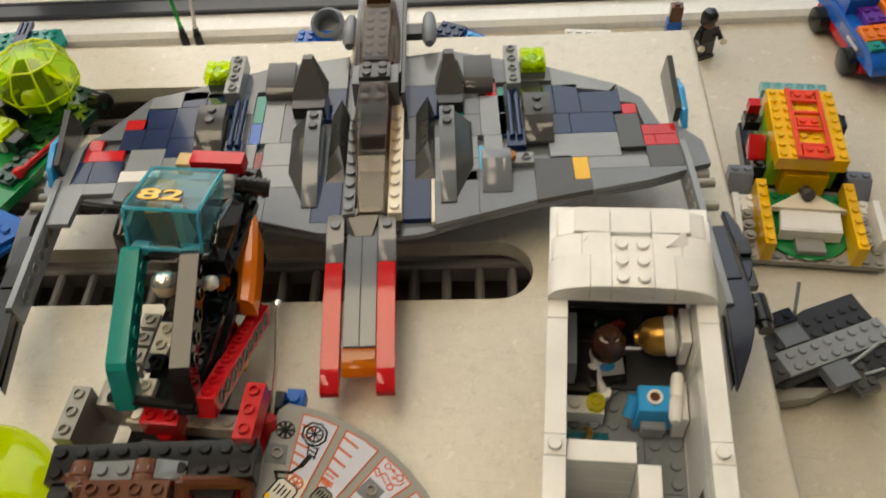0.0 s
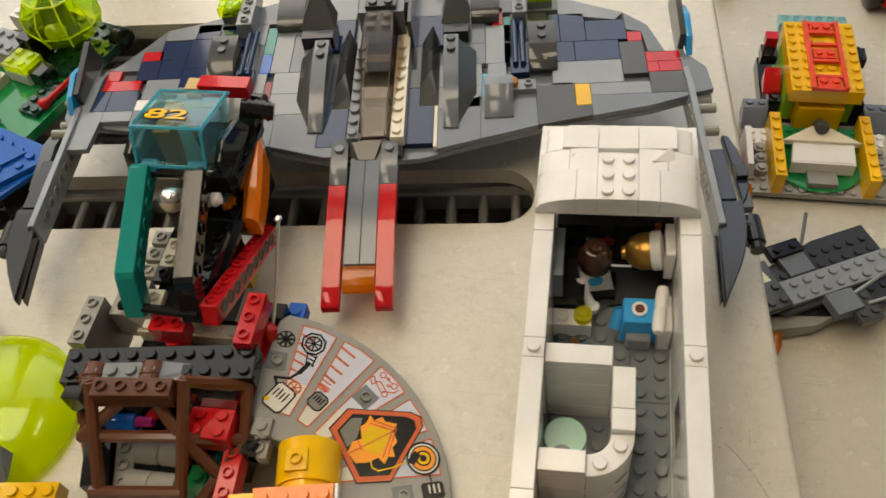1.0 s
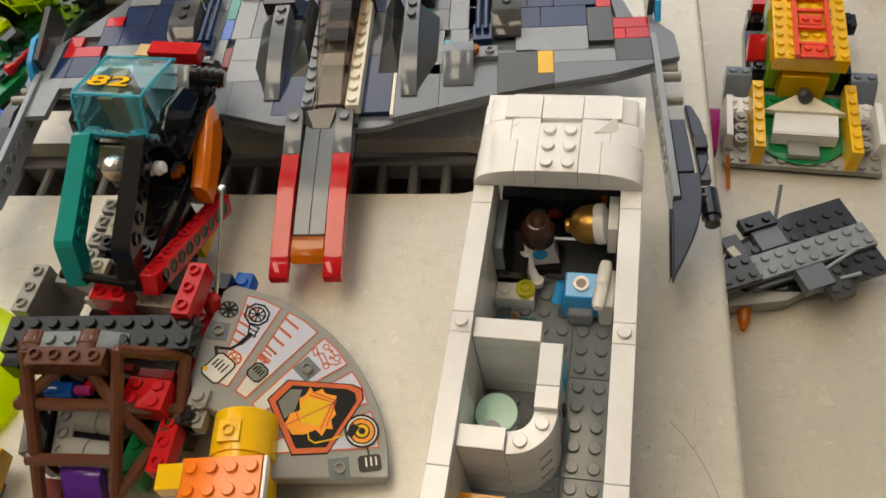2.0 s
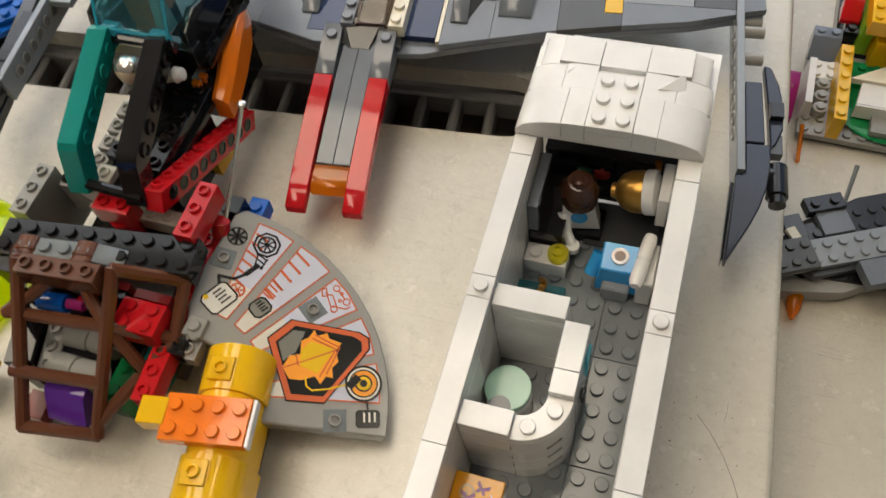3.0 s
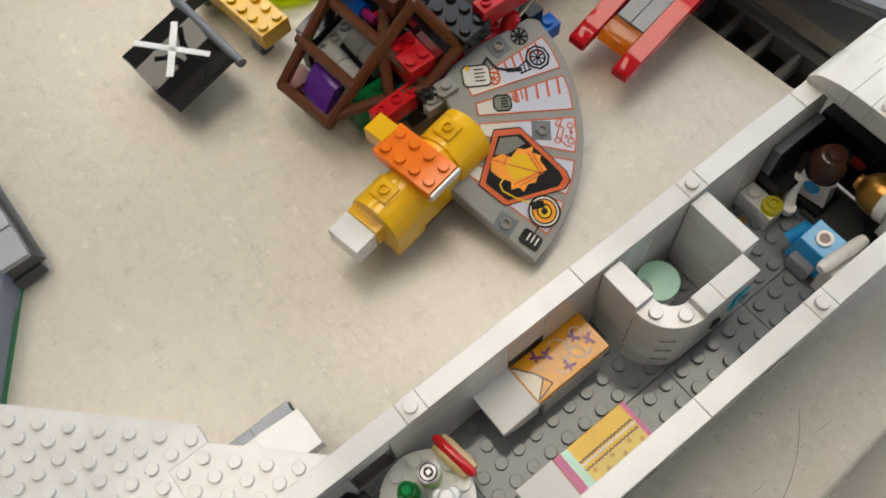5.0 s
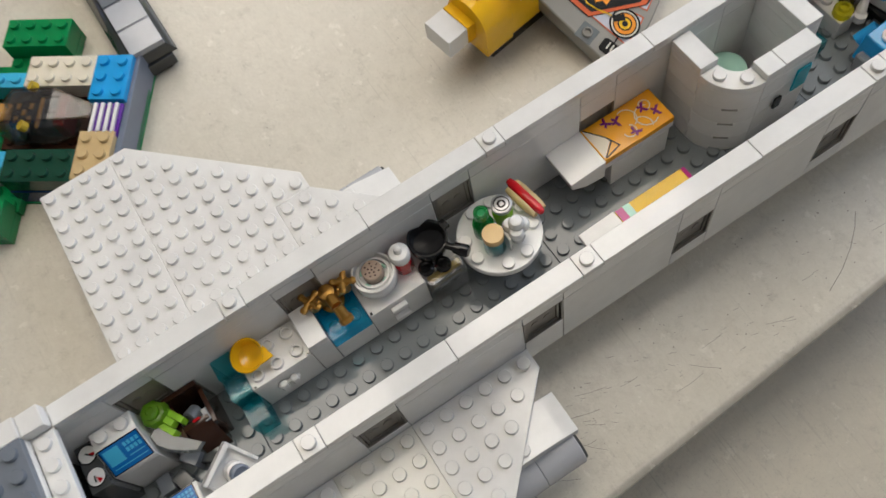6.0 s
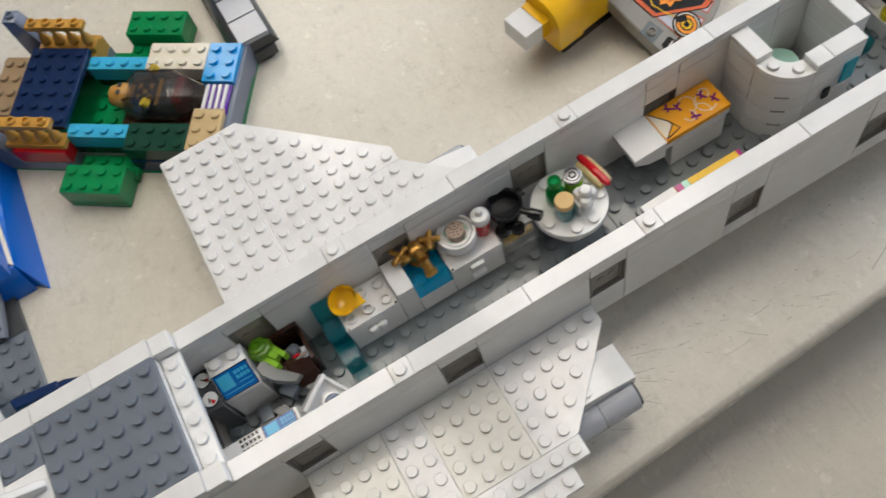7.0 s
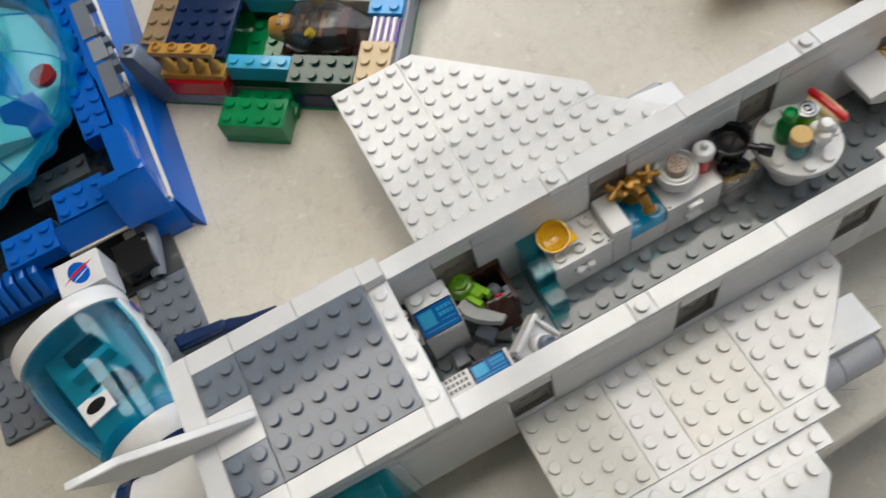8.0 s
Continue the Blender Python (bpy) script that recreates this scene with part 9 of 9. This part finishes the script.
# ---- toys on the lower sill and by the window ----
def yellow_truck():
    t = thing("toy_truck", "yellow brick-built toy truck with a red-orange roof rack", "toy vehicle", mm(167, 392, -85, 0, 0, -1))
    base = boxmm(t, -46, -60, 46, 4, 3, 7, OGREY, "base_plate", True)
    boxmm(t, -44, -58, 44, 2, 0, 3, BLACK, "underside")
    boxmm(t, -32, 4, 32, 66, 0, 10, BLACK, "chassis")
    # cab
    boxmm(t, -14, -6, 14, 4, 10, 30, YELLOW, "cab_front")
    for s in (-1, 1):
        boxmm(t, min(s * 22, s * 15), 4, max(s * 22, s * 15), 62, 10, 35, LIME, "side_wall")
        boxmm(t, min(s * 30, s * 22), 8, max(s * 30, s * 22), 40, 10, 22, BLACK, "side_box", True)
        slope(t, mm(s * 38 + (-8 if s < 0 else -8), -4, 7), 2, 2, 4, BLUEGREY, 1, 0.6)
        boxmm(t, min(s * 44, s * 28), -20, max(s * 44, s * 28), -6, 7, 10.2, WHITE, "plate", True)
        up = boxmm(t, min(s * 31, s * 24), -60, max(s * 31, s * 24), -4, 7, 24, YELLOW, "upright")
        for k in range(6):
            st = bmesh.new()
            add_stud(st, s * 0.0275, (-55.5 + 9.2 * k) / 1000, 0.0239)
            part("stud", st, YELLOW, up)
        prismmm(t, [(s * 47, 3), (s * 40, 3), (s * 42, 20), (s * 46, 20)], -48, -14, "y", WHITE, "guard")
        for k in range(3):
            part("lamp_stud", lathe([(4, 0), (4, 6), (2.4, 6), (2.4, 8), (0.1, 8)], 14), OGREY, t, "", mm(s * 36, -26 - 9 * k, 7))
        boxmm(t, min(s * 34, s * 23), 44, max(s * 34, s * 23), 56, 22, 30, BLACK, "mirror_block", True)
    boxmm(t, -15, 4, 15, 62, 10, 35, YELLOW, "cab_block")
    prismmm(t, [(-50, 0), (-24, 0), (-24, 17), (-34, 17), (-50, 8)], -59, -49.5, "x", MAGENTA, "magenta_slope", label="magenta slope brick")
    part("orange_rod", add_rod(bmesh.new(), P3(-44, -58, 12), P3(-42, -76, 1), 0.0012), T_ORANGE, t)
    slope(t, mm(-34, 14, 22), 1.4, 1.6, 4, RED, 0, 1)
    boxmm(t, -32, 52, -24, 60, 30, 38, RED, "brick")
    roof = boxmm(t, -22, -6, 22, 62, 35, 45, YELLOW, "roof", True)
    rack = part("roof_rack", add_box(bmesh.new(), P3(-11, -8, 46.6), P3(-8.4, 58, 50)), CORAL, t, "red-orange roof rack")
    boxmm(rack, 8.4, -8, 11, 58, 46.6, 50, CORAL, "rail")
    for k, y in enumerate((-8, 3, 18, 34, 46, 55)):
        boxmm(rack, -8.4, y, 8.4, y + 2.6, 46.6, 49, CORAL, "rung")
    for y in (-5, 22, 48):
        boxmm(rack, -7, y, 7, y + 9, 46.6, 48.4, CORAL, "plate", True)
    boxmm(t, -24, 62, 20, 72, 37, 43, T_AQUA, "clear_plate", True)
    boxmm(t, -22, 62.2, 18, 70, 10, 37, BLUEGREY, "rear_wall")
    # round green front with a white bonnet
    part("dish", lathe([(6, 7), (27, 7.2), (29, 9), (27, 9.6), (14, 8.4), (0.1, 8.4)], 32), GREEN, t, "", mm(0, -30, 0.2))
    boxmm(t, -28, -22, 28, -4, 7.2, 12, GREEN, "plate", True)
    boxmm(t, -9, -56, 9, -44, 9.8, 14, OGREY, "tile")
    prismmm(t, [(-19, -43), (19, -43), (20, -27), (-17, -27)], 16, 20, "z", WHITE, "bonnet")
    loft(t, [[(-19, -43.4, 11), (19, -43.4, 11), (19, -45, 11), (-19, -45, 11)], [(-19, -43.2, 19.8), (19, -43.2, 19.8), (19, -44.4, 19.8), (-19, -44.4, 19.8)]], WHITE, "bumper")
    prismmm(t, [(-24, -27), (24, -27), (3, -12), (-3, -12)], 18, 22, "z", CREAM, "hood")
    part("nozzle", lathe([(4.4, 0), (4.4, 8), (2.6, 10), (0.1, 10)], 14), DGREY, t, "", mm(0, -12, 22, 60, 0, 0))
    boxmm(t, -12, -42, 12, -30, 9.7, 16, BLACK, "grille_block")


GUNGREY = plastic("gunmetal_grey_plastic", (0.045, 0.047, 0.05), 0.26)


def dark_ship():
    s = thing("toy_grey_ship", "dark grey studded toy ship lying on the sill", "toy spaceship", mm(150, 255, -85, 0, 0, 26))
    wedge(s, [(-4.6, 0.6), (-3, 2.4), (2, 3.6), (6.2, 3.6), (6.2, -3), (1, -3), (0, -1.4), (-3, -1.4)], 14, 1, GUNGREY)
    wedge(s, [(-4.4, 0.2), (-3, 1.8), (2, 3), (5.8, 3), (5.8, -2.6), (1, -2.6), (-3, -1)], 9, 1.4, BLACK, False)
    boxmm(s, -40, -8, 50, 8, 17.2, 20.4, LGREY, "plate", True)
    boxmm(s, -42, -9, -20, 9, 20.5, 23.7, DGREY, "plate", True)
    boxmm(s, -10, 9, 6, 24, 17.2, 20.4, MGREY, "tile")
    boxmm(s, -14, 22, 6, 31, 17.2, 23, BLACK, "brick", True)
    boxmm(s, -2, -24, 14, -10, 17.2, 24, MGREY, "bracket")
    boxmm(s, 8, -32, 22, -12, 17.2, 22, DGREY, "brick", True)
    boxmm(s, -28, 10, -18, 24, 17.2, 21, DGREY, "clip")
    boxmm(s, -26, 7.9, -21, 20, 21, 23.4, CREAM, "tile", False, mm(0, 0, 0, 0, 0, 10))
    for p, q in (((6, 24, 18), (14, 38, 34)), ((14, -14, 22), (34, -10, 26)), ((18, -22, 22), (28, -24, 25))):
        part("antenna", add_rod(bmesh.new(), P3(*p), P3(*q), 0.0011), LGREY, s)
    part("claw", add_rod(bmesh.new(), P3(-46, 4, 20), P3(-32, 16, 24), 0.0030), BLACK, s)
    part("hinge", lathe([(4, -5), (4, 5), (0.1, 5)], 14, mm(-44, 2, 20, 0, 90, 20)), DGREY, s)
    prismmm(s, [(-44, -12), (-10, -20), (20, -16), (20, -8), (-44, -8)], 3, 12, "z", OGREY, "keel")
    part("tip", lathe([(4, 0), (3.4, 8), (1, 14), (0.1, 14)], 12, mm(-30, -14, 6, 90, 0, -30)), T_ORANGE, s, "clear orange tip")
    boxmm(s, 20, -8, 44, 8, 0, 9, BLACK, "stand")


def blue_car():
    c = thing("toy_car", "blue toy car with orange and purple bricks", "toy vehicle", mm(246, 566, -85, 0, 0, 12))
    for x in (-26, 26):
        for y in (-28, 26):
            w = part("wheel", lathe([(9, -5), (10.5, -4), (10.5, 4), (9, 5), (6, 4.6), (6, 3)], 24, mm(x, y, 10.5, 0, 90, 0)), BLACK, c)
            part("rim", lathe([(6, -4), (6, 3.4), (0.1, 3.6)], 18, mm(x, y, 10.5, 0, 90 if x > 0 else -90, 0)), LGREY, w)
    boxmm(c, -22, -42, 22, 42, 8, 18, RED, "chassis")
    boxmm(c, -24, -44, 24, 42, 18, 31, BLUE, "body")
    curved(c, mm(-24, -58, 18), 6, 2, 4, BLUE)
    pr = boxmm(c, -24.6, -40, -24, 0, 21, 27, T_CLEAR, "side_stripe")
    sticker(pr, rect(0, 0, 18, 3), WHITE, mm(-24.7, -14, 22, 90, 0, -90), "writing_bar")
    boxmm(c, -22, -36, 10, -18, 31, 35, ORANGE, "brick", True)
    boxmm(c, -14, -18, 2, 2, 31, 37, PURPLE, "brick", True)
    boxmm(c, 2, -18, 22, 20, 31, 41, ORANGE, "brick", True)
    boxmm(c, -22, 2, 2, 30, 31, 43, BLUE, "brick", True)
    boxmm(c, -23, -46, -12, -36, 31, 34, TEAL, "plate", True)
    boxmm(c, -12, 30, 18, 42, 31, 38, BLUE, "brick", True)


def by_the_window():
    multi("toy_figure", doll_pieces(BLACK, DGREY, BROWN, BLACK, BLACK, CREAM), mm(120, 548, -85, 0, 0, 30), "small dark standing toy figure on the sill", "toy figure")
    b = thing("toy_spaceman", "blue and brown toy part standing at the window", "toy part", mm(98, 572, -85))
    boxmm(b, -6, -5, 6, 5, 0, 16, BLUE, "brick")
    boxmm(b, -5, -4, 5, 4, 16, 30, BROWN, "brick", True)
    p = thing("toy_plate", "white studded plate on the sill", "toy brick", mm(30, 556, -85))
    boxmm(p, -19, -18, 19, 18, 0, 3.2, WHITE, "plate", True)
    boxmm(p, 19.1, -14, 24, -8, 0, 2.6, LGREY, "clip")
    q = thing("toy_blue_parts", "blue bricks and grey ring lying on the sill", "toy part", mm(-190, 536, -85))
    boxmm(q, -17, -12, 14, 10, 0, 14, BLUE, "brick", True)
    curved(q, mm(-12, -26, 6), 3, 2, 3, BLUE)
    part("ring", lathe([(13, 0), (14, 2), (14, 9), (11, 11), (9, 8), (9, 0)], 24, mm(8, 14, 14, 25, 0, 0)), MGREY, q)
    r = thing("toy_blue_wedge", "blue wedge pieces lying on the sill", "toy part", mm(-66, 548, -85, 0, 0, -20))
    wedge(r, [(-4, -2), (0, -1.4), (3.4, 1.4), (-4, 2)], 0, 2, BLUE)
    boxmm(r, -28, -10, -6, 8, 6.4, 14, NAVY, "brick", True)
    boxmm(r, -4, -8, 8, 6, 6.4, 11, AZURE, "brick", True)
    t = thing("toy_claw_ship", "teal toy piece with two dark blue claws", "toy part", mm(-440, 506, -85, 0, 0, 10))
    wedge(t, [(-6, -2), (5, -2), (6, 0), (5, 2), (-6, 2)], 16, 1.5, TEAL)
    boxmm(t, -40, -12, 30, 8, 0, 16, NAVY, "brick")
    for x in (-24, 6):
        claw = boxmm(t, x, -52, x + 11, 6, 21, 25, NAVY, "claw")
        for k in range(3):
            boxmm(claw, x + 4 * k, 6, x + 3 + 4 * k, 24, 21, 25, NAVY, "prong")
    boxmm(t, 26, -36, 40, -20, 0, 12, TEAL, "brick", True)
    s = thing("toy_saber_stand", "black stand holding green and white toy rods", "toy part", mm(-293, 528, -85))
    boxmm(s, -8, -5, 8, 5, 0, 4, BLACK, "base")
    for x, m in ((-6, T_GREEN), (6, WHITE)):
        part("holder", lathe([(3.4, 4), (3.4, 20), (2.4, 22), (2.4, 26), (0.1, 26)], 12), BLACK, s, "", mm(x, 0, 0))
        part("rod", add_rod(bmesh.new(), P3(x, 0, 26), P3(x * 1.6, 4, 66), 0.0016), m, s)
    for x in (-18, 18):
        k = thing("toy_round_stud", "small tan round stud on the sill", "toy brick", mm(-293 + x, 526, -85), "tan studs on the sill")
        round_brick(k, 0, 0, 0, 1, 1, TAN)


yellow_truck()
dark_ship()
blue_car()
by_the_window()
